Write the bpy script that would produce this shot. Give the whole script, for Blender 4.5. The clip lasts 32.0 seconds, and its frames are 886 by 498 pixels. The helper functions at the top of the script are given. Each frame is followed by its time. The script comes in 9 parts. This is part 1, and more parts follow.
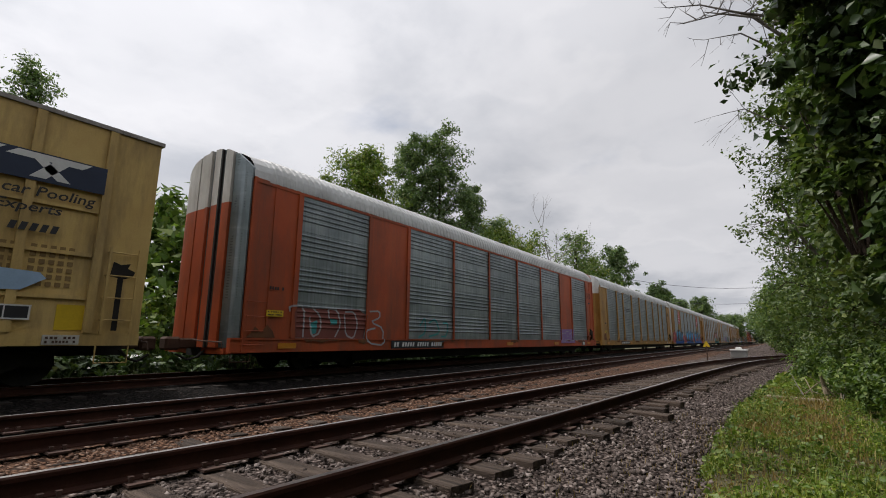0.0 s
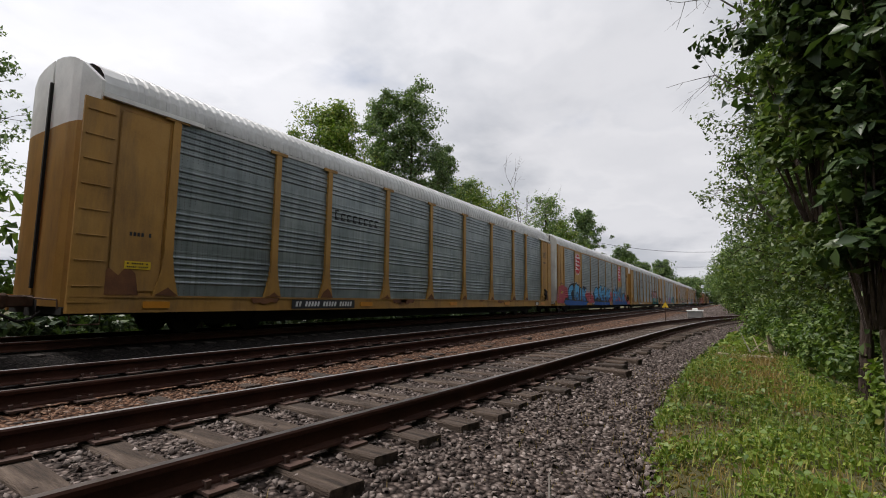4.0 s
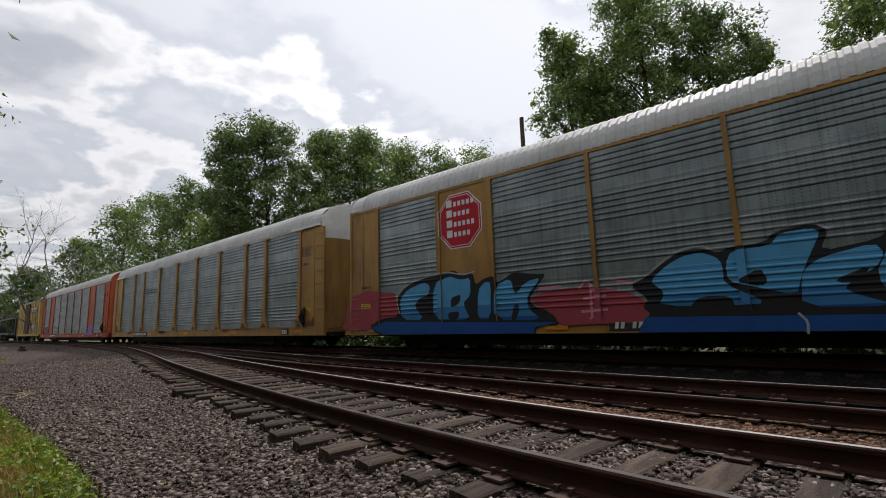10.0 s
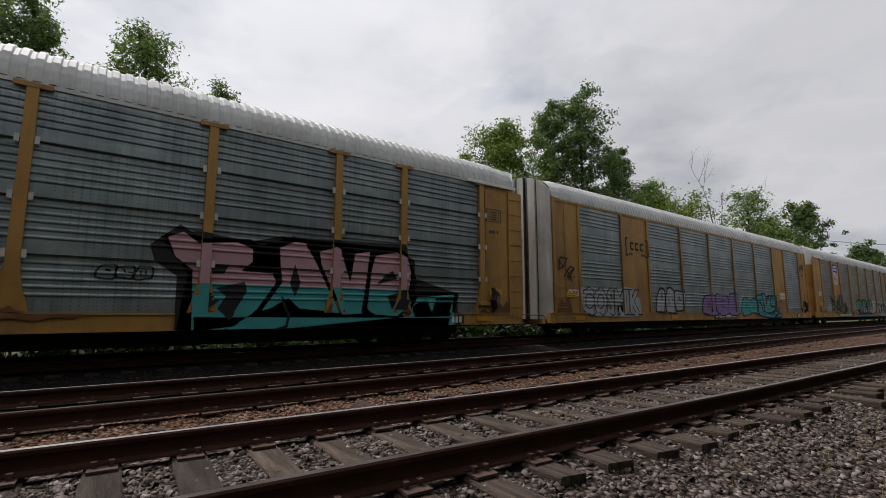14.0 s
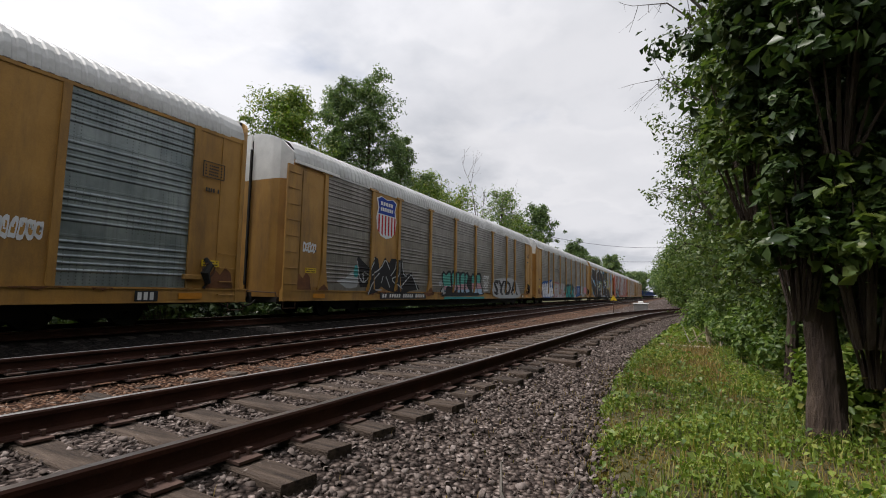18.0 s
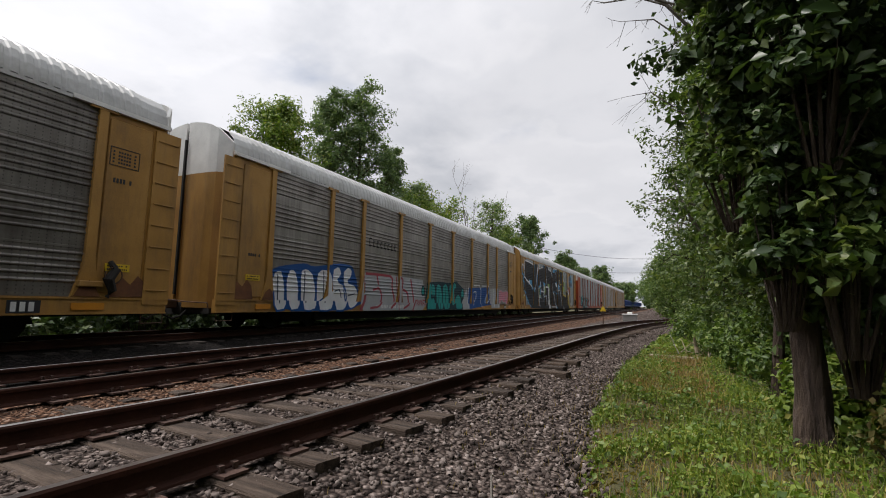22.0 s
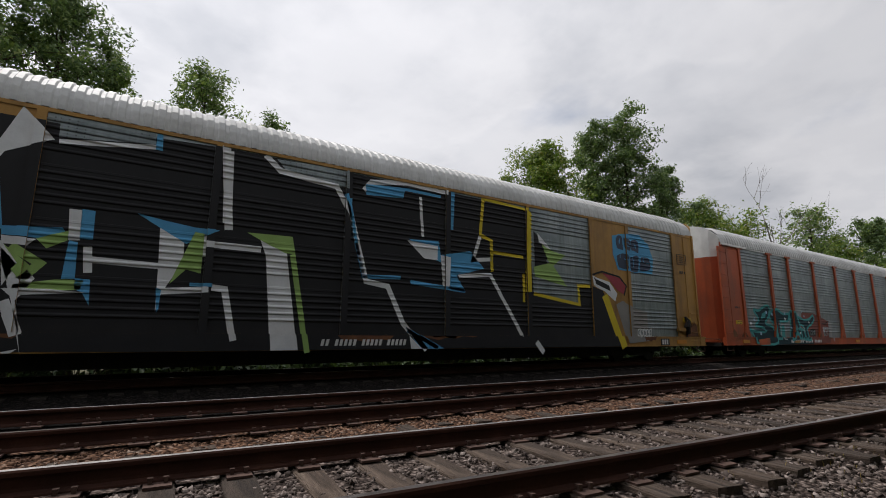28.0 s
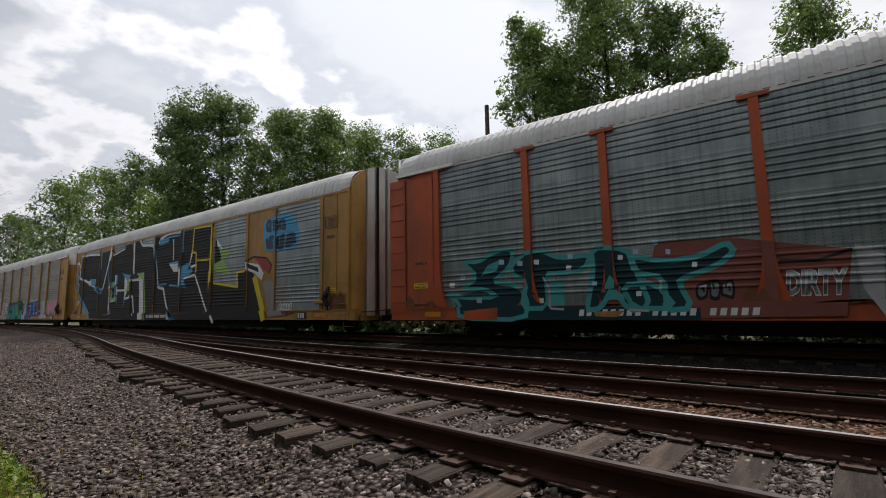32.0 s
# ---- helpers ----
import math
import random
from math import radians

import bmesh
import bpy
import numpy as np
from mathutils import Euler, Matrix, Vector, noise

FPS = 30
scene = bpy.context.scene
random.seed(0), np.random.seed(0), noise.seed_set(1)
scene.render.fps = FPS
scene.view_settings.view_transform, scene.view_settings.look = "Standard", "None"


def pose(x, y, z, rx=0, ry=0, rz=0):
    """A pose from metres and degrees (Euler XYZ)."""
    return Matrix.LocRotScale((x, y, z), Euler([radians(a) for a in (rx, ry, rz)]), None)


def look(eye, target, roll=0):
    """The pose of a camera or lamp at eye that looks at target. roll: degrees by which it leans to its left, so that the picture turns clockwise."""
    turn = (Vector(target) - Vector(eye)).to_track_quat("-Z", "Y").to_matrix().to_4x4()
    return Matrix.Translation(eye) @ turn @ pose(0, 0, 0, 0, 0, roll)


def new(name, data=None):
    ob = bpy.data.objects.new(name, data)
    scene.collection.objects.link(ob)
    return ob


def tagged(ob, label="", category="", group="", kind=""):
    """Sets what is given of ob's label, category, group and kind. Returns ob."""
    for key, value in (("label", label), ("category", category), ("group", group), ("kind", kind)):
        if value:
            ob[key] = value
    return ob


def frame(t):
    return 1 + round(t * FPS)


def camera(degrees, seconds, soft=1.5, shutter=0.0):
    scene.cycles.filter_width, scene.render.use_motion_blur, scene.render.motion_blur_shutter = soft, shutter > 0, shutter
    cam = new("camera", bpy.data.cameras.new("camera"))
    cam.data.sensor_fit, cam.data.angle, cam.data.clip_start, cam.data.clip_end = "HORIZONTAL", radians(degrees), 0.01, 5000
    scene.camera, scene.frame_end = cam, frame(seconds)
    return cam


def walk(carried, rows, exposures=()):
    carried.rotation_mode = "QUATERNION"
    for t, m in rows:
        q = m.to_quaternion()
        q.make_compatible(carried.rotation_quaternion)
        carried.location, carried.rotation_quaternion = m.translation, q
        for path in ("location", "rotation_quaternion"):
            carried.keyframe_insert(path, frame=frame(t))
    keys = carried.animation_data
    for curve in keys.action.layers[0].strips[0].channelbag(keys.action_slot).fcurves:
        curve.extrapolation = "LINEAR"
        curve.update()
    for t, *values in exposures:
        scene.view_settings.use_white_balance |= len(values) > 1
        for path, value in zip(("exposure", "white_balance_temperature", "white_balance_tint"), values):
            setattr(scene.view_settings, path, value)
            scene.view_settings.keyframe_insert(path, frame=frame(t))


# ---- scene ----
# ---- the camera: it stands by the track and turns ----
cam = camera(86.52, 32.0, soft=1.0)
EYE = (0.0, 0.0, 1.085)
EXPOSURES = ((0, 0.2, 6400, 13), (3.5, 0.2, 6400, 13), (4.7, 0.6, 6400, 13), (5.2, 0.6, 6400, 13), (6, -0.28, 6400, 13), (7, 0.0, 6400, 13), (9, 0.32, 6400, 13), (11, 0.0, 6400, 13), (13, 0.0, 6400, 13), (15, 0.2, 6400, 13), (18, 0.42, 6400, 13), (20, 0.4, 6400, 13), (23, 0.38, 6400, 13), (24.5, 0.4, 6400, 13), (26.5, 0.0, 6400, 13), (28, 0.12, 6400, 13), (29, 0.3, 6400, 13), (30, 0.2, 6400, 13), (32, 0.2, 6400, 13))
TURNS = (  # seconds, yaw, pitch, roll
    (0.0, -55.00, 10.79, -0.46), (0.5, -54.01, 10.77, -0.50), (1.0, -55.10, 9.68, -0.68), (1.5, -57.66, 8.31, -0.66),
    (2.0, -59.70, 6.98, -0.69), (2.5, -60.76, 6.30, -0.66), (4.5, -56.09, 6.56, -0.50), (4.7, -51.96, 8.54, -0.25),
    (4.9, -43.40, 10.83, 0.01), (5.0, -37.23, 11.90, 0.13), (5.1, -28.40, 12.88, 0.26), (5.2, -18.20, 13.41, 0.39),
    (5.3, -7.40, 13.93, 0.51), (5.4, 3.90, 14.50, 0.64), (5.5, 15.50, 15.06, 0.77), (5.6, 27.00, 15.80, 0.89),
    (5.7, 37.70, 16.50, 1.02), (5.8, 47.60, 17.20, 1.15), (6.0, 55.32, 17.40, 1.43), (6.5, 61.18, 14.89, 1.70),
    (7.0, 60.09, 12.55, 1.79), (7.5, 58.89, 10.74, 1.84), (8.0, 58.12, 9.56, 1.78), (8.5, 57.38, 8.88, 1.67),
    (9.0, 53.17, 8.78, 1.61), (9.5, 46.79, 8.62, 1.70), (10.0, 41.52, 8.77, 1.78), (10.5, 36.52, 9.10, 1.39),
    (11.0, 25.35, 9.85, 1.00), (11.5, 5.41, 9.61, 1.17), (12.0, -17.93, 9.24, 0.86), (12.5, -30.02, 8.90, 0.59),
    (13.0, -33.21, 8.52, 0.31), (13.5, -35.53, 8.07, 0.14), (14.0, -37.51, 7.60, -0.05), (14.5, -39.20, 7.15, -0.11),
    (15.0, -43.50, 6.75, -0.32), (15.5, -49.51, 6.45, -0.22), (17.5, -62.20, 5.29, -1.09), (18.0, -63.90, 5.20, -1.08),
    (18.5, -64.01, 5.26, -1.12), (19.0, -62.57, 5.53, -1.07), (19.5, -62.37, 5.93, -1.26), (20.0, -62.85, 6.64, -1.24),
    (20.5, -63.31, 7.22, -1.15), (21.0, -64.13, 7.19, -1.11), (21.5, -64.92, 6.96, -1.08), (22.0, -65.09, 6.52, -1.11),
    (22.5, -65.02, 6.70, -1.15), (23.0, -64.81, 7.14, -1.11), (23.5, -64.39, 7.65, -1.08), (24.0, -63.78, 8.16, -1.19),
    (24.5, -62.38, 9.06, -1.05), (26.5, -46.44, 9.60, -0.72), (27.0, -41.44, 9.73, -0.69), (27.5, -36.82, 9.99, -0.54),
    (28.0, -32.39, 10.27, -0.42), (28.5, -24.45, 9.99, -0.44), (29.0, -9.62, 9.85, -0.16), (29.5, 7.84, 9.47, 0.36),
    (30.0, 18.15, 8.99, 0.78), (30.5, 25.10, 8.51, 1.01), (31.0, 31.82, 7.98, 1.09), (31.5, 37.25, 7.47, 1.08),
    (32.0, 36.79, 6.97, 1.13),
)
walk(cam, [(t, pose(*EYE, 90 + pitch, roll, yaw)) for t, yaw, pitch, roll in TURNS], exposures=EXPOSURES)

# ---- sky and sun: bright broken overcast, the sun high behind the train ----
SUN_AZ, SUN_EL = 18.0, 58.0  # degrees to the left of straight across the track, and up


def make_world():
    w = bpy.data.worlds.new("sky")
    scene.world = w
    w.use_nodes = True
    nt = w.node_tree
    nt.nodes.clear()
    N, L = nt.nodes.new, nt.links.new
    out, bg = N("ShaderNodeOutputWorld"), N("ShaderNodeBackground")
    sky = N("ShaderNodeTexSky")
    sky.sky_type, sky.sun_disc = "NISHITA", False
    sky.sun_elevation, sky.sun_rotation = radians(SUN_EL), radians(-SUN_AZ)
    scale = N("ShaderNodeVectorMath")
    scale.operation = "SCALE"
    scale.inputs["Scale"].default_value = 0.10
    L(sky.outputs["Color"], scale.inputs[0])
    tc = N("ShaderNodeTexCoord")
    # clouds lie in a flat layer: the direction is spread out over a plane
    sep = N("ShaderNodeSeparateXYZ")
    L(tc.outputs["Generated"], sep.inputs[0])
    up = N("ShaderNodeMath")
    up.operation = "ADD"
    up.inputs[1].default_value = 0.22
    L(sep.outputs["Z"], up.inputs[0])
    upc = N("ShaderNodeMath")
    upc.operation = "MAXIMUM"
    upc.inputs[1].default_value = 0.05
    L(up.outputs[0], upc.inputs[0])
    div = N("ShaderNodeVectorMath")
    div.operation = "DIVIDE"
    L(tc.outputs["Generated"], div.inputs[0])
    comb = N("ShaderNodeCombineXYZ")
    for i in range(3):
        L(upc.outputs[0], comb.inputs[i])
    L(comb.outputs[0], div.inputs[1])

    def clouds(size, detail, lo, hi, offset):
        m = N("ShaderNodeVectorMath")
        m.operation = "ADD"
        m.inputs[1].default_value = offset
        L(div.outputs[0], m.inputs[0])
        n = N("ShaderNodeTexNoise")
        n.inputs["Scale"].default_value, n.inputs["Detail"].default_value, n.inputs["Roughness"].default_value = size, detail, 0.52
        n.inputs["Distortion"].default_value = 0.1
        L(m.outputs[0], n.inputs["Vector"])
        r = N("ShaderNodeValToRGB")
        r.color_ramp.elements[0].position, r.color_ramp.elements[1].position = lo, hi
        r.color_ramp.interpolation = "EASE"
        L(n.outputs["Fac"], r.inputs[0])
        return r

    cover = clouds(1.1, 6, 0.20, 0.40, (3.1, 1.7, 0.0))
    shade = clouds(1.25, 9, 0.44, 0.66, (7.3, 2.2, 4.0))
    soft_ = N("ShaderNodeMix")
    soft_.data_type = "RGBA"
    L(shade.outputs[0], soft_.inputs["Factor"])
    soft_.inputs["A"].default_value = (0.70, 0.705, 0.715, 1)
    soft_.inputs["B"].default_value = (0.47, 0.49, 0.52, 1)
    # towards the sun the heaps stand out, with bright rims and grey undersides
    heap = clouds(1.7, 8, 0.0, 1.0, (1.6, 5.2, 2.0))
    els = heap.color_ramp.elements
    els[0].position, els[0].color = 0.40, (0.66, 0.68, 0.71, 1)
    els[1].position, els[1].color = 0.76, (0.34, 0.37, 0.41, 1)
    for pos, c in ((0.475, (0.55, 0.585, 0.63, 1)), (0.52, (0.84, 0.845, 0.85, 1)), (0.57, (0.64, 0.655, 0.68, 1)), (0.64, (0.45, 0.48, 0.52, 1))):
        e_ = els.new(pos)
        e_.color = c
    mix1 = N("ShaderNodeMix")
    mix1.data_type = "RGBA"
    L(soft_.outputs["Result"], mix1.inputs["A"])
    L(heap.outputs[0], mix1.inputs["B"])
    # brighter where the sun stands behind the cloud
    dot = N("ShaderNodeVectorMath")
    dot.operation = "DOT_PRODUCT"
    a, e = radians(SUN_AZ), radians(SUN_EL)
    dot.inputs[1].default_value = (-math.sin(a) * math.cos(e), math.cos(a) * math.cos(e), math.sin(e))
    nrm = N("ShaderNodeVectorMath")
    nrm.operation = "NORMALIZE"
    L(tc.outputs["Generated"], nrm.inputs[0])
    L(nrm.outputs[0], dot.inputs[0])
    west = N("ShaderNodeSeparateXYZ")
    L(nrm.outputs[0], west.inputs[0])
    side = N("ShaderNodeMapRange")
    side.interpolation_type = "SMOOTHSTEP"
    side.inputs["From Min"].default_value, side.inputs["From Max"].default_value = 0.15, -0.5
    side.inputs["To Min"].default_value, side.inputs["To Max"].default_value = 0.12, 0.95
    L(west.outputs["X"], side.inputs["Value"])
    L(side.outputs[0], mix1.inputs["Factor"])
    glow = N("ShaderNodeMapRange")
    glow.inputs["From Min"].default_value, glow.inputs["From Max"].default_value = 0.35, 1.0
    glow.inputs["To Min"].default_value, glow.inputs["To Max"].default_value = 0.92, 1.48
    L(dot.outputs["Value"], glow.inputs["Value"])
    lit = N("ShaderNodeVectorMath")
    lit.operation = "SCALE"
    L(mix1.outputs["Result"], lit.inputs[0])
    L(glow.outputs[0], lit.inputs["Scale"])
    mix2 = N("ShaderNodeMix")
    mix2.data_type = "RGBA"
    L(cover.outputs[0], mix2.inputs["Factor"])
    L(scale.outputs[0], mix2.inputs["A"])
    L(lit.outputs[0], mix2.inputs["B"])
    bg.inputs["Strength"].default_value = 0.9
    L(mix2.outputs["Result"], bg.inputs["Color"])
    L(bg.outputs[0], out.inputs[0])


make_world()
sun_data = bpy.data.lights.new("sun", "SUN")
sun_data.energy, sun_data.angle, sun_data.color = 2.4, radians(9), (1.0, 0.96, 0.9)
sun = new("sun", sun_data)
sun.matrix_world = look((-math.sin(radians(SUN_AZ)) * 40, math.cos(radians(SUN_AZ)) * 40, 40 * math.tan(radians(SUN_EL))), (0, 0, 0))

# ---- materials ----
def mat_nodes(name):
    m = bpy.data.materials.new(name)
    m.use_nodes = True
    nt = m.node_tree
    b = nt.nodes["Principled BSDF"]
    return m, nt, b


def ramp(nt, fac, stops):
    r = nt.nodes.new("ShaderNodeValToRGB")
    els = r.color_ramp.elements
    while len(els) < len(stops):
        els.new(0.5)
    for el, (p, c) in zip(els, stops):
        el.position, el.color = p, (*c, 1)
    nt.links.new(fac, r.inputs[0])
    return r.outputs[0]


def tex(nt, size, detail=6, rough=0.6, stretch=(1, 1, 1), coord="Object", kind="noise"):
    tc = nt.nodes.new("ShaderNodeTexCoord")
    mp = nt.nodes.new("ShaderNodeMapping")
    mp.inputs["Scale"].default_value = stretch
    nt.links.new(tc.outputs[coord], mp.inputs[0])
    if kind == "noise":
        n = nt.nodes.new("ShaderNodeTexNoise")
        n.inputs["Detail"].default_value, n.inputs["Roughness"].default_value = detail, rough
        out = n.outputs["Fac"]
    else:
        n = nt.nodes.new("ShaderNodeTexVoronoi")
        out = n.outputs["Distance"]
    n.inputs["Scale"].default_value = size
    nt.links.new(mp.outputs[0], n.inputs["Vector"])
    return out


def mixc(nt, fac, a, b, mode="MIX"):
    m = nt.nodes.new("ShaderNodeMix")
    m.data_type, m.blend_type = "RGBA", mode
    for key, v in (("Factor", fac), ("A", a), ("B", b)):
        if isinstance(v, (int, float)):
            m.inputs[key].default_value = v
        elif isinstance(v, tuple):
            m.inputs[key].default_value = (*v, 1)
        else:
            nt.links.new(v, m.inputs[key])
    return m.outputs["Result"]


def bump(nt, b, height, strength, dist=0.02):
    n = nt.nodes.new("ShaderNodeBump")
    n.inputs["Strength"].default_value, n.inputs["Distance"].default_value = strength, dist
    nt.links.new(height, n.inputs["Height"])
    nt.links.new(n.outputs[0], b.inputs["Normal"])


def rnd(nt):
    return nt.nodes.new("ShaderNodeObjectInfo").outputs["Random"]


def island(nt):
    return nt.nodes.new("ShaderNodeNewGeometry").outputs["Random Per Island"]


def surface(name, stops, size, rough, metal=0.0, fine=40.0, bump_s=0.3, dist=0.01, stretch=(1, 1, 1), vary=0.0, grime=None, spec=0.4):
    """Two scales of noise in a colour ramp, fine relief, and grime in streaks."""
    m, nt, b = mat_nodes(name)
    big, small = tex(nt, size, stretch=stretch), tex(nt, fine, stretch=stretch)
    mid = nt.nodes.new("ShaderNodeMath")
    mid.operation = "MULTIPLY_ADD"
    nt.links.new(small, mid.inputs[0])
    mid.inputs[1].default_value = 0.35
    sub = nt.nodes.new("ShaderNodeMath")
    sub.operation = "SUBTRACT"
    nt.links.new(big, sub.inputs[0])
    sub.inputs[1].default_value = 0.17
    nt.links.new(sub.outputs[0], mid.inputs[2])
    col = ramp(nt, mid.outputs[0], stops)
    if vary:
        v = ramp(nt, rnd(nt), [(0, (1 - vary,) * 3), (1, (1 + vary * 0.6,) * 3)])
        col = mixc(nt, 1.0, col, v, "MULTIPLY")
    if grime:
        g = ramp(nt, tex(nt, 1.0, 8, 0.7, stretch=grime[1]), [(0.45, (0, 0, 0)), (0.75, (1, 1, 1))])
        half = nt.nodes.new("ShaderNodeMath")
        half.operation = "MULTIPLY"
        half.inputs[1].default_value = grime[2]
        nt.links.new(g, half.inputs[0])
        col = mixc(nt, half.outputs[0], col, grime[0])
    nt.links.new(col, b.inputs["Base Color"])
    b.inputs["Roughness"].default_value, b.inputs["Metallic"].default_value = rough, metal
    b.inputs["Specular IOR Level"].default_value = spec
    bump(nt, b, small, bump_s, dist)
    return m


def plain(name, c, rough=0.6, metal=0.0, k=0.12):
    lo, hi = tuple(v * (1 - k * 1.5) for v in c), tuple(min(1, v * (1 + k)) for v in c)
    return surface(name, [(0.25, lo), (0.75, hi)], 2.0, rough, metal, fine=30, bump_s=0.12, dist=0.005)


def leaf_mat(name, stops, gloss=0.45, clear=0.36):
    m, nt, b = mat_nodes(name)
    col = ramp(nt, island(nt), stops)
    big = ramp(nt, tex(nt, 0.35, 3), [(0.35, (0.72, 0.74, 0.7)), (0.65, (1.15, 1.12, 1.0))])
    col = mixc(nt, 1.0, col, big, "MULTIPLY")
    nt.links.new(col, b.inputs["Base Color"])
    b.inputs["Roughness"].default_value = gloss
    b.inputs["Specular IOR Level"].default_value = 0.35
    tr = nt.nodes.new("ShaderNodeBsdfTranslucent")
    warm = mixc(nt, 1.0, col, (1.1, 1.2, 0.6), "MULTIPLY")
    nt.links.new(warm, tr.inputs[0])
    mx = nt.nodes.new("ShaderNodeMixShader")
    mx.inputs[0].default_value = clear
    nt.links.new(b.outputs[0], mx.inputs[1])
    nt.links.new(tr.outputs[0], mx.inputs[2])
    nt.links.new(mx.outputs[0], nt.nodes["Material Output"].inputs[0])
    return m


DIRT_STREAK = ((0.085, 0.055, 0.036), (1.6, 1.6, 0.3), 0.75)
M = {}
M["yellow"] = surface("autorack yellow paint", [(0.2, (0.23, 0.118, 0.026)), (0.5, (0.37, 0.195, 0.042)), (0.85, (0.44, 0.25, 0.07))], 0.9, 0.55, grime=DIRT_STREAK, bump_s=0.1)
M["orange"] = surface("autorack orange paint", [(0.2, (0.25, 0.045, 0.014)), (0.55, (0.42, 0.075, 0.018)), (0.85, (0.47, 0.11, 0.035))], 0.6, 0.55, grime=DIRT_STREAK, bump_s=0.1)
M["boxyellow"] = surface("faded boxcar yellow", [(0.2, (0.42, 0.27, 0.08)), (0.55, (0.55, 0.38, 0.13)), (0.85, (0.62, 0.45, 0.19))], 0.7, 0.6, grime=DIRT_STREAK, bump_s=0.1)
def galv_mat(name, stops, streak, rough, metal):
    """Zinc coated sheet: cloudy patches, rain streaks, and rows of small punched holes."""
    m, nt, b = mat_nodes(name)
    N, L = nt.nodes.new, nt.links.new

    def math_(op, a, c):
        n = N("ShaderNodeMath")
        n.operation = op
        for i, v in enumerate((a, c)):
            if isinstance(v, (int, float)):
                n.inputs[i].default_value = v
            else:
                L(v, n.inputs[i])
        return n.outputs[0]

    tc, shift, add = N("ShaderNodeTexCoord"), N("ShaderNodeCombineXYZ"), N("ShaderNodeVectorMath")
    r = rnd(nt)
    L(math_("MULTIPLY", r, 41.0), shift.inputs[0])
    L(math_("MULTIPLY", r, 17.0), shift.inputs[1])
    L(tc.outputs["Object"], add.inputs[0])
    L(shift.outputs[0], add.inputs[1])

    def cloudy(size, detail, stretch):
        mp, n = N("ShaderNodeMapping"), N("ShaderNodeTexNoise")
        mp.inputs["Scale"].default_value = stretch
        L(add.outputs[0], mp.inputs[0])
        L(mp.outputs[0], n.inputs["Vector"])
        n.inputs["Scale"].default_value, n.inputs["Detail"].default_value, n.inputs["Roughness"].default_value = size, detail, 0.65
        return n.outputs["Fac"]

    big = cloudy(1.1, 7, (1, 1, 1))
    col = ramp(nt, big, stops)
    run = ramp(nt, cloudy(1.0, 8, (7.0, 1.0, 0.35)), [(0.46, (0, 0, 0)), (0.66, (1, 1, 1))])
    col = mixc(nt, math_("MULTIPLY", run, 0.32), col, streak)
    pale = ramp(nt, cloudy(1.0, 5, (0.5, 1.0, 9.0)), [(0.55, (1, 1, 1)), (0.72, (1.22, 1.22, 1.2))])
    col = mixc(nt, 1.0, col, pale, "MULTIPLY")
    sep = N("ShaderNodeSeparateXYZ")
    L(tc.outputs["Object"], sep.inputs[0])

    def near(axis, pitch, width):
        f = math_("FRACT", math_("DIVIDE", sep.outputs[axis], pitch), 0.0)
        return math_("LESS_THAN", math_("ABSOLUTE", math_("SUBTRACT", f, 0.5), 0.0), width)

    zone = math_("GREATER_THAN", cloudy(0.7, 1, (1, 1, 1)), 0.45)
    hole = math_("MULTIPLY", math_("MULTIPLY", near("X", 0.125, 0.09), near("Z", 0.069, 0.2)), zone)
    col = mixc(nt, math_("MULTIPLY", hole, 0.45), col, (0.02, 0.022, 0.024))
    tone = ramp(nt, r, [(0, (0.88, 0.88, 0.88)), (1, (1.1, 1.1, 1.1))])
    col = mixc(nt, 1.0, col, tone, "MULTIPLY")
    L(col, b.inputs["Base Color"])
    b.inputs["Roughness"].default_value, b.inputs["Metallic"].default_value = rough, metal
    bump(nt, b, cloudy(9.0, 3, (1, 1, 1)), 0.08, 0.01)
    return m


M["galv"] = galv_mat("galvanised steel sheet", [(0.28, (0.16, 0.19, 0.20)), (0.5, (0.25, 0.285, 0.295)), (0.74, (0.35, 0.385, 0.39))], (0.085, 0.092, 0.092), 0.42, 0.74)
M["galvbrown"] = galv_mat("dusty galvanised sheet", [(0.28, (0.14, 0.125, 0.112)), (0.5, (0.225, 0.207, 0.188)), (0.74, (0.31, 0.29, 0.265))], (0.07, 0.055, 0.045), 0.42, 0.68)
M["roof"] = surface("white roof sheet", [(0.2, (0.38, 0.38, 0.37)), (0.55, (0.55, 0.55, 0.54)), (0.85, (0.66, 0.66, 0.65))], 0.8, 0.6, 0.1, fine=12, bump_s=0.05, grime=((0.32, 0.30, 0.27), (1.0, 1.0, 1.0), 0.5))
M["whitepaint"] = plain("white paint", (0.72, 0.71, 0.68), 0.5)
M["g_navy"] = plain("dark blue spray paint", (0.02, 0.035, 0.07), 0.5)
M["black"] = surface("black underframe grime", [(0.2, (0.007, 0.006, 0.005)), (0.8, (0.022, 0.019, 0.016))], 3, 0.85, fine=30)
M["blackpaint"] = plain("black paint", (0.025, 0.025, 0.028), 0.5)
M["rail"] = surface("rusty rail side", [(0.2, (0.026, 0.011, 0.008)), (0.6, (0.055, 0.022, 0.014)), (0.9, (0.105, 0.044, 0.027))], 3.0, 0.85, 0.1, fine=60, bump_s=0.3, spec=0.2)
M["railhead"] = surface("worn steel rail head", [(0.2, (0.16, 0.13, 0.12)), (0.8, (0.40, 0.36, 0.34))], 4.0, 0.30, 0.9, fine=60, bump_s=0.04)
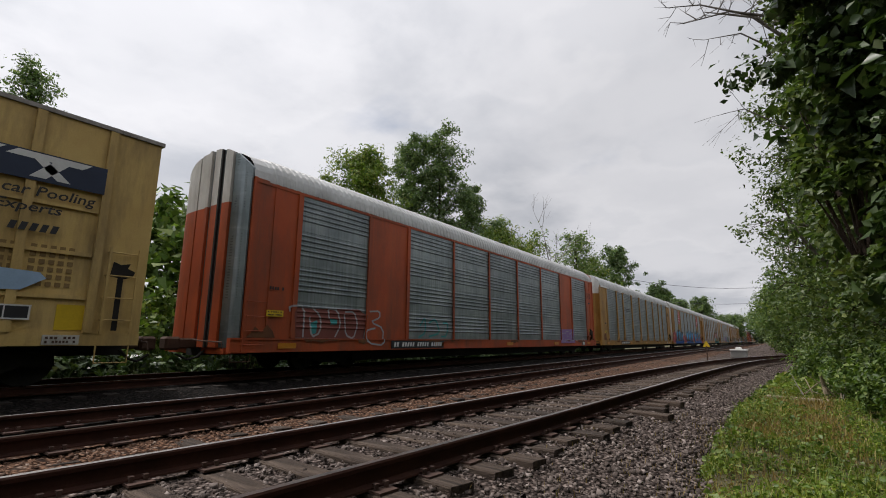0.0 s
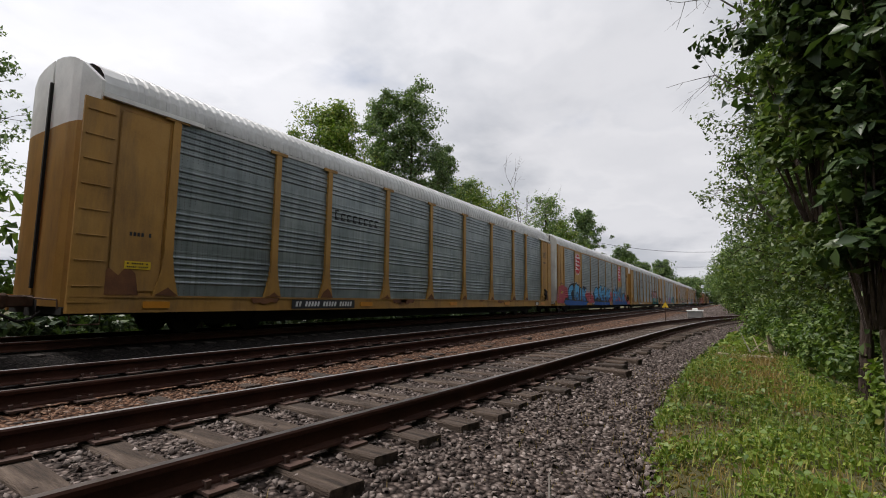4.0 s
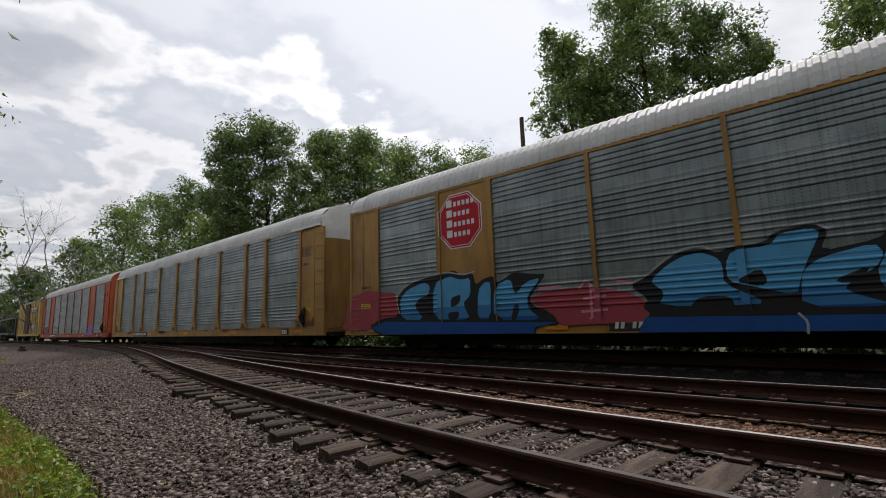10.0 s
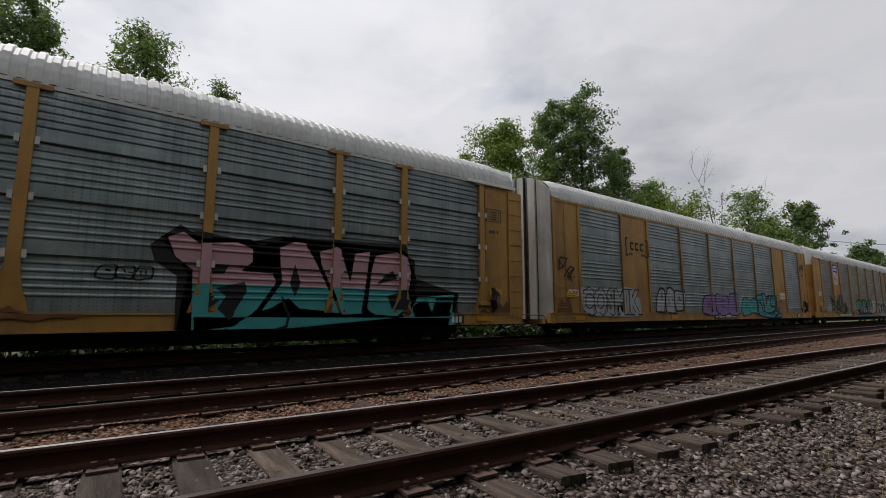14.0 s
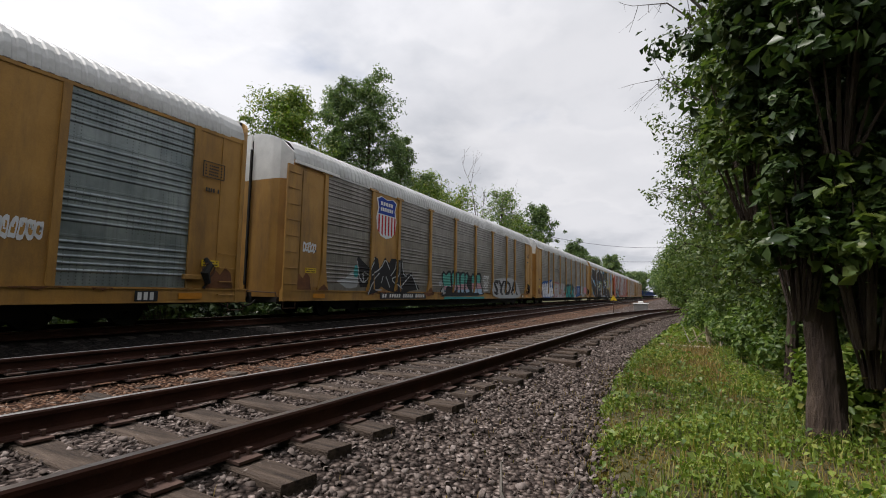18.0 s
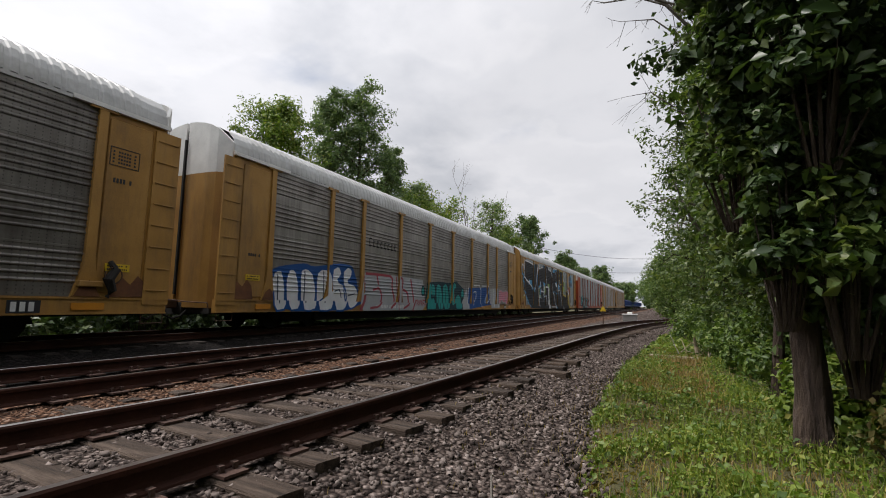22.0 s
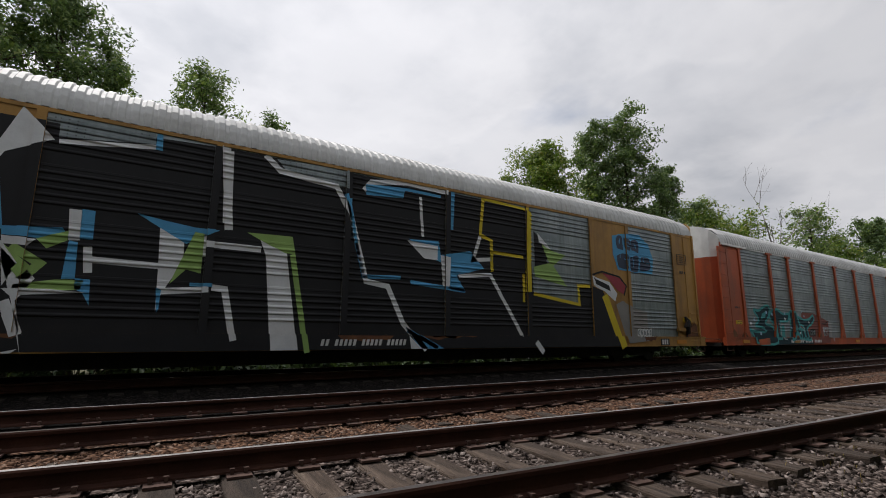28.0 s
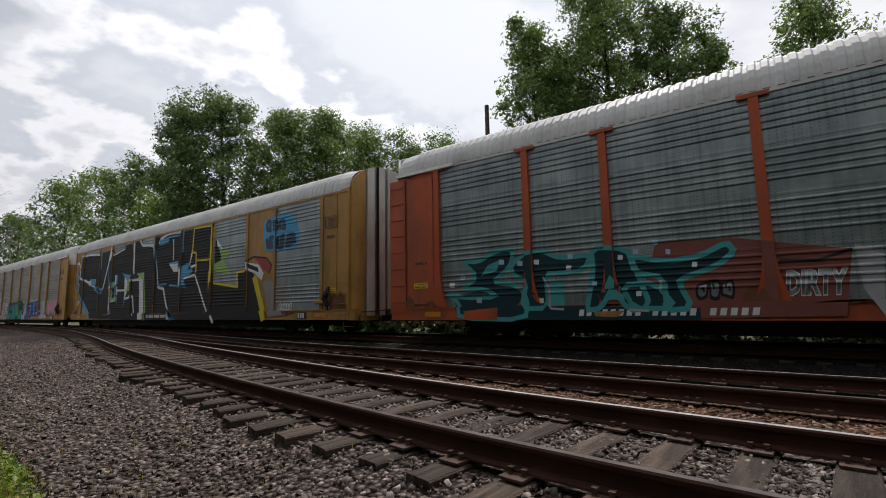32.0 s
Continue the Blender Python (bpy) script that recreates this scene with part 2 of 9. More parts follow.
M["railbright"] = surface("polished steel rail head", [(0.2, (0.30, 0.28, 0.27)), (0.8, (0.50, 0.48, 0.47))], 4.0, 0.45, 0.95, fine=60, bump_s=0.03)
M["plate"] = surface("rusty tie plate", [(0.2, (0.045, 0.024, 0.018)), (0.6, (0.085, 0.048, 0.036)), (0.9, (0.14, 0.085, 0.063))], 4.0, 0.85, 0.1, fine=70, vary=0.2)
# darker sleeper copy: the shade beneath the train is in its colour
M["tiedark"] = surface("sleeper wood darkened for shade", [(0.2, (0.016, 0.012, 0.01)), (0.8, (0.05, 0.04, 0.033))], 3.0, 0.9, fine=18, bump_s=0.6, stretch=(3, 0.35, 3))
M["tie"] = surface("weathered sleeper wood", [(0.32, (0.02, 0.013, 0.009)), (0.48, (0.066, 0.045, 0.032)), (0.72, (0.155, 0.113, 0.084))], 3.0, 0.9, fine=42, bump_s=1.0, dist=0.02, stretch=(3.5, 0.3, 3.5), vary=0.5)
M["stone"] = None
M["bark"] = surface("grey brown bark", [(0.3, (0.02, 0.012, 0.009)), (0.55, (0.062, 0.042, 0.031)), (0.85, (0.14, 0.10, 0.073))], 3.0, 0.95, fine=14, bump_s=1.0, dist=0.04, stretch=(2.2, 2.2, 0.4))


def ballast_mat(name, base, bumpy):
    m, nt, b = mat_nodes(name)
    v = nt.nodes.new("ShaderNodeTexVoronoi")
    v.inputs["Scale"].default_value = 21.0
    tc = nt.nodes.new("ShaderNodeTexCoord")
    nt.links.new(tc.outputs["Object"], v.inputs["Vector"])
    sep = nt.nodes.new("ShaderNodeSeparateColor")
    nt.links.new(v.outputs["Color"], sep.inputs[0])
    col = ramp(nt, sep.outputs[0], base)
    big = ramp(nt, tex(nt, 0.5, 4), [(0.3, (0.8, 0.78, 0.78)), (0.7, (1.12, 1.08, 1.05))])
    col = mixc(nt, 1.0, col, big, "MULTIPLY")
    # crevice shade put into the colour: dark gaps, slightly lightened stone tops
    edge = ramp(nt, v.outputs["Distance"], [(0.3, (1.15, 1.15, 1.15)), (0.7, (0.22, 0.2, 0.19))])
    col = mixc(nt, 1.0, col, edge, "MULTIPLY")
    nt.links.new(col, b.inputs["Base Color"])
    b.inputs["Roughness"].default_value, b.inputs["Specular IOR Level"].default_value = 0.95, 0.15
    inv = nt.nodes.new("ShaderNodeMath")
    inv.operation = "SUBTRACT"
    inv.inputs[0].default_value = 1.0
    nt.links.new(v.outputs["Distance"], inv.inputs[1])
    bump(nt, b, inv.outputs[0], 1.0, bumpy)
    return m


GREY_STONE = [(0.0, (0.051, 0.038, 0.033)), (0.5, (0.141, 0.111, 0.096)), (0.88, (0.220, 0.179, 0.158)), (1.0, (0.339, 0.282, 0.254))]
RUSTY_STONE = [(0.0, (0.062, 0.032, 0.020)), (0.5, (0.158, 0.085, 0.051)), (0.85, (0.243, 0.141, 0.090)), (1.0, (0.294, 0.226, 0.181))]
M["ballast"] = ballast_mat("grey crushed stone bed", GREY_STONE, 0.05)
# shade by the train is put into this near-black stone colour
M["shadeballast"] = ballast_mat("crushed stone bed darkened for the train's shade", [(0.0, (0.008, 0.007, 0.006)), (0.6, (0.02, 0.017, 0.015)), (1.0, (0.045, 0.038, 0.034))], 0.05)
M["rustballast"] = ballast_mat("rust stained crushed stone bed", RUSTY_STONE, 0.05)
for key, stops in (("stone", GREY_STONE), ("ruststone", RUSTY_STONE)):
    m_, nt_, b_ = mat_nodes(key + " chips")
    c_ = mixc(nt_, 1.0, ramp(nt_, island(nt_), stops), ramp(nt_, tex(nt_, 25, 4), [(0.3, (0.8, 0.8, 0.8)), (0.7, (1.15, 1.15, 1.15))]), "MULTIPLY")
    nt_.links.new(c_, b_.inputs["Base Color"])
    b_.inputs["Roughness"].default_value, b_.inputs["Specular IOR Level"].default_value = 0.9, 0.25
    M[key] = m_
M["soil"] = surface("grassy earth", [(0.2, (0.035, 0.03, 0.014)), (0.5, (0.07, 0.065, 0.025)), (0.8, (0.10, 0.085, 0.038))], 0.9, 0.95, fine=9, bump_s=0.8, dist=0.05)
GREENS = [(0.0, (0.055, 0.10, 0.025)), (0.4, (0.10, 0.17, 0.04)), (0.8, (0.165, 0.24, 0.06)), (1.0, (0.25, 0.31, 0.095))]
M["leaf"] = leaf_mat("summer leaves", GREENS)
M["leafdark"] = leaf_mat("dark summer leaves", [(p, (c[0] * 0.85, c[1] * 0.8, c[2] * 0.9)) for p, c in GREENS])
# darkened copy of the summer greens, with the wood's shade in its colour
M["leafdeep"] = leaf_mat("deep green glossy leaves darkened for shade", [(p, (c[0] * 0.47, c[1] * 0.5, c[2] * 0.66)) for p, c in GREENS], 0.38, 0.22)
# copies for far trees: distance haze is mixed into the leaf colour, paler and bluer
M["leafhaze"] = leaf_mat("hazed bright far leaves", [(p, (c[0] * 1.22 + 0.014, c[1] * 1.16 + 0.016, c[2] * 1.4 + 0.018)) for p, c in GREENS])
M["leafhazedark"] = leaf_mat("hazed dark far leaves", [(p, (c[0] * 0.9 + 0.014, c[1] * 0.9 + 0.016, c[2] * 1.15 + 0.018)) for p, c in GREENS])
M["leafbright"] = leaf_mat("bright bush leaves", [(0.0, (0.075, 0.135, 0.02)), (0.5, (0.15, 0.23, 0.035)), (0.9, (0.26, 0.32, 0.07)), (1.0, (0.33, 0.31, 0.09))])
M["grass"] = leaf_mat("yellowing grass", [(0.0, (0.09, 0.15, 0.02)), (0.45, (0.19, 0.26, 0.04)), (0.75, (0.29, 0.31, 0.07)), (1.0, (0.42, 0.35, 0.15))], 0.6)
M["drygrass"] = leaf_mat("dry straw grass", [(0.0, (0.20, 0.125, 0.045)), (0.5, (0.32, 0.22, 0.085)), (0.85, (0.42, 0.31, 0.15)), (1.0, (0.18, 0.18, 0.05))], 0.7)
M["deadleaf"] = leaf_mat("withered brown leaves", [(0.0, (0.12, 0.09, 0.03)), (0.5, (0.22, 0.17, 0.06)), (1.0, (0.14, 0.16, 0.04))], 0.7)
M["twig"] = plain("grey dead twigs", (0.16, 0.14, 0.12), 0.9)
M["dirtywhite"] = surface("dirty white paint", [(0.2, (0.36, 0.33, 0.28)), (0.55, (0.55, 0.53, 0.48)), (0.85, (0.66, 0.64, 0.6))], 0.8, 0.6, grime=((0.14, 0.08, 0.05), (1.5, 1.5, 0.25), 0.6))
M["ruststeel"] = surface("dark rusty steel", [(0.2, (0.04, 0.022, 0.015)), (0.8, (0.12, 0.065, 0.04))], 2.0, 0.8, 0.1)
M["rustbrown"] = surface("rust stained paint", [(0.2, (0.07, 0.028, 0.014)), (0.55, (0.15, 0.06, 0.024)), (0.85, (0.24, 0.11, 0.035))], 2.0, 0.8, fine=24, bump_s=0.2)
M["letterwhite"] = plain("worn white lettering", (0.62, 0.62, 0.6), 0.6)
M["reflector"] = plain("amber reflector tape", (0.55, 0.22, 0.02), 0.35)
M["labelyellow"] = plain("yellow label", (0.62, 0.42, 0.02), 0.45)
M["navy"] = plain("dark navy paint", (0.02, 0.03, 0.06), 0.5)
M["dirtmark"] = plain("faded brown stencil", (0.22, 0.14, 0.05), 0.7)
M["darkbrown"] = surface("rust brown paint", [(0.2, (0.05, 0.028, 0.02)), (0.8, (0.12, 0.065, 0.045))], 0.8, 0.7)
M["hoppergrey"] = surface("weathered grey paint", [(0.2, (0.16, 0.15, 0.14)), (0.8, (0.30, 0.29, 0.27))], 0.8, 0.7)
M["railblue"] = surface("faded blue paint", [(0.2, (0.012, 0.03, 0.10)), (0.8, (0.03, 0.07, 0.2))], 0.8, 0.6)
for key, c in dict(paleblue=(0.32, 0.45, 0.60), blue=(0.015, 0.075, 0.25), sky=(0.09, 0.32, 0.55), red=(0.33, 0.06, 0.075), pink=(0.60, 0.24, 0.30), rose=(0.46, 0.27, 0.30), teal=(0.06, 0.30, 0.30), green=(0.08, 0.33, 0.27), black=(0.02, 0.02, 0.022), rust=(0.20, 0.07, 0.055),
                   white=(0.66, 0.67, 0.68), silver=(0.36, 0.37, 0.38), yellow=(0.60, 0.46, 0.03), lime=(0.28, 0.42, 0.13), darkteal=(0.01, 0.035, 0.045), purple=(0.25, 0.16, 0.34), signred=(0.45, 0.02, 0.03), shieldblue=(0.015, 0.05, 0.30), azure=(0.04, 0.30, 0.46), jade=(0.02, 0.27, 0.25), mid=(0.045, 0.19, 0.40)).items():
    M["g_" + key] = plain("spray paint " + key, c, 0.65, 0.0, 0.1)
    M["g_" + key].node_tree.nodes["Principled BSDF"].inputs["Specular IOR Level"].default_value = 0.22


# ---- mesh helpers ----
def mesh_from(name, verts, faces, mats, smooth=False, index=None):
    me = bpy.data.meshes.new(name)
    me.from_pydata(verts, [], faces)
    for m in mats if isinstance(mats, (list, tuple)) else [mats]:
        me.materials.append(m)
    if index is not None:
        me.polygons.foreach_set("material_index", index)
    if smooth:
        me.polygons.foreach_set("use_smooth", [True] * len(me.polygons))
    me.update()
    return me


def part(name, bm, material, parent, label=""):
    """Links a bmesh (or a mesh) as one mesh object under a thing or a part."""
    if isinstance(bm, bmesh.types.BMesh):
        me = bpy.data.meshes.new(name)
        bm.to_mesh(me)
        bm.free()
        for m in material if isinstance(material, (list, tuple)) else [material]:
            me.materials.append(m)
    else:
        me = bm
    ob = new(name, me)
    ob.parent = parent
    if label:
        ob["label"] = label
    return ob


def thing(name, label, category, group="", kind="", at=None):
    ob = new(name)
    ob.empty_display_size = 0.2
    if at is not None:
        ob.matrix_world = at
    return tagged(ob, label, category, group, kind)


def add_box(bm, x0, x1, y0, y1, z0, z1, bevel=0.0):
    vs = [bm.verts.new((x, y, z)) for x in (x0, x1) for y in (y0, y1) for z in (z0, z1)]
    fs = [bm.faces.new([vs[i] for i in q]) for q in ((0, 1, 3, 2), (4, 6, 7, 5), (0, 4, 5, 1), (2, 3, 7, 6), (0, 2, 6, 4), (1, 5, 7, 3))]
    if bevel:
        bmesh.ops.bevel(bm, geom=list({e for f in fs for e in f.edges}), offset=bevel, segments=1, affect="EDGES")
    return vs


def box(x0, x1, y0, y1, z0, z1, bevel=0.0):
    bm = bmesh.new()
    add_box(bm, x0, x1, y0, y1, z0, z1, bevel)
    bmesh.ops.recalc_face_normals(bm, faces=bm.faces)
    return bm


def add_tube(bm, pts, radii, sides=6, cap=True):
    """A tapered tube along points."""
    pts = [Vector(p) for p in pts]
    rings = []
    for i, p in enumerate(pts):
        d = (pts[min(i + 1, len(pts) - 1)] - pts[max(i - 1, 0)]).normalized()
        u = d.orthogonal().normalized() if abs(d.z) > 0.9 else d.cross(Vector((0, 0, 1))).normalized()
        v = d.cross(u)
        r = radii[i] if isinstance(radii, (list, tuple)) else radii
        rings.append([bm.verts.new(p + (u * math.cos(a) + v * math.sin(a)) * r) for a in (2 * math.pi * k / sides for k in range(sides))])
    for a, b in zip(rings, rings[1:]):
        for k in range(sides):
            bm.faces.new((a[k], a[(k + 1) % sides], b[(k + 1) % sides], b[k]))
    if cap:
        bm.faces.new(rings[0][::-1])
        bm.faces.new(rings[-1])


def tube(pts, radii, sides=6):
    bm = bmesh.new()
    add_tube(bm, pts, radii, sides)
    return bm


def extrude_profile(profile, x0, x1, cap=True):
    """A closed (y, z) outline drawn out along x."""
    bm = bmesh.new()
    a = [bm.verts.new((x0, y, z)) for y, z in profile]
    b = [bm.verts.new((x1, y, z)) for y, z in profile]
    n = len(profile)
    for i in range(n):
        bm.faces.new((a[i], a[(i + 1) % n], b[(i + 1) % n], b[i]))
    if cap:
        bm.faces.new(a[::-1])
        bm.faces.new(b)
    bmesh.ops.recalc_face_normals(bm, faces=bm.faces)
    return bm


# ---- ground ----
RAIL_TOP = 0.185


def interp(x, table):
    xs = [p[0] for p in table]
    ys = [p[1] for p in table]
    return float(np.interp(x, xs, ys))


TRACK_1 = ((-62, 11.6), (-50, 11.2), (-40, 10.4), (-34, 9.75), (-27, 8.55), (-21, 7.3), (-15, 5.95), (-11, 5.15), (-8, 4.6), (-5, 4.11), (-2, 3.69), (2, 3.37),
           (6, 3.12), (10, 2.94), (15, 2.73), (20, 2.42), (26, 1.9), (32, 1.0), (38, -0.4), (46, -3.0), (56, -7.5), (70, -15.0))
TRACK_2 = ((-62, 12.0), (-50, 11.8), (-40, 11.2), (-33, 10.45), (-27, 9.65), (-21, 8.75), (-16, 8.05), (-11, 7.4), (-6, 6.98), (-1, 6.64), (6, 6.46), (12, 6.52), (25, 6.72), (60, 6.85), (230, 6.9))
TRACK_3 = ((-330, 12.0), (330, 12.0))
TRACKS = {"near": TRACK_1, "middle": TRACK_2, "far": TRACK_3}


def smooth_path(table, step=0.5):
    """A smooth curve through the plan points, as (x, y, heading), evenly spaced."""
    xs = np.array([p[0] for p in table], float)
    ys = np.array([p[1] for p in table], float)
    if len(xs) > 2:
        m = np.gradient(ys, xs)
        out = []
        for i in range(len(xs) - 1):
            n = max(2, int((xs[i + 1] - xs[i]) / step))
            t = np.arange(n) / n
            h = xs[i + 1] - xs[i]
            y = (2 * t**3 - 3 * t**2 + 1) * ys[i] + (t**3 - 2 * t**2 + t) * h * m[i] + (-2 * t**3 + 3 * t**2) * ys[i + 1] + (t**3 - t**2) * h * m[i + 1]
            out += list(zip(xs[i] + t * h, y))
        out.append((xs[-1], ys[-1]))
    else:
        n = int((xs[1] - xs[0]) / 6)
        out = [(xs[0] + (xs[1] - xs[0]) * i / n, ys[0]) for i in range(n + 1)]
    p = np.array(out)
    d = np.gradient(p, axis=0)
    return p, d / np.linalg.norm(d, axis=1)[:, None]


PATHS = {k: smooth_path(v) for k, v in TRACKS.items()}
GRASS_EDGE = ((-330, 6.0), (-120, 4.6), (-85, 3.6), (-40, 2.2), (-25, 1.45), (-15, 1.3), (-8, 1.3), (-5, 1.2), (-3.4, 0.9), (-2.2, 0.25), (-1, -0.35), (1.2, -0.4), (2.6, 0.1), (3.8, 0.6),
              (6, 0.85), (11, 0.85), (20, 0.2), (28, -0.8), (40, -3.5), (56, -10.5), (70, -18.0), (80, -20))


def ground_z(x, y):
    """Height of the earth beside the tracks."""
    e = interp(x, GRASS_EDGE)
    z = -0.16 - 0.05 * min(1, max(0, (e - y) / 2.0))
    if y < e:
        z += 0.10 * math.sin(x * 0.7 + y) * min(1, (e - y) / 2)
        z += 0.6 * min(1, max(0, (e - y - 4) / 12)) ** 1.5
    if e - 0.15 < y < 17:
        z -= 0.35 * min(1, (y - e + 0.15) / 0.3)
    if y > 16:
        z -= 0.5 * min(1, (y - 16) / 4)
    return z


def axis(stops):
    out = []
    for (a, s), (b, _) in zip(stops, stops[1:]):
        n = max(1, int((b - a) / s))
        out += [a + (b - a) * i / n for i in range(n)]
    return out + [stops[-1][0]]


def make_sheet(name, xs, ys, fz, mat):
    verts = [(x, y, fz(x, y)) for x in xs for y in ys]
    n = len(ys)
    faces = [(i * n + j, (i + 1) * n + j, (i + 1) * n + j + 1, i * n + j + 1) for i in range(len(xs) - 1) for j in range(n - 1)]
    return new(name, mesh_from(name, verts, faces, mat, True))


def make_ground():
    xs = axis([(-2500, 400), (-340, 60), (-60, 4), (-14, 0.5), (14, 0.5), (14.01, 4), (80, 60), (340, 400), (2500, 1)])
    ys = axis([(-2500, 400), (-100, 20), (-12, 1), (-6, 0.15), (3, 2), (16, 2), (30, 30), (120, 400), (2500, 1)])
    g = make_sheet("ground", xs, ys, ground_z, M["soil"])
    tagged(g, "uneven earth with grass and weeds beside the railway", "ground", kind="structure")


def ballast_z(x, y):
    """Top of the stone bed: level with the sleepers' tops in the tracks, falling off to the sides."""
    d1 = abs(y - interp(x, TRACK_1))
    d2 = abs(y - interp(x, TRACK_2))
    d3 = abs(y - 12.0)
    near = min(d1 if x < 66 else 9, d2, d3)
    z = (-0.04 if near == d1 else -0.022) - 0.165 * min(1, max(0, (near - 1.0) / 1.2))
    if d3 < d2 and d3 < d1:
        z -= 0.45 * max(0, (y - 14) / 2)
    return z + 0.006 * noise.noise((x * 2.1, y * 2.1, 0.0)) + 0.008 * noise.noise((x * 0.6, y * 0.6, 3.0))


def make_ballast():
    xs = axis([(-330, 12), (-60, 2), (-14, 0.3), (16, 0.3), (16.01, 1.5), (60, 12), (330, 1)])
    fr = [0, 0.01] + [0.02 + 0.96 * i / 64 for i in range(65)] + [1.0]
    verts, faces = [], []
    n = len(fr)
    for x in xs:
        e = interp(x, GRASS_EDGE) - 0.1 + 0.1 * noise.noise((x * 0.9, 0, 0))
        for i, f in enumerate(fr):
            y = e + (16.0 - e) * f
            verts.append((x, y, ballast_z(x, y) if 0 < i < n - 1 else -0.5))
    faces = [(i * n + j, (i + 1) * n + j, (i + 1) * n + j + 1, i * n + j + 1) for i in range(len(xs) - 1) for j in range(n - 1)]
    rust = []
    for i in range(len(xs) - 1):
        for j in range(n - 1):
            x, y = verts[i * n + j][0], verts[i * n + j][1]
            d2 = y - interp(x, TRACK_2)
            # 2: bed under and beside the train, its shade in the colour; 1: rust stained
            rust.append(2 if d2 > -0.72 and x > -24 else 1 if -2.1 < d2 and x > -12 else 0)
    ob = new("ballast", mesh_from("ballast", verts, faces, [M["ballast"], M["rustballast"], M["shadeballast"]], True, rust))
    tagged(ob, "bed of grey crushed stone, rust stained along one track", "ballast", kind="structure")


make_ground()
make_ballast()

# ---- tracks ----
RAIL = [(-0.075, 0), (0.075, 0), (0.07, 0.014), (0.015, 0.03), (0.009, 0.05), (0.009, 0.115), (0.034, 0.128), (0.036, 0.155), (0.026, 0.168), (-0.026, 0.168), (-0.036, 0.155),
        (-0.034, 0.128), (-0.009, 0.115), (-0.009, 0.05), (-0.015, 0.03), (-0.07, 0.014)]


def rail_mesh(points, heads, side, worn):
    verts, faces, idx = [], [], []
    n = len(RAIL)
    for (x, y), (dx, dy) in zip(points, heads):
        nx, ny = -dy, dx
        for ry, rz in RAIL:
            o = side * 0.7535 + ry
            verts.append((x + nx * o, y + ny * o, 0.017 + rz))
    for i in range(len(points) - 1):
        for k in range(n):
            faces.append((i * n + k, i * n + (k + 1) % n, (i + 1) * n + (k + 1) % n, (i + 1) * n + k))
            idx.append(1 if k == 8 else 0)
    faces.append(tuple(range(n))[::-1])
    faces.append(tuple(range(len(verts) - n, len(verts))))
    idx += [0, 0]
    return mesh_from("rail", verts, faces, [M["rail"], M[worn]], False, idx)


def make_track(name, key, label):
    t = thing(name, label, "railway track", kind="structure")
    p, d = PATHS[key]
    if key == "middle":
        keep = p[:, 0] > -46
        p, d = p[keep], d[keep]
    for side in (1, -1):
        part("rail", rail_mesh(p, d, side, "railbright" if side == 1 and key != "far" else "railhead"), None, t)
    return t


TRACK_OBS = {k: make_track("track_" + k, k, lab) for k, lab in (
    ("near", "rusty steel rails on weathered wooden sleepers, curving siding"),
    ("middle", "rusty rails with bright worn heads on rust stained stone"),
    ("far", "main line rails beneath the passing freight train"))}

# ---- the train ----
PITCH = 28.65
POSTS = (1.30, 4.10, 6.05, 8.95, 11.85, 14.70, 17.60, 20.45, 22.35, 25.15)
X0, X1 = -0.50, 26.90
FACE, SILL_T, SILL_B, PANEL_T, EAVE = -1.5, 0.88, 0.53, 4.80, 4.92


def train_rows(x):
    """Rows for a car whose front stands x behind the first rack car's front: the train rolls by, slowing a little."""
    ts = [0, 4, 8, 12, 16, 20, 24, 28, 32]
    return [(t, pose(6.75 + x - 7.79 * t + 0.0037 * t * t, 12.0, RAIL_TOP)) for t in ts]


MOVING = []
WHEELS = []


def wheel_rows(at, r):
    """Rows for a wheel that rolls along with its car, less than a quarter turn apart."""
    n = 480
    rows = []
    for i in range(n + 1):
        t = 32.0 * i / n
        rows.append((t, pose(*at, 0, math.degrees((-7.79 * t + 0.0037 * t * t) / r), 0)))
    return rows


def rib_profile():
    """(z, depth) up a corrugated side: four sheets, each with five ribs and a flat band."""
    out = [(SILL_T, 0.0)]
    for g in range(4):
        for k in range(5):
            zz = SILL_T + 0.98 * g + 0.27 + 0.138 * k
            out += [(zz - 0.008, 0.0), (zz + 0.016, 0.025), (zz + 0.036, 0.026), (zz + 0.068, 0.0)]
        if g < 3:
            z = SILL_T + 0.98 * (g + 1)
            out += [(z - 0.03, 0.0), (z - 0.025, 0.008), (z + 0.02, 0.008), (z + 0.025, 0.0)]
    out.append((PANEL_T, 0.0))
    return out


RIBS = rib_profile()
SHARED = {}


def shared(key, make):
    if key not in SHARED:
        SHARED[key] = make()
    return SHARED[key]


def as_mesh(name, bm, mats):
    me = bpy.data.meshes.new(name)
    bm.to_mesh(me)
    bm.free()
    for m in mats if isinstance(mats, (list, tuple)) else [mats]:
        me.materials.append(m)
    return me


def shared_box(name, mat, dims, bevel=0.0):
    return shared((name, mat, dims, bevel), lambda: as_mesh(name, box(*dims, bevel), M[mat]))


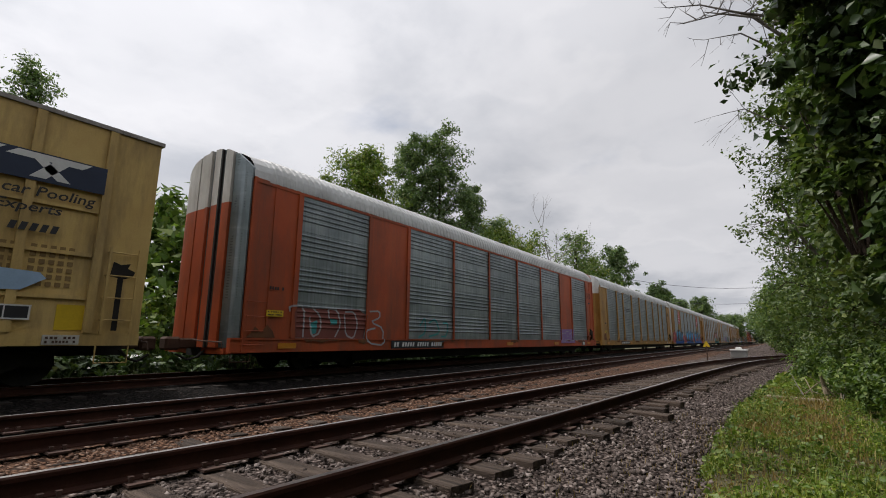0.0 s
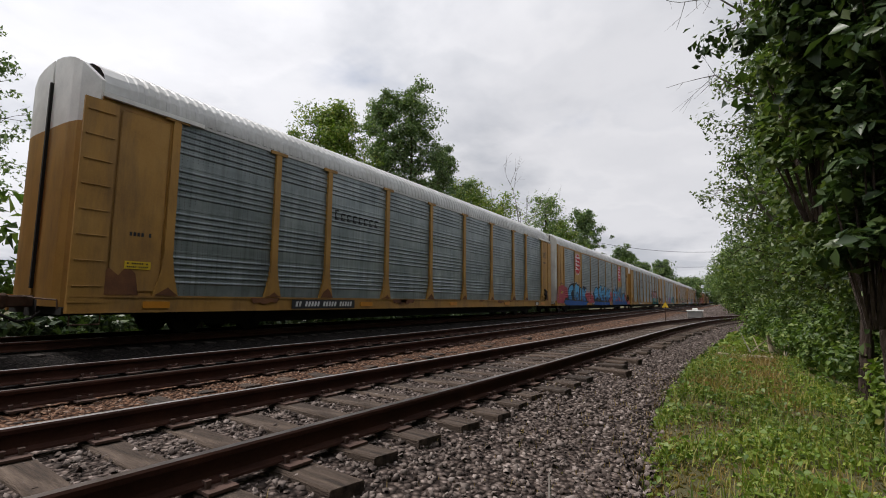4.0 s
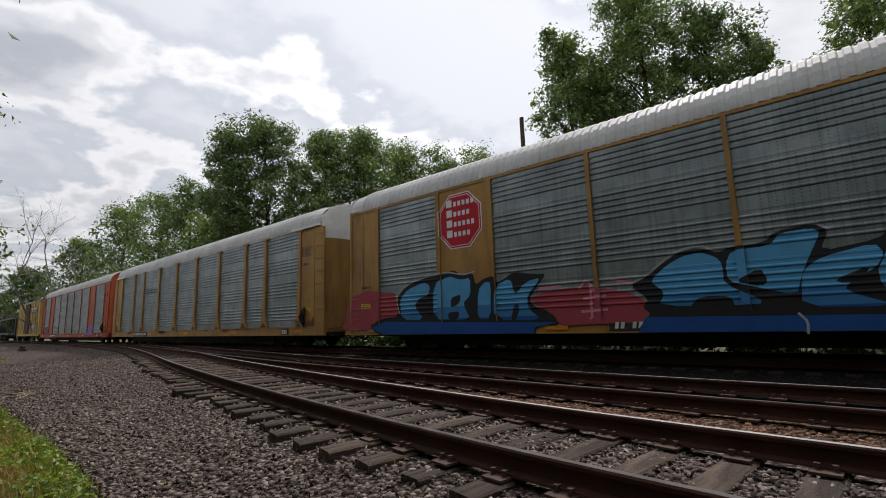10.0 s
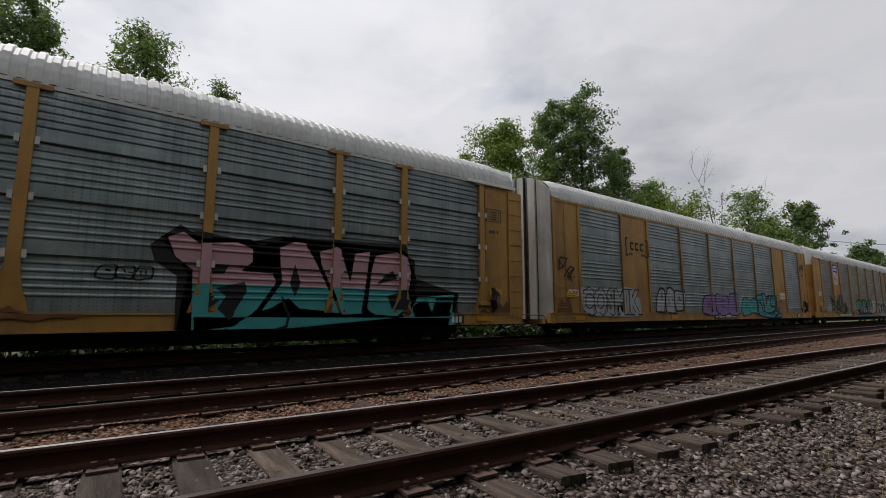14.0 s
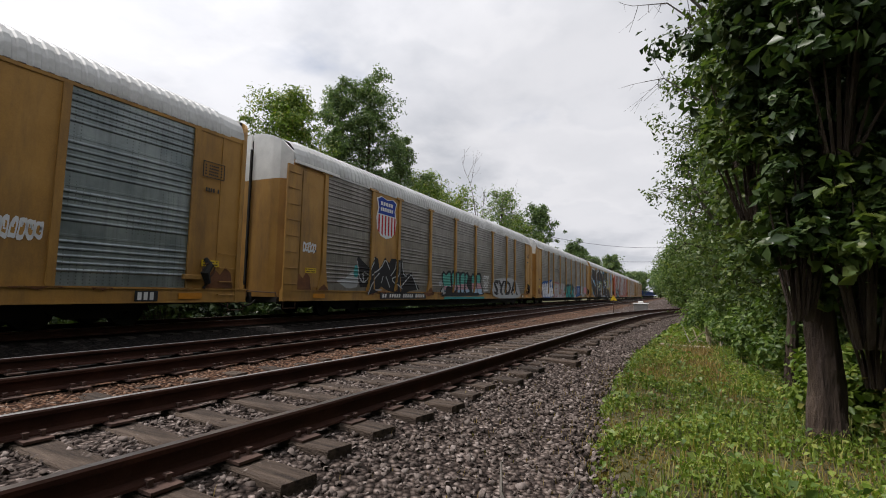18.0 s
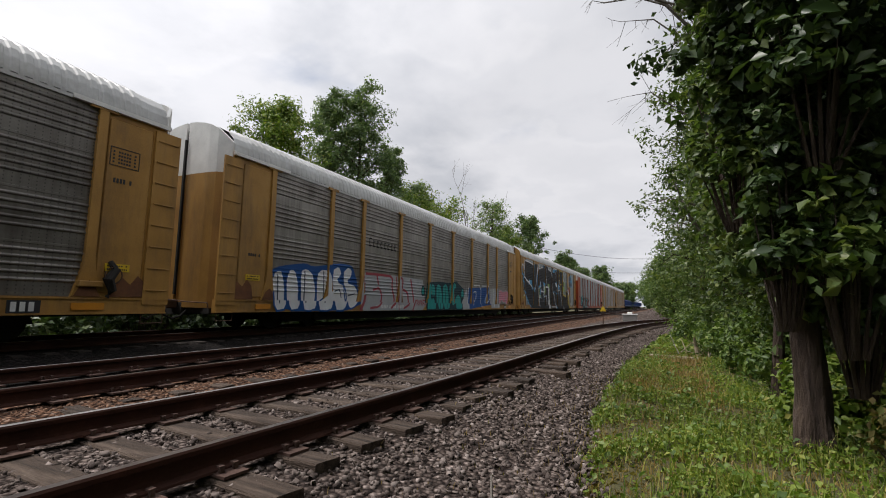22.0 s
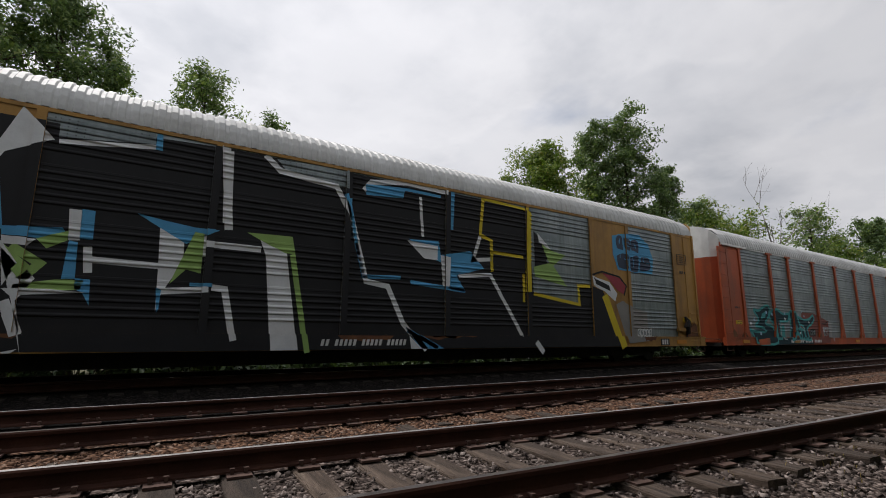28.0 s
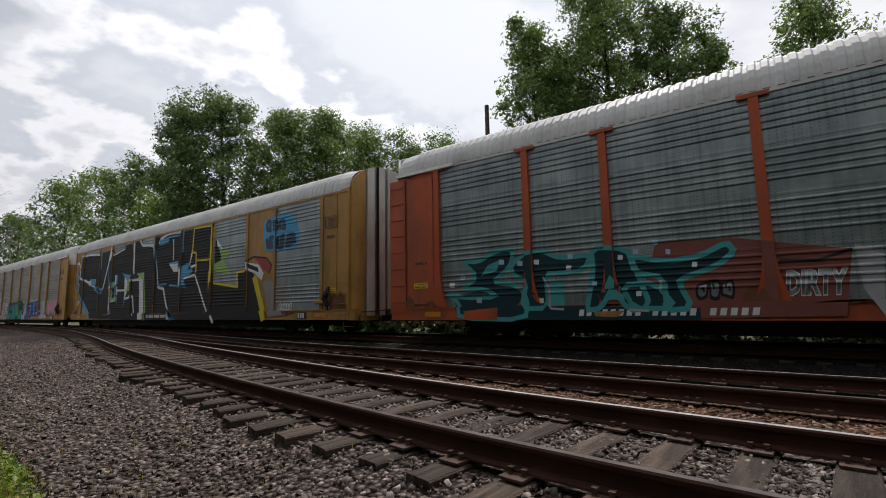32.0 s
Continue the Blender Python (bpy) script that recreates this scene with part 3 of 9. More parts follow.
def panel(w, mat):
    def make():
        verts, faces = [], []
        for z, d in RIBS:
            verts += [(0.012, -d, z), (w - 0.012, -d, z)]
        n = len(RIBS)
        faces = [(2 * i, 2 * i + 1, 2 * i + 3, 2 * i + 2) for i in range(n - 1)]
        b = len(verts)
        verts += [(0.012, 0.03, SILL_T), (w - 0.012, 0.03, SILL_T), (w - 0.012, 0.03, PANEL_T), (0.012, 0.03, PANEL_T)]
        faces.append((b, b + 3, b + 2, b + 1))
        return mesh_from("side_panel", verts, faces, M[mat])
    return shared(("panel", round(w, 2), mat), make)


ARCH = [(-1.51, 4.86), (-1.51, 4.95), (-1.48, 5.14), (-1.39, 5.33), (-1.2, 5.52), (-0.85, 5.70), (-0.42, 5.80), (0, 5.83)]
ARCH += [(-y, z) for y, z in ARCH[-2::-1]]


def roof_top(y):
    return float(np.interp(y, [p[0] for p in ARCH], [p[1] for p in ARCH]))


def roof_mesh():
    """Arched roof of white sheet with raised ribs across."""
    cz = 3.2
    xs, x = [], X0 + 0.95
    while x < X1 - 1.0:
        xs += [(x, 0.0), (x + 0.03, 0.032), (x + 0.13, 0.032), (x + 0.16, 0.0)]
        x += 0.222
    xs = [(X0 + 0.35, -0.02), (X0 + 0.8, -0.015), (X0 + 0.82, 0.0)] + xs + [(X1 - 0.82, 0.0), (X1 - 0.8, -0.015), (X1 - 0.35, -0.02)]
    verts = []
    for xx, o in xs:
        for y, z in ARCH:
            r = math.hypot(y, z - cz)
            verts.append((xx, y + y / r * o, z + (z - cz) / r * o))
    n = len(ARCH)
    faces = [(i * n + j, (i + 1) * n + j, (i + 1) * n + j + 1, i * n + j + 1) for i in range(len(xs) - 1) for j in range(n - 1)]
    return mesh_from("roof", verts, faces, M["roof"])


ROOF = roof_mesh()


def flared_post(mat):
    """Upright that widens into a gusset at the sill."""
    def make():
        bm = bmesh.new()
        prof = [(-0.27, SILL_T), (-0.14, 1.38), (-0.095, 1.75), (-0.085, PANEL_T), (0.085, PANEL_T), (0.095, 1.75), (0.14, 1.38), (0.27, SILL_T)]
        depth = {SILL_T: 0.05, 1.38: 0.075, 1.75: 0.075, PANEL_T: 0.06}
        a = [bm.verts.new((x, -depth[z], z)) for x, z in prof]
        b = [bm.verts.new((x, 0.02, z)) for x, z in prof]
        bm.faces.new(a)
        bm.faces.new(b[::-1])
        for i in range(8):
            bm.faces.new((a[i], b[i], b[(i + 1) % 8], a[(i + 1) % 8]))
        bmesh.ops.recalc_face_normals(bm, faces=bm.faces)
        return as_mesh("post", bm, M[mat])
    return shared(("flared", mat), make)


def rungs(car, mat, x, w, zs):
    for z in zs:
        def make(x=x, w=w, z=z):
            bm = bmesh.new()
            add_tube(bm, [(x, FACE + 0.0, z), (x, FACE - 0.075, z), (x + w, FACE - 0.075, z), (x + w, FACE + 0.0, z)], 0.012, 6)
            return as_mesh("rung", bm, M[mat])
        part("rung", shared(("rung", mat, x, w, z), make), None, car)


def door_strip(y0, y1, depth, z0, z1, end):
    """An upright strip of an end door between y0 and y1, bulging by depth; its top follows the roof when z1 is None."""
    bm = bmesh.new()
    n = 5
    s = -1 if end < 0 else 1
    xe = X0 if end < 0 else X1

    def bulge(y):
        return s * 0.30 * (1 - abs(y / 1.46) ** 5) ** 0.5 if abs(y) < 1.46 else 0.0

    rows = []
    for i in range(n + 1):
        y = y0 + (y1 - y0) * i / n
        top = roof_top(y) - 0.02 if z1 is None else min(z1, roof_top(y) - 0.02)
        xo = xe - s * 0.30 + bulge(y) + s * depth
        xi = xo - s * 0.08
        rows.append([bm.verts.new((xo, y, z0)), bm.verts.new((xo, y, top)), bm.verts.new((xi, y, top)), bm.verts.new((xi, y, z0))])
    for a, b in zip(rows, rows[1:]):
        for k in range(4):
            bm.faces.new((a[k], a[(k + 1) % 4], b[(k + 1) % 4], b[k]))
    bm.faces.new(rows[0])
    bm.faces.new(rows[-1][::-1])
    bmesh.ops.recalc_face_normals(bm, faces=bm.faces)
    return bm


def end_doors(car, kind, paint, end, tan=False):
    if kind == "A":
        # two rounded leaves with a dark gap, white tops
        for y0, y1 in ((-1.46, -0.05), (0.05, 1.46)):
            for nm, m, z0, z1 in (("end_door", paint, SILL_B + 0.12, 4.3), ("door_top", "whitepaint", 4.3, None)):
                ob = part(nm, shared((nm, m, y0, end), lambda: as_mesh(nm, door_strip(y0, y1, 0.0, z0, z1, end), M[m])), None, car)
        part("door_gap", shared(("gap", end), lambda: as_mesh("door_gap", door_strip(-0.055, 0.055, -0.05, 0.7, 5.6, end), M["black"])), None, car)
        part("door_lock", shared(("lock", end), lambda: as_mesh("door_lock", door_strip(-0.03, 0.03, 0.05, 1.0, 5.3, end), M["black"])), None, car)
    else:
        # folding leaves of upright strips
        strips = ((-1.46, -1.08, 0.0, "dirtywhite"), (-1.08, -1.02, -0.04, "black"), (-1.02, -0.72, 0.03, "p"), (-0.72, -0.56, -0.03, "galv"), (-0.56, -0.50, 0.03, "black"), (-0.50, -0.22, 0.03, "p"),
                  (-0.22, -0.06, -0.03, "galv"), (-0.06, 0.06, 0.04, "p"), (0.06, 0.5, 0.0, "p"), (0.5, 0.56, -0.03, "black"), (0.56, 1.46, 0.0, "p"))
        for y0, y1, d, m in strips:
            if y0 == -1.46 and (end > 0 or tan):
                m = paint
            elif y0 == -1.46 and paint == "orange":
                m = "galv"
            if m == "p":
                low = paint if paint == "orange" else "dirtywhite"
                part("door_strip", shared(("strip", low, y0, end), lambda: as_mesh("door_strip", door_strip(y0, y1, d, SILL_B + 0.12, 4.25, end), M[low])), None, car)
                part("door_top", shared(("striptop", y0, end), lambda: as_mesh("door_top", door_strip(y0, y1, d, 4.25, None, end), M["dirtywhite"])), None, car)
            else:
                part("door_strip", shared(("strip", m, y0, end), lambda: as_mesh("door_strip", door_strip(y0, y1, d, SILL_B + 0.12, None, end), M[m])), None, car)


def truck(car, xc, r=0.38):
    def frame_mesh():
        bm = bmesh.new()
        for s in (-1, 1):
            y = s * 1.0
            prof = [(-1.25, 0.34), (-1.15, 0.58), (-0.55, 0.62), (-0.3, 0.72), (0.3, 0.72), (0.55, 0.62), (1.15, 0.58), (1.25, 0.34), (0.75, 0.36), (0.4, 0.2), (-0.4, 0.2), (-0.75, 0.36)]
            a = [bm.verts.new((xc + px, y - 0.07, pz)) for px, pz in prof]
            b = [bm.verts.new((xc + px, y + 0.07, pz)) for px, pz in prof]
            bm.faces.new(a)
            bm.faces.new(b[::-1])
            for i in range(len(prof)):
                bm.faces.new((a[i], b[i], b[(i + 1) % len(prof)], a[(i + 1) % len(prof)]))
        add_box(bm, xc - 0.2, xc + 0.2, -1.0, 1.0, 0.35, 0.62)
        bmesh.ops.recalc_face_normals(bm, faces=bm.faces)
        return as_mesh("truck", bm, M["black"])

    tr = part("truck", shared(("truck", xc), frame_mesh), None, car, "soot black cast steel truck")
    for dx in (-0.88, 0.88):
        for s in (-1, 1):
            def wheel_mesh(s=s):
                bm = bmesh.new()
                mtx = Matrix.Rotation(radians(90), 4, "X")
                bmesh.ops.create_cone(bm, cap_ends=True, segments=20, radius1=r, radius2=r, depth=0.12, matrix=mtx)
                bmesh.ops.create_cone(bm, cap_ends=True, segments=20, radius1=r + 0.025, radius2=r + 0.025, depth=0.03, matrix=Matrix.Translation((0, -s * 0.07, 0)) @ mtx)
                bmesh.ops.create_cone(bm, cap_ends=True, segments=12, radius1=0.1, radius2=0.1, depth=0.32, matrix=Matrix.Translation((0, s * 0.1, 0)) @ mtx)
                return as_mesh("wheel", bm, M["black"])
            wheel = part("wheel", shared(("wheel", s, r), wheel_mesh), None, tr)
            wheel.location = (xc + dx, s * 0.76, r)
            WHEELS.append((wheel, (xc + dx, s * 0.76, r), r))
    return tr


def coupler(car, x, s):
    def make():
        bm = bmesh.new()
        add_box(bm, min(x, x + s * 0.75), max(x, x + s * 0.75), -0.12, 0.12, 0.62, 0.86, 0.03)
        add_box(bm, min(x + s * 0.6, x + s * 0.95), max(x + s * 0.6, x + s * 0.95), -0.2, 0.16, 0.58, 0.9, 0.05)
        return as_mesh("coupler", bm, M["ruststeel"])
    part("coupler", shared(("coupler", x, s), make), None, car, "rusty steel coupler")

    def hose():
        bm = bmesh.new()
        add_tube(bm, [(x + s * 0.1, -0.45, 0.62), (x + s * 0.3, -0.42, 0.42), (x + s * 0.5, -0.36, 0.36), (x + s * 0.75, -0.3, 0.5)], 0.03, 6)
        return as_mesh("air_hose", bm, M["black"])
    part("air_hose", shared(("hose", x, s), hose), None, car)
    part("uncoupling_lever", shared(("lever", x, s), lambda: as_mesh("uncoupling_lever", tube([(x + s * 0.25, -1.4, 0.62), (x + s * 0.25, -1.35, 0.78), (x + s * 0.3, -0.6, 0.8), (x + s * 0.35, -0.1, 0.84)], 0.016, 5), M["ruststeel"])), None, car)


def board(car, name, mat, x0, x1, z0, z1, y=None, label=""):
    """A thin painted plate or mark on the side."""
    yy = FACE - 0.045 if y is None else y
    return part(name, box(x0, x1, yy - 0.006, yy + 0.01, z0, z1), M[mat], car, label)


def marks(car, mat, x0, x1, z0, z1, n, y=None, slant=0.0):
    """A line of unreadable lettering: n upright bars."""
    yy = (FACE - 0.045 if y is None else y) - 0.008
    w = (x1 - x0) / n
    bm = bmesh.new()
    for i in range(n):
        a = x0 + i * w
        if (i * 7 + n) % 6 == 4 and n > 5:
            continue
        vs = [bm.verts.new(p) for p in ((a, yy, z0), (a + w * 0.62, yy, z0), (a + w * 0.62 + slant, yy, z1), (a + slant, yy, z1))]
        bm.faces.new(vs)
        vs2 = [bm.verts.new((v.co.x, yy + 0.006, v.co.z)) for v in vs]
        bm.faces.new(vs2[::-1])
        for k in range(4):
            bm.faces.new((vs[k], vs2[k], vs2[(k + 1) % 4], vs[(k + 1) % 4]))
    ob = part("lettering", bm, M[mat], car)
    ob["kind"] = "stuff"
    return ob


def autorack(n, style, paint, sheet, label, plates=(), number=(5.0, 8.6), slim=0.05):
    car = thing("autorack_car", label, "train car", "freight train")
    part("roof", ROOF, None, car, "white ribbed sheet metal roof")
    for y0, y1 in ((FACE - 0.035, FACE + 0.1), (1.4, 1.535)):
        part("side_sill", shared_box("side_sill", paint, (X0 + 0.05, X1 - 0.05, y0, y1, SILL_B, SILL_T - 0.004)), None, car)
        if y0 < 0:
            for z in (SILL_B, SILL_T - 0.045):
                part("sill_flange", shared_box("sill_flange", paint, (X0 + 0.05, X1 - 0.05, y0 - 0.03, y0 - 0.001, z + 0.002, z + 0.03)), None, car)
    part("deck", shared_box("deck", "black", (X0 + 0.2, X1 - 0.2, FACE + 0.1, 1.4, 0.66, 0.80)), None, car)
    part("centre_sill", shared_box("centre_sill", "black", (X0, X1, -0.3, 0.3, 0.45, 0.78)), None, car)
    part("brake_gear", shared_box("brake_gear", "black", (9.4, 11.2, -1.1, -0.2, 0.34, 0.66), 0.05), None, car)
    part("air_reservoir", shared(("reservoir",), lambda: as_mesh("air_reservoir", tube([(14.2, -0.8, 0.45), (14.3, -0.8, 0.45), (15.9, -0.8, 0.45), (16.0, -0.8, 0.45)], [0.1, 0.17, 0.17, 0.1], 12), M["black"])), None, car)
    for y0 in (-1.12, 1.04):
        part("under_beam", shared_box("under_beam", "black", (X0 + 4.4, X1 - 4.4, y0, y0 + 0.08, 0.22, 0.66)), None, car)
    part("far_side", shared_box("far_side", sheet, (X0 + 0.3, X1 - 0.3, 1.4, 1.49, SILL_T, EAVE - 0.08)), None, car)
    part("eave_rail", shared_box("eave_rail", "roof" if style == "A" else paint, (X0 + 0.35, X1 - 0.35, FACE - 0.02, FACE + 0.1, PANEL_T, 4.875)), None, car)
    for i in range(len(POSTS) - 1):
        a, b = POSTS[i], POSTS[i + 1]
        if i in plates:
            ob = part("side_plate", shared_box("side_plate", paint, (0.0, b - a - 0.006, -0.012, 0.04, SILL_T, PANEL_T)), None, car, "painted flat steel panel")
        else:
            ob = part("side_panel", panel(b - a, sheet), None, car, "ribbed galvanised steel panel")
        ob.location = (a, FACE + 0.015, 0)
    for x0, x1 in ((X0 + 0.34, POSTS[0]), (POSTS[-1], X1 - 0.34)):
        part("end_plate", shared_box("end_plate", paint, (x0, x1 - 0.004, FACE + 0.0, FACE + 0.06, SILL_T, EAVE)), None, car)
    if style == "A":
        for x in POSTS:
            ob = part("post", flared_post(paint), None, car)
            ob.location = (x, FACE, 0)
            cap = part("post_cap", shared_box("post_cap", paint, (-0.27, 0.27, FACE - 0.07, FACE - 0.02, PANEL_T - 0.045, PANEL_T + 0.04)), None, car)
            cap.location = (x, 0, 0)
        for x0, x1, xl in ((X0 + 0.02, X0 + 0.62, X0 + 0.08), (X1 - 0.62, X1 - 0.02, X1 - 0.56)):
            part("ladder_box", shared_box("ladder_box", paint, (x0, x1, FACE - 0.055, FACE - 0.003, SILL_B + 0.2, 4.72)), None, car)
            rungs(car, paint, xl, 0.48, [1.05 + 0.49 * k for k in range(8)])
        for x0, x1 in ((X0 + 0.68, POSTS[0] - 0.14), (POSTS[-1] + 0.14, X1 - 0.68)):
            part("door_panel", shared_box("door_panel", paint, (x0, x1, FACE - 0.035, FACE - 0.004, SILL_T + 0.08, 4.66), 0.02), None, car)
        for x0, x1 in ((X0 + 0.3, POSTS[0] + 0.6), (POSTS[-1] - 0.6, X1 - 0.3)):
            part("eave_strip", shared_box("eave_strip", "whitepaint", (x0, x1, FACE - 0.09, FACE - 0.025, 4.80, 4.89)), None, car)
    else:
        for k, x in enumerate(POSTS):
            w = 0.075 if k in (0, 1, 2, 7, 8, 9) else slim
            part("post", shared_box("post", paint, (x - w, x + w, FACE - 0.045, FACE, SILL_T, PANEL_T)), None, car)
        for x in (X0 + 0.40, X1 - 0.95):
            rungs(car, paint, x, 0.5, [0.72, 1.05, 1.40, 1.76])
        for x in (X0 + 0.98, X1 - 1.02):
            part("seam_strip", shared_box("seam_strip", paint, (x, x + 0.05, FACE - 0.02, FACE - 0.003, SILL_T, EAVE - 0.1)), None, car)
        for x in (X0 + 0.34, X1 - 0.42):
            part("corner_post", shared_box("corner_post", paint, (x, x + 0.08, FACE - 0.05, FACE + 0.05, SILL_B, EAVE)), None, car)
    for e in (-1, 1):
        end_doors(car, style, paint, e, n == 7)
        coupler(car, X0 + 0.2 if e < 0 else X1 - 0.2, e)
        xs = X0 + 0.35 if e < 0 else X1 - 0.35
        part("end_sill", shared_box("end_sill", paint if style == "B" else "black", (xs - 0.3, xs + 0.3, -1.3, 1.3, 0.5, 0.64)), None, car)
        part("step", shared(("step", e), lambda: as_mesh("step", tube([(xs - 0.25, FACE - 0.02, 0.6), (xs - 0.25, FACE - 0.02, 0.32), (xs + 0.25, FACE - 0.02, 0.32), (xs + 0.25, FACE - 0.02, 0.6)], 0.016, 5), M["ruststeel"])), None, car)
    for xc in (3.1, 23.3):
        truck(car, xc)
    # small plates that most of the cars carry
    a, b = number
    board(car, "number_board", "blackpaint", a, b, 0.57, 0.82, FACE - 0.066)
    marks(car, "letterwhite", a + 0.12, b - 0.12, 0.63, 0.77, 20, FACE - 0.073, 0.03)
    for x, w in ((X0 + 1.35, 0.55), (7.6, 0.6), (13.4, 0.6), (19.2, 0.6), (X1 - 2.0, 0.6)):
        board(car, "reflector", "reflector", x, x + w, 0.62, 0.76, FACE - 0.066)
    for x in (X0 + 0.95, X1 - 1.45):
        board(car, "warning_label", "labelyellow", x, x + 0.5, 1.42, 1.58, FACE - 0.046, "yellow warning label")
        marks(car, "blackpaint", x + 0.04, x + 0.46, 1.52, 1.55, 9, FACE - 0.05)
        marks(car, "blackpaint", x + 0.04, x + 0.46, 1.45, 1.48, 11, FACE - 0.05)
    marks(car, "blackpaint", X0 + 1.0, X0 + 1.45, 2.1, 2.18, 6, FACE - 0.036)
    marks(car, "blackpaint", X1 - 1.45, X1 - 1.05, 3.3, 3.4, 6, FACE - 0.036)
    for k in range(4):
        marks(car, "blackpaint", X1 - 1.5, X1 - 1.0, 3.72 + 0.075 * k, 3.76 + 0.075 * k, 9, FACE - 0.036)
    for x in (X1 - 1.56,):
        for bx in ((x, x + 0.62, 3.66, 3.675), (x, x + 0.62, 4.05, 4.065), (x, x + 0.015, 3.675, 4.05), (x + 0.605, x + 0.62, 3.675, 4.05)):
            board(car, "placard_border", "blackpaint", bx[0], bx[1], bx[2], bx[3], FACE - 0.04)
    # hand brake at one end: a ledge, a cranked bracket and the wheel
    part("brake_ledge", shared_box("brake_ledge", paint, (X1 - 1.95, X1 - 1.5, FACE - 0.16, FACE - 0.036, 1.08, 1.20), 0.015), None, car)
    part("brake_bracket", shared(("bracket",), lambda: as_mesh("brake_bracket", tube([(X1 - 1.35, FACE - 0.05, 1.62), (X1 - 1.28, FACE - 0.14, 1.45), (X1 - 1.42, FACE - 0.16, 1.25), (X1 - 1.3, FACE - 0.12, 1.02), (X1 - 1.36, FACE - 0.06, 0.88)], [0.05, 0.09, 0.11, 0.08, 0.05], 7), M["black"])), None, car)
    part("brake_wheel", shared(("brakewheel",), lambda: as_mesh("brake_wheel", tube([(X1 - 1.33 + 0.17 * math.cos(a), FACE - 0.17, 1.33 + 0.17 * math.sin(a)) for a in [k * math.pi / 8 for k in range(17)]], 0.014, 5), M["ruststeel"])), None, car)
    if style == "A":
        for i in range(len(POSTS) - 1):
            for z in (1.86, 2.84, 3.82):
                if i not in plates and n == 3:
                    g = 0.014
                    part("panel_gap", shared_box("panel_gap", "black", (POSTS[i] + 0.09, POSTS[i + 1] - 0.09, FACE - 0.03, FACE + 0.02, z - g, z + g)), None, car)
    board(car, "data_plate", "blackpaint", 23.9, 24.4, 0.57, 0.80, FACE - 0.066)
    marks(car, "letterwhite", 23.95, 24.35, 0.60, 0.77, 3, FACE - 0.073)
    MOVING.append((car, n * PITCH + (0.25 if n > 7 else 0.0)))
    return car


CAR = {}
CAR[0] = autorack(0, "B", "orange", "galv", "orange autorack car with galvanised ribbed panels and painted flat plates", (1, 7), (5.2, 8.2))
CAR[1] = autorack(1, "A", "yellow", "galv", "yellow autorack car with flared posts and clean galvanised panels", (), (4.75, 7.3))
CAR[2] = autorack(2, "B", "yellow", "galv", "yellow autorack car with blue and red graffiti along its side", (1, 7), (9.2, 12.0))
CAR[3] = autorack(3, "A", "yellow", "galv", "yellow autorack car with flared posts and pink and teal graffiti", (), (5.0, 7.4))
CAR[4] = autorack(4, "B", "yellow", "galv", "yellow autorack car with white and teal graffiti low on its side", (1, 7), (11.9, 14.6))
CAR[5] = autorack(5, "A", "yellow", "galvbrown", "yellow autorack car with dusty brown panels, a shield emblem and graffiti", (1,), (4.7, 8.5))
CAR[6] = autorack(6, "A", "yellow", "galvbrown", "yellow autorack car with dusty panels and a row of bright graffiti", (), (6.9, 9.4))
CAR[7] = autorack(7, "B", "yellow", "galv", "yellow autorack car painted over with a huge black graffiti piece", (1, 7), (11.2, 13.6))
CAR[8] = autorack(8, "A", "orange", "galv", "orange autorack car with flared posts and dark green graffiti", (), (5.2, 8.9))
CAR[9] = autorack(9, "B", "yellow", "galvbrown", "rust toned yellow autorack car far down the train", (1, 7))
CAR[10] = autorack(10, "A", "yellow", "galvbrown", "dusty yellow autorack car far down the train", ())


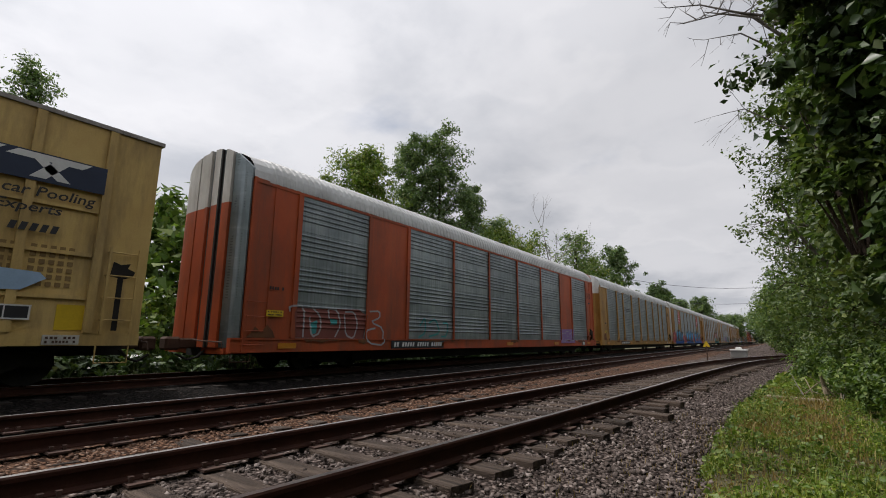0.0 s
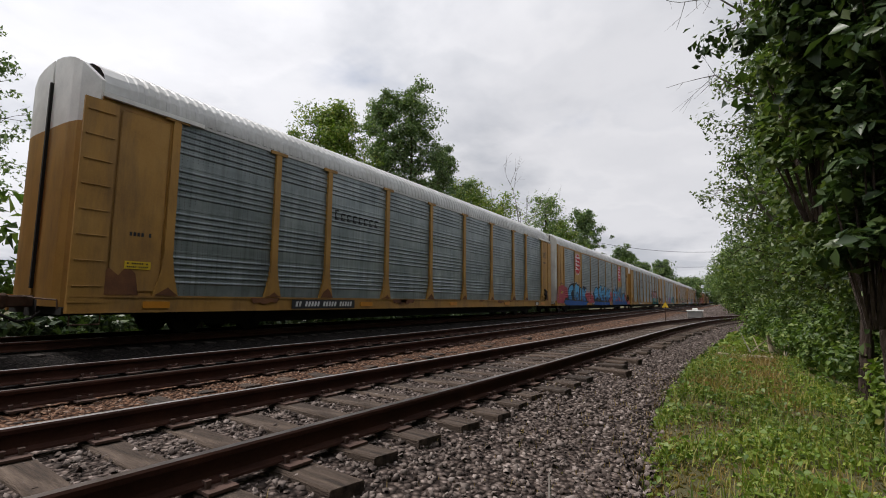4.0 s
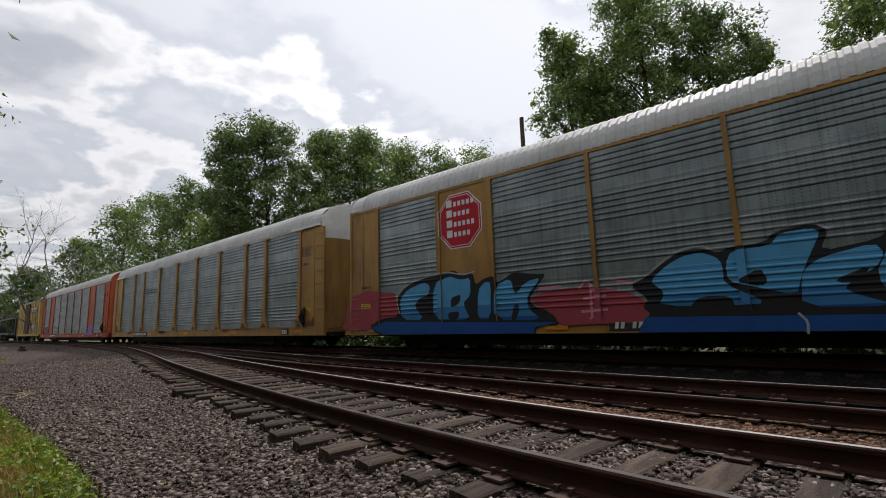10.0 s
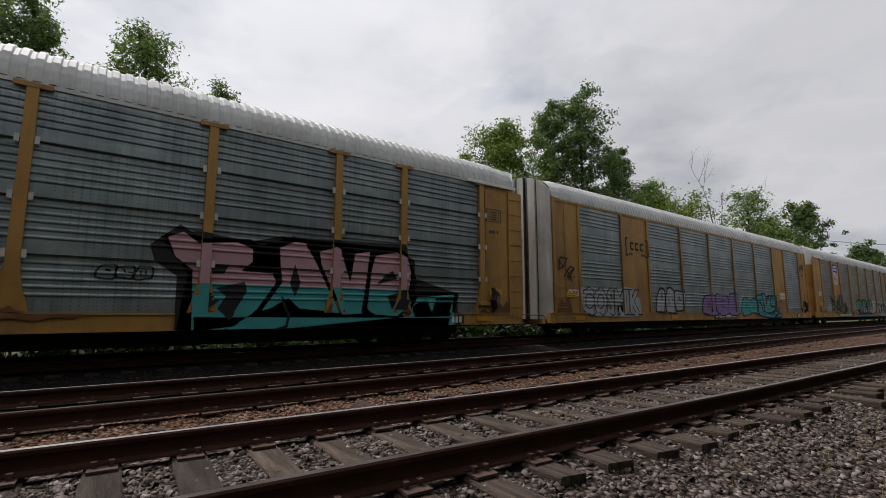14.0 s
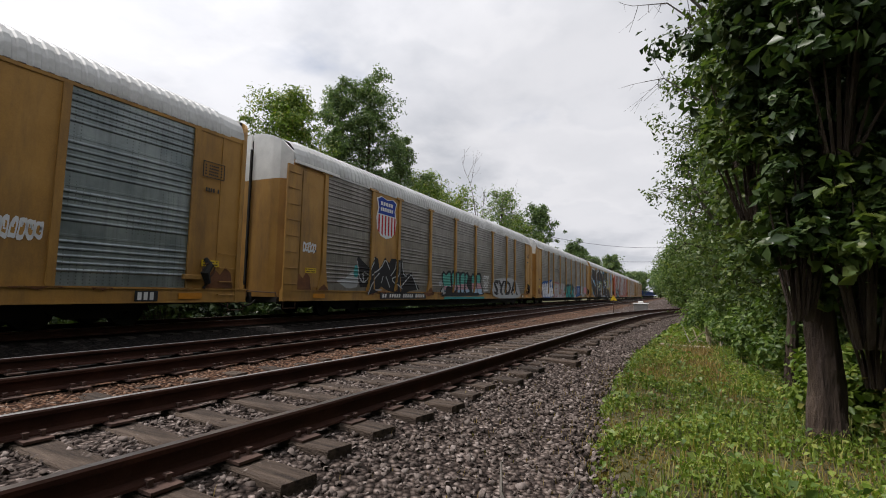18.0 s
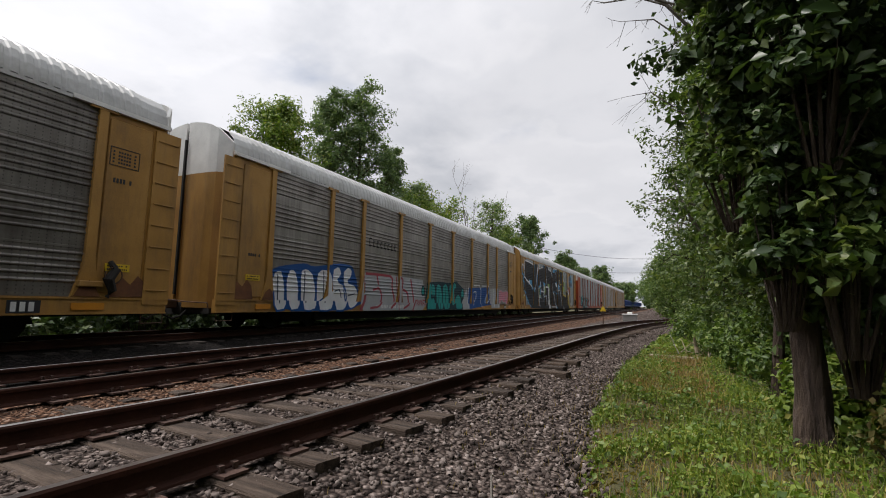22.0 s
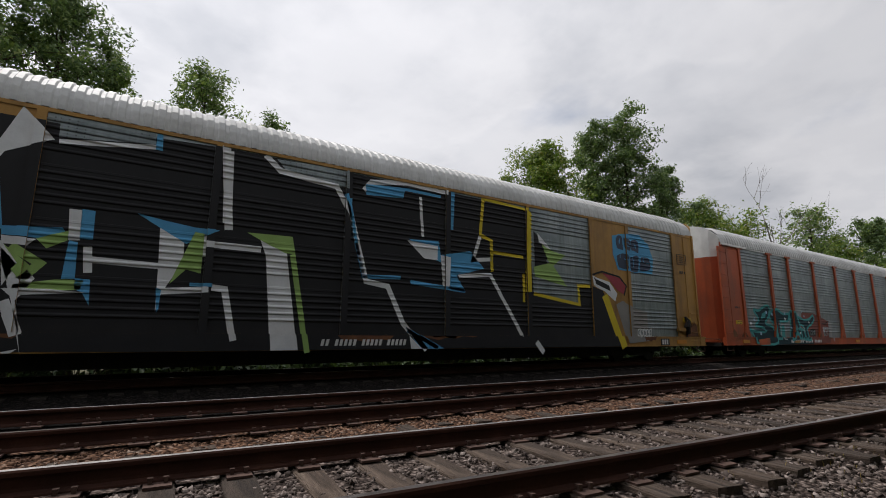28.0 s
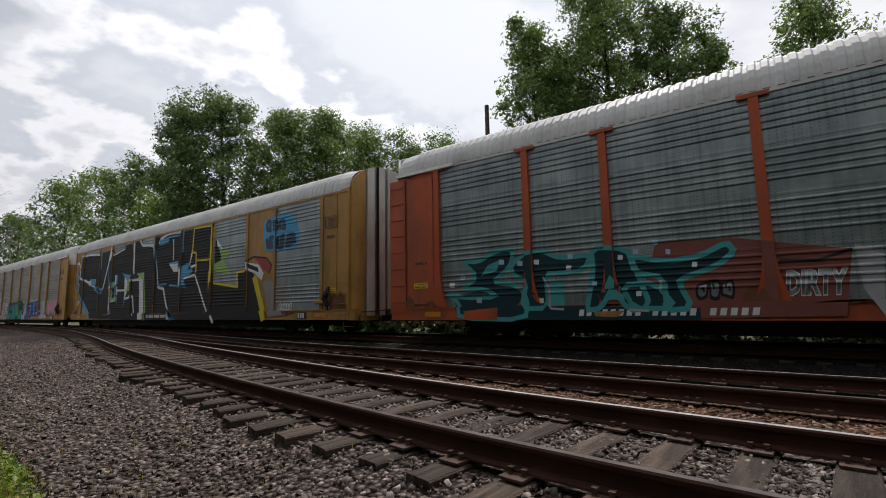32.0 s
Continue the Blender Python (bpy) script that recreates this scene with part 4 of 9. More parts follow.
def boxcar(x0, length):
    car = thing("boxcar", "faded yellow boxcar with ribbed sides and a sliding door", "train car", "freight train")
    L = length
    P = M["boxyellow"]
    F = -1.5
    part("side_wall", box(0, L, F, F + 0.06, 0.95, 4.95), P, car)
    part("side_wall", box(0, L, 1.44, 1.5, 0.95, 4.95), P, car)
    for x in (0, L - 0.06):
        part("end_wall", box(x, x + 0.06, F + 0.06, 1.44, 0.95, 4.95), P, car)
        for z in np.arange(1.2, 4.8, 0.42):
            part("end_rib", box(x - 0.05 if x == 0 else x + 0.06, x if x == 0 else x + 0.11, F + 0.2, 1.3, z, z + 0.18, 0.03), P, car)
    part("roof", extrude_profile([(-1.54, 4.92), (-1.54, 5.0), (-0.8, 5.12), (0, 5.18), (0.8, 5.12), (1.54, 5.0), (1.54, 4.92)], -0.05, L + 0.05), M["galvbrown"], car)
    part("side_sill", box(0, L, F - 0.04, F + 0.1, 0.72, 0.95), P, car)
    part("side_sill", box(0, L, 1.4, 1.54, 0.72, 0.95), P, car)
    part("floor", box(0.1, L - 0.1, F + 0.1, 1.4, 0.72, 0.9), M["black"], car)
    part("centre_sill", box(-0.2, L + 0.2, -0.3, 0.3, 0.5, 0.74), M["black"], car)
    for x in list(np.arange(0.9, L / 2 - 2.0, 1.15)) + list(np.arange(L / 2 + 2.1, L - 0.4, 1.15)):
        part("side_post", box(x - 0.07, x + 0.07, F - 0.07, F, 0.95, 4.9), P, car)
    for z in (1.55, 2.35, 3.2):
        for a, b in ((L / 2 + 1.8, L - 1.0), (0.9, L / 2 - 1.8)):
            part("side_rail", box(a, b, F - 0.05, F, z, z + 0.07), P, car)
    door = part("sliding_door", box(L / 2 - 1.55, L / 2 + 1.55, F - 0.12, F - 0.03, 1.0, 4.75), M["ruststeel"], car, "dark brown sliding door")
    for z in np.arange(1.4, 4.7, 0.55):
        part("door_rib", box(L / 2 - 1.5, L / 2 + 1.5, F - 0.16, F - 0.12, z, z + 0.12), M["ruststeel"], door)
    for xx in (L - 0.72, 0.2):
        for z in (1.2, 1.62, 2.05, 2.5):
            part("rung", tube([(xx, F, z), (xx, F - 0.08, z), (xx + 0.55, F - 0.08, z), (xx + 0.55, F, z)], 0.014, 6), P, car)
        for sx in (xx + 0.02, xx + 0.53):
            part("ladder_rail", box(sx - 0.02, sx + 0.02, F - 0.1, F - 0.07, 0.95, 2.6), P, car)
        part("step", tube([(xx, F - 0.03, 0.75), (xx, F - 0.03, 0.4), (xx + 0.55, F - 0.03, 0.4), (xx + 0.55, F - 0.03, 0.75)], 0.016, 6), P, car)
    part("rust_streak", box(L - 0.50, L - 0.40, F - 0.005, F + 0.001, 1.0, 2.02), M["black"], car)
    bm = bmesh.new()
    bm.faces.new([bm.verts.new((L + x, F - 0.004, z)) for x, z in ((-0.64, 2.04), (-0.4, 2.0), (-0.24, 2.06), (-0.2, 2.16), (-0.34, 2.22), (-0.3, 2.32), (-0.46, 2.28), (-0.6, 2.33))])
    part("soot_patch", bm, M["black"], car)
    yb = F - 0.085
    part("name_board", box(L - 5.2, L - 0.95, yb, yb + 0.02, 3.58, 4.10), M["navy"], car, "dark blue board with white angular letter shapes")
    for k in range(3):
        a = L - 4.95 + k * 1.25
        for j, (dx, dz, w, h, sl) in enumerate(((0, 0.36, 1.1, 0.12, 0.05), (0.35, 0.02, 0.24, 0.34, 0.1), (0.75, 0.02, 0.2, 0.34, -0.12))):
            bm = bmesh.new()
            vs = [bm.verts.new((a + dx + px * w + pz * sl * 3, yb - 0.004, 3.62 + dz * 0.95 + pz * h * 0.95)) for px, pz in ((0, 0), (1, 0), (1, 1), (0, 1))]
            bm.faces.new(vs)
            part("letter_shape", bm, M["letterwhite"], car)
    marks(car, "blackpaint", L - 2.7, L - 1.54, 2.68, 2.82, 8, yb, 0.04)
    for k in range(6):
        marks(car, "dirtmark", L - 2.3, L - 1.2, 1.75 + k * 0.13, 1.83 + k * 0.13, 8, F - 0.006)
    part("notice", box(L - 1.54, L - 1.0, F - 0.06, F - 0.041, 0.74, 0.91), M["dirtywhite"], car)
    marks(car, "ruststeel", L - 1.5, L - 1.04, 0.84, 0.88, 7, F - 0.062)
    marks(car, "ruststeel", L - 1.5, L - 1.04, 0.77, 0.81, 9, F - 0.062)
    part("patch", box(L - 1.39, L - 0.97, F - 0.012, F - 0.003, 1.0, 1.45), M["labelyellow"], car)
    bm = bmesh.new()
    bm.faces.new([bm.verts.new((L + x, F - 0.076, z)) for x, z in ((-4.3, 1.70), (-3.2, 1.62), (-1.95, 1.66), (-1.62, 1.88), (-1.72, 1.98), (-2.4, 2.02), (-4.2, 2.06))])
    part("painted_tag", bm, M["g_paleblue"], car)
    part("data_panel", box(L - 3.4, L - 1.78, F - 0.08, F - 0.071, 1.17, 1.40), M["blackpaint"], car)
    for bx in ((L - 3.42, L - 1.76, 1.385, 1.41), (L - 3.42, L - 1.76, 1.16, 1.185), (L - 1.79, L - 1.765, 1.186, 1.384), (L - 2.12, L - 2.10, 1.186, 1.384)):
        part("panel_border", box(bx[0], bx[1], F - 0.086, F - 0.0805, bx[2], bx[3]), M["letterwhite"], car)
    for xc in (2.4, L - 2.4):
        truck(car, xc, 0.42)
    coupler(car, 0.0, -1), coupler(car, L, 1)
    MOVING.append((car, x0))
    return car


def tank_car(x0, L, paint, label):
    car = thing("tank_car", label, "train car", "freight train")
    bm = bmesh.new()
    add_tube(bm, [(0.5, 0, 2.35), (0.7, 0, 2.35), (1.1, 0, 2.35), (L - 1.1, 0, 2.35), (L - 0.7, 0, 2.35), (L - 0.5, 0, 2.35)], [0.6, 1.1, 1.42, 1.42, 1.1, 0.6], 28)
    for f in bm.faces:
        f.smooth = len(f.verts) == 4
    part("tank", bm, M[paint], car)
    part("dome", tube([(L / 2, 0, 3.7), (L / 2, 0, 4.25)], [0.55, 0.5], 16), M[paint], car)
    part("platform", box(L / 2 - 1.2, L / 2 + 1.2, -1.3, 1.3, 3.78, 3.84), M["black"], car)
    for s in (-1, 1):
        part("handrail", tube([(L / 2 - 1.2, s * 1.28, 3.84), (L / 2 - 1.2, s * 1.28, 4.7), (L / 2 + 1.2, s * 1.28, 4.7), (L / 2 + 1.2, s * 1.28, 3.84)], 0.025, 5), M["black"], car)
        part("ladder_rail", tube([(L / 2 + s * 0.3, -1.5, 0.8), (L / 2 + s * 0.3, -1.5, 3.9)], 0.025, 5), M["black"], car)
    for x in (0.3, L - 2.9):
        part("end_frame", box(x, x + 2.6, -1.2, 1.2, 0.78, 1.0), M["black"], car)
    part("centre_sill", box(-0.1, L + 0.1, -0.25, 0.25, 0.6, 0.9), M["black"], car)
    for xc in (1.9, L - 1.9):
        truck(car, xc, 0.42)
    MOVING.append((car, x0))


def hopper_car(x0, L, paint, top, label, cover=True):
    car = thing("hopper_car", label, "train car", "freight train")
    prof = [(-1.5, 1.4), (-1.5, top - 0.25), (-1.2, top), (1.2, top), (1.5, top - 0.25), (1.5, 1.4), (0.8, 0.8), (-0.8, 0.8)] if cover else [(-1.5, 1.2), (-1.5, top), (-1.42, top), (-1.42, 1.3), (1.42, 1.3), (1.42, top), (1.5, top), (1.5, 1.2), (0.8, 0.85), (-0.8, 0.85)]
    part("body", extrude_profile(prof, 0.9, L - 0.9), M[paint], car)
    for x in np.arange(0.95, L - 0.9, 1.25):
        part("side_rib", box(x - 0.06, x + 0.06, -1.62, -1.5, 1.25, top - 0.3), M[paint], car)
    part("side_sill", box(0.2, L - 0.2, -1.6, -1.4, 1.0, 1.25), M[paint], car)
    part("end_platform", box(0.1, 0.9, -1.4, 1.4, 1.0, 1.1), M["black"], car)
    part("end_platform", box(L - 0.9, L - 0.1, -1.4, 1.4, 1.0, 1.1), M["black"], car)
    if cover:
        part("roof_walk", box(1.0, L - 1.0, -0.4, 0.4, top + 0.04, top + 0.1), M["black"], car)
    for x in (0.25, L - 0.3):
        part("ladder", tube([(x, -1.45, 1.1), (x, -1.45, top - 0.3)], 0.03, 5), M["black"], car)
    part("centre_sill", box(-0.1, L + 0.1, -0.25, 0.25, 0.6, 0.95), M["black"], car)
    for xc in (1.9, L - 1.9):
        truck(car, xc, 0.42)
    MOVING.append((car, x0))


BOXCAR = boxcar(-17.6, 15.2)
hopper_car(-35.4, 16.6, "blackpaint", 3.5, "black open gondola car", False)
for k_, (L_, kind_, paint_) in enumerate(((16.5, "t", "blackpaint"), (16.5, "t", "blackpaint"), (16.5, "t", "darkbrown"), (16.5, "t", "dirtywhite"), (16.5, "t", "dirtywhite"), (18.0, "h", "darkbrown"), (18.0, "h", "hoppergrey"),
                                       (18.0, "h", "darkbrown"), (18.0, "h", "hoppergrey"), (18.0, "h", "hoppergrey"), (18.0, "h", "darkbrown"), (18.0, "h", "hoppergrey"))):
    x_ = -52.6 - sum((16.5, 16.5, 16.5, 16.5, 16.5, 18, 18, 18, 18, 18, 18, 18)[:k_]) - 0.8 * k_ - (L_ - 16.5)
    if kind_ == "t":
        tank_car(x_, L_, paint_, {"blackpaint": "black tank car with a dome and platform", "darkbrown": "dark brown tank car", "dirtywhite": "dirty white tank car"}[paint_])
    else:
        hopper_car(x_, L_, paint_, 4.5, {"darkbrown": "rust brown covered hopper car", "hoppergrey": "weathered grey covered hopper car"}[paint_])
for k_ in range(7):
    hopper_car(11 * PITCH - 0.2 + k_ * 17.4, 16.6, "railblue", 2.9, "blue open gondola car at the train's tail", False)


# ---- paint on the cars: emblems and graffiti follow the ribs of the sheets ----
RIB_Z = [p[0] for p in RIBS]
RIB_D = [p[1] for p in RIBS]
STYLE = {0: "B", 1: "A", 2: "B", 3: "A", 4: "B", 5: "A", 6: "A", 7: "B", 8: "A"}
PLATES = {0: (1, 7), 2: (1, 7), 4: (1, 7), 5: (1,), 7: (1, 7)}


def skin(n, x, z):
    """Outer face of car n's side at x, for a patch whose middle is there: a function of height."""
    if z < SILL_T:
        return lambda zz: FACE - 0.074
    w = 0.09 if STYLE[n] == "A" else 0.075
    for i, p in enumerate(POSTS):
        wide = w + (max(0, 1.4 - z) * 0.3 if STYLE[n] == "A" else 0)
        if abs(x - p) < wide and z < PANEL_T:
            d = 0.078 if STYLE[n] == "A" else 0.047
            return lambda zz: FACE - d
    for i in range(len(POSTS) - 1):
        if POSTS[i] < x < POSTS[i + 1]:
            if i in PLATES.get(n, ()):
                return lambda zz: FACE + 0.001
            return lambda zz: FACE + 0.013 - float(np.interp(zz, RIB_Z, RIB_D))
    return lambda zz: FACE - 0.038


def lay_on(n, bm, mats, layer, name="painted_shape", pick=None):
    """Cuts a flat (x, z) shape along ribs and posts and lays it on the side of car n."""
    if n == 8:
        bmesh.ops.translate(bm, verts=bm.verts[:], vec=(-0.25, 0, 0))
    xs = [v.co.x for v in bm.verts]
    zs = [v.co.z for v in bm.verts]
    cuts = [(0, 0, z) for z in RIB_Z if min(zs) < z < max(zs)]
    w = 0.092 if STYLE[n] == "A" else 0.077
    for p in POSTS:
        cuts += [(x, 0, 0) for x in (p - w, p + w) if min(xs) < x < max(xs)]
    if pick:
        cuts += [(0, 0, z) for z in pick if min(zs) < z < max(zs)]
    for c in cuts:
        no = (1, 0, 0) if c[0] else (0, 0, 1)
        bmesh.ops.bisect_plane(bm, geom=bm.verts[:] + bm.edges[:] + bm.faces[:], plane_co=c, plane_no=no, dist=1e-5)
    bmesh.ops.split_edges(bm, edges=bm.edges[:])
    off = 0.004 + 0.0025 * layer
    for f in bm.faces:
        c = f.calc_center_median()
        g = skin(n, c.x, c.z)
        for v in f.verts:
            v.co.y = g(v.co.z) - off
        if pick:
            f.material_index = sum(c.z > z for z in pick)
    bmesh.ops.remove_doubles(bm, verts=bm.verts[:], dist=1e-4)
    bmesh.ops.recalc_face_normals(bm, faces=bm.faces)
    part(name, bm, [M[m] for m in mats] if isinstance(mats, (list, tuple)) else M[mats], CAR[n])


def patch(n, mat, pts, layer=1, name="painted_shape"):
    bm = bmesh.new()
    bm.faces.new([bm.verts.new((x, 0, max(z, SILL_B + 0.01))) for x, z in pts])
    bm.normal_update()
    bmesh.ops.triangulate(bm, faces=bm.faces[:])
    lay_on(n, bm, mat, layer, name)


def stroke(n, mat, w, pts, layer=1):
    """A painted line of width w along points, mitred at the bends; a line that ends where it began is closed."""
    P = [Vector((x, 0, z)) for x, z in pts]
    P = [p for i, p in enumerate(P) if i == 0 or (p - P[i - 1]).length > 0.01]
    loop = len(P) > 3 and (P[0] - P[-1]).length < 0.02
    if loop:
        P.pop()
    if len(P) < 2:
        return
    bm = bmesh.new()
    pairs = []
    k = len(P)
    for i, p in enumerate(P):
        a = (p - P[i - 1]).normalized() if i or loop else (P[1] - p).normalized()
        b = (P[(i + 1) % k] - p).normalized() if i < k - 1 or loop else a
        d = (a + b).normalized() if (a + b).length > 0.2 else a
        s = Vector((-d.z, 0, d.x)) * (w / 2 / max(0.45, abs(d.dot(a))))
        pairs.append((bm.verts.new(p - s), bm.verts.new(p + s)))
    for (a, b), (c, d) in zip(pairs, pairs[1:] + pairs[:1] if loop else pairs[1:]):
        bm.faces.new((a, c, d, b))
    lay_on(n, bm, mat, layer, "painted_line")


def blob(n, mat, pts, layer):
    bm = bmesh.new()
    bm.faces.new([bm.verts.new((x, 0, max(z, SILL_B + 0.01))) for x, z in pts])
    bm.normal_update()
    bmesh.ops.triangulate(bm, faces=bm.faces[:])
    lay_on(n, bm, mat, layer, "painted_shape")


def scrawl(n, count, fill, edge, boxed, fat, shear, layer):
    """Unreadable lettering: a row of swollen shapes with an outline and inner slits."""
    x0, x1, z0, z1 = boxed
    rs = np.random.RandomState(int(x0 * 97) % 1000 + count)
    w = (x1 - x0) / count
    for i in range(count):
        cx, cz = x0 + (i + 0.5) * w, (z0 + z1) / 2 + rs.normal(0, 0.03) * (z1 - z0)
        hw, hh = w * (0.50 + 0.06 * rs.rand()), (z1 - z0) * (0.44 + 0.08 * rs.rand())
        ph = rs.rand(3) * 6.28
        ring = []
        for k in range(16):
            a = 2 * math.pi * k / 16
            c, s = math.cos(a), math.sin(a)
            sx, sz = math.copysign(abs(c) ** 0.55, c), math.copysign(abs(s) ** 0.55, s)
            r = 1 + 0.10 * math.sin(2 * a + ph[0]) + 0.09 * math.sin(3 * a + ph[1]) + 0.05 * math.sin(5 * a + ph[2])
            ring.append((cx + sx * hw * r + sz * hh * shear, cz + sz * hh * r))
        blob(n, edge, ring, layer)
        m = min(0.8, fat / max(0.05, min(hw, hh)))
        blob(n, fill, [(cx + (x - cx) * (1 - m), cz + (z - cz) * (1 - m)) for x, z in ring], layer + 1)
        for q in range(2):
            ax, az = cx + rs.uniform(-0.35, 0.35) * hw, cz + rs.uniform(-0.4, 0.4) * hh
            vert = rs.rand() < 0.6
            bx, bz = (ax + rs.normal(0, 0.1) * hw, az + hh * 0.55) if vert else (ax + hw * 0.6, az + rs.normal(0, 0.1) * hh)
            stroke(n, edge, max(0.03, fat * 0.7), ((ax, az), (bx, bz)), layer + 2)


def word_mesh(body, offset):
    cu = bpy.data.curves.new("lettering", "FONT")
    cu.body, cu.size, cu.offset, cu.resolution_u = body, 1.0, offset, 2
    ob = new("lettering", cu)
    me = bpy.data.meshes.new_from_object(ob)
    bpy.data.objects.remove(ob)
    bm = bmesh.new()
    bm.from_mesh(me)
    bpy.data.meshes.remove(me)
    bpy.data.curves.remove(cu)
    return bm


def word(n, body, fill, edge, boxed, fat, shear, layer, pick=None):
    """A readable painted word with a thick outline."""
    x0, x1, z0, z1 = boxed
    ref = word_mesh(body, 0.03)
    bx = [v.co.x for v in ref.verts]
    by = [v.co.y for v in ref.verts]
    ax, bx_, ay, by_ = min(bx), max(bx), min(by), max(by)
    ref.free()
    for k, (off, mat) in enumerate(((0.03 + fat * 0.75, edge), (0.03, fill))):
        bm = word_mesh(body, off)
        for v in bm.verts:
            fx, fz = (v.co.x - ax) / (bx_ - ax), (v.co.y - ay) / (by_ - ay)
            v.co = (x0 + fx * (x1 - x0) + (fz - 0.5) * shear * (z1 - z0), 0, max(SILL_B + 0.01, z0 + fz * (z1 - z0)))
        lay_on(n, bm, mat, layer + k, "painted_word", pick if k else None)


def banded(n, mats, pts, z, layer):
    bm = bmesh.new()
    bm.faces.new([bm.verts.new((x, 0, max(zz, SILL_B + 0.01))) for x, zz in pts])
    bm.normal_update()
    bmesh.ops.triangulate(bm, faces=bm.faces[:])
    lay_on(n, bm, mats, layer, "painted_shape", list(z) if isinstance(z, tuple) else [z])


def curvy(pts, times=1):
    """Cuts the corners of a closed outline, so that it runs in soft bends."""
    for _ in range(times):
        out = []
        for (ax, az), (bx, bz) in zip(pts, pts[1:] + pts[:1]):
            out += [(ax * 0.8 + bx * 0.2, az * 0.8 + bz * 0.2), (ax * 0.2 + bx * 0.8, az * 0.2 + bz * 0.8)]
        pts = tuple(out)
    return pts


def bent(pts):
    """Cuts the corners of an open line."""
    out = [pts[0]]
    for (ax, az), (bx, bz) in zip(pts, pts[1:]):
        out += [(ax * 0.8 + bx * 0.2, az * 0.8 + bz * 0.2), (ax * 0.2 + bx * 0.8, az * 0.2 + bz * 0.8)]
    return tuple(out + [pts[-1]])


def inked(n, fill, edge, pts, w, layer, pick=None):
    """A painted letter: a soft filled shape, in bands of colour where pick gives heights, with a drawn outline."""
    pts = curvy(pts)
    bm = bmesh.new()
    bm.faces.new([bm.verts.new((x, 0, max(z, SILL_B + 0.01))) for x, z in pts])
    bm.normal_update()
    bmesh.ops.triangulate(bm, faces=bm.faces[:])
    lay_on(n, bm, fill, layer, "painted_letter", pick)
    stroke(n, edge, w, [(x, max(z, SILL_B + 0.02)) for x, z in pts + pts[:1]], layer + 1)


patch(0, 'g_purple', ((20.25, 1.5), (22.6, 1.54), (22.55, 0.72), (20.2, 0.7)), 0)
scrawl(0, 4, 'galv', 'g_silver', (22.7, 24.9, 0.85, 1.45), 0.03, 0.1, 2)
scrawl(0, 3, 'g_purple', 'g_silver', (20.4, 22.4, 0.8, 1.4), 0.03, 0.1, 2)
patch(0, 'g_rust', ((1.3, 1.53), (1.38, 1.7), (1.96, 1.69), (3.71, 1.76), (4.07, 1.59), (3.94, 0.87), (1.38, 0.9)), 0.0)
stroke(0, 'g_silver', 0.05, bent(((1.16, 1.57), (1.12, 1.71), (1.65, 1.77), (1.66, 0.91))), 2.015)
stroke(0, 'g_silver', 0.05, bent(((1.9, 1.74), (2.24, 1.48), (2.24, 1.03), (1.95, 0.91), (1.84, 1.46))), 2.03)
stroke(0, 'g_silver', 0.05, bent(((2.54, 1.44), (2.49, 1.73), (2.84, 1.7), (3.0, 1.28), (2.8, 0.92))), 2.045)
stroke(0, 'g_silver', 0.05, bent(((3.14, 1.66), (3.52, 1.68), (3.69, 1.31), (3.54, 0.87), (3.21, 0.98), (3.12, 1.59))), 2.06)
stroke(0, 'g_silver', 0.05, bent(((4.13, 1.72), (4.65, 1.76), (4.67, 1.55), (4.24, 1.4), (4.85, 1.22), (4.83, 0.67), (4.09, 0.74), (3.98, 1.13), (4.47, 1.21))), 2.075)
patch(0, 'g_teal', ((1.85, 1.29), (2.12, 1.38), (2.11, 1.02), (1.92, 0.98)), 1.09)
patch(0, 'g_teal', ((2.58, 1.44), (2.87, 1.42), (2.83, 1.28), (2.61, 1.27)), 1.105)
stroke(0, 'g_teal', 0.06, bent(((6.8, 1.35), (7.09, 1.68), (7.13, 1.1), (6.73, 0.93))), 2.12)
stroke(0, 'g_teal', 0.06, bent(((7.31, 1.45), (7.74, 1.64), (8.05, 1.11), (7.35, 0.97))), 2.135)
stroke(0, 'g_teal', 0.06, bent(((8.22, 1.49), (8.58, 1.5), (8.49, 0.98), (8.13, 0.98))), 2.15)
patch(2, 'g_red', ((-0.55, 0.74), (-0.23, 1.83), (0.75, 2.03), (2.13, 1.86), (2.33, 1.12), (0.89, 0.69)), 0.165)
patch(2, 'g_red', ((7.13, 1.41), (7.67, 1.57), (8.63, 1.62), (9.66, 1.42), (10.14, 1.12), (9.96, 0.76), (8.08, 0.72), (7.32, 1.25)), 0.18)
stroke(2, 'g_pink', 0.06, bent(((7.42, 1.65), (8.05, 1.66))), 1.195)
stroke(2, 'g_pink', 0.06, bent(((8.51, 1.57), (8.71, 1.79), (8.9, 1.48))), 1.21)
stroke(2, 'g_pink', 0.06, bent(((8.6, 1.32), (9.15, 1.38))), 1.225)
stroke(2, 'g_pink', 0.06, bent(((8.52, 1.03), (9.17, 1.06))), 1.24)
stroke(2, 'g_pink', 0.06, bent(((8.8, 1.66), (8.78, 0.85))), 1.255)
stroke(2, 'g_pink', 0.06, bent(((9.29, 1.73), (9.77, 1.58))), 1.27)
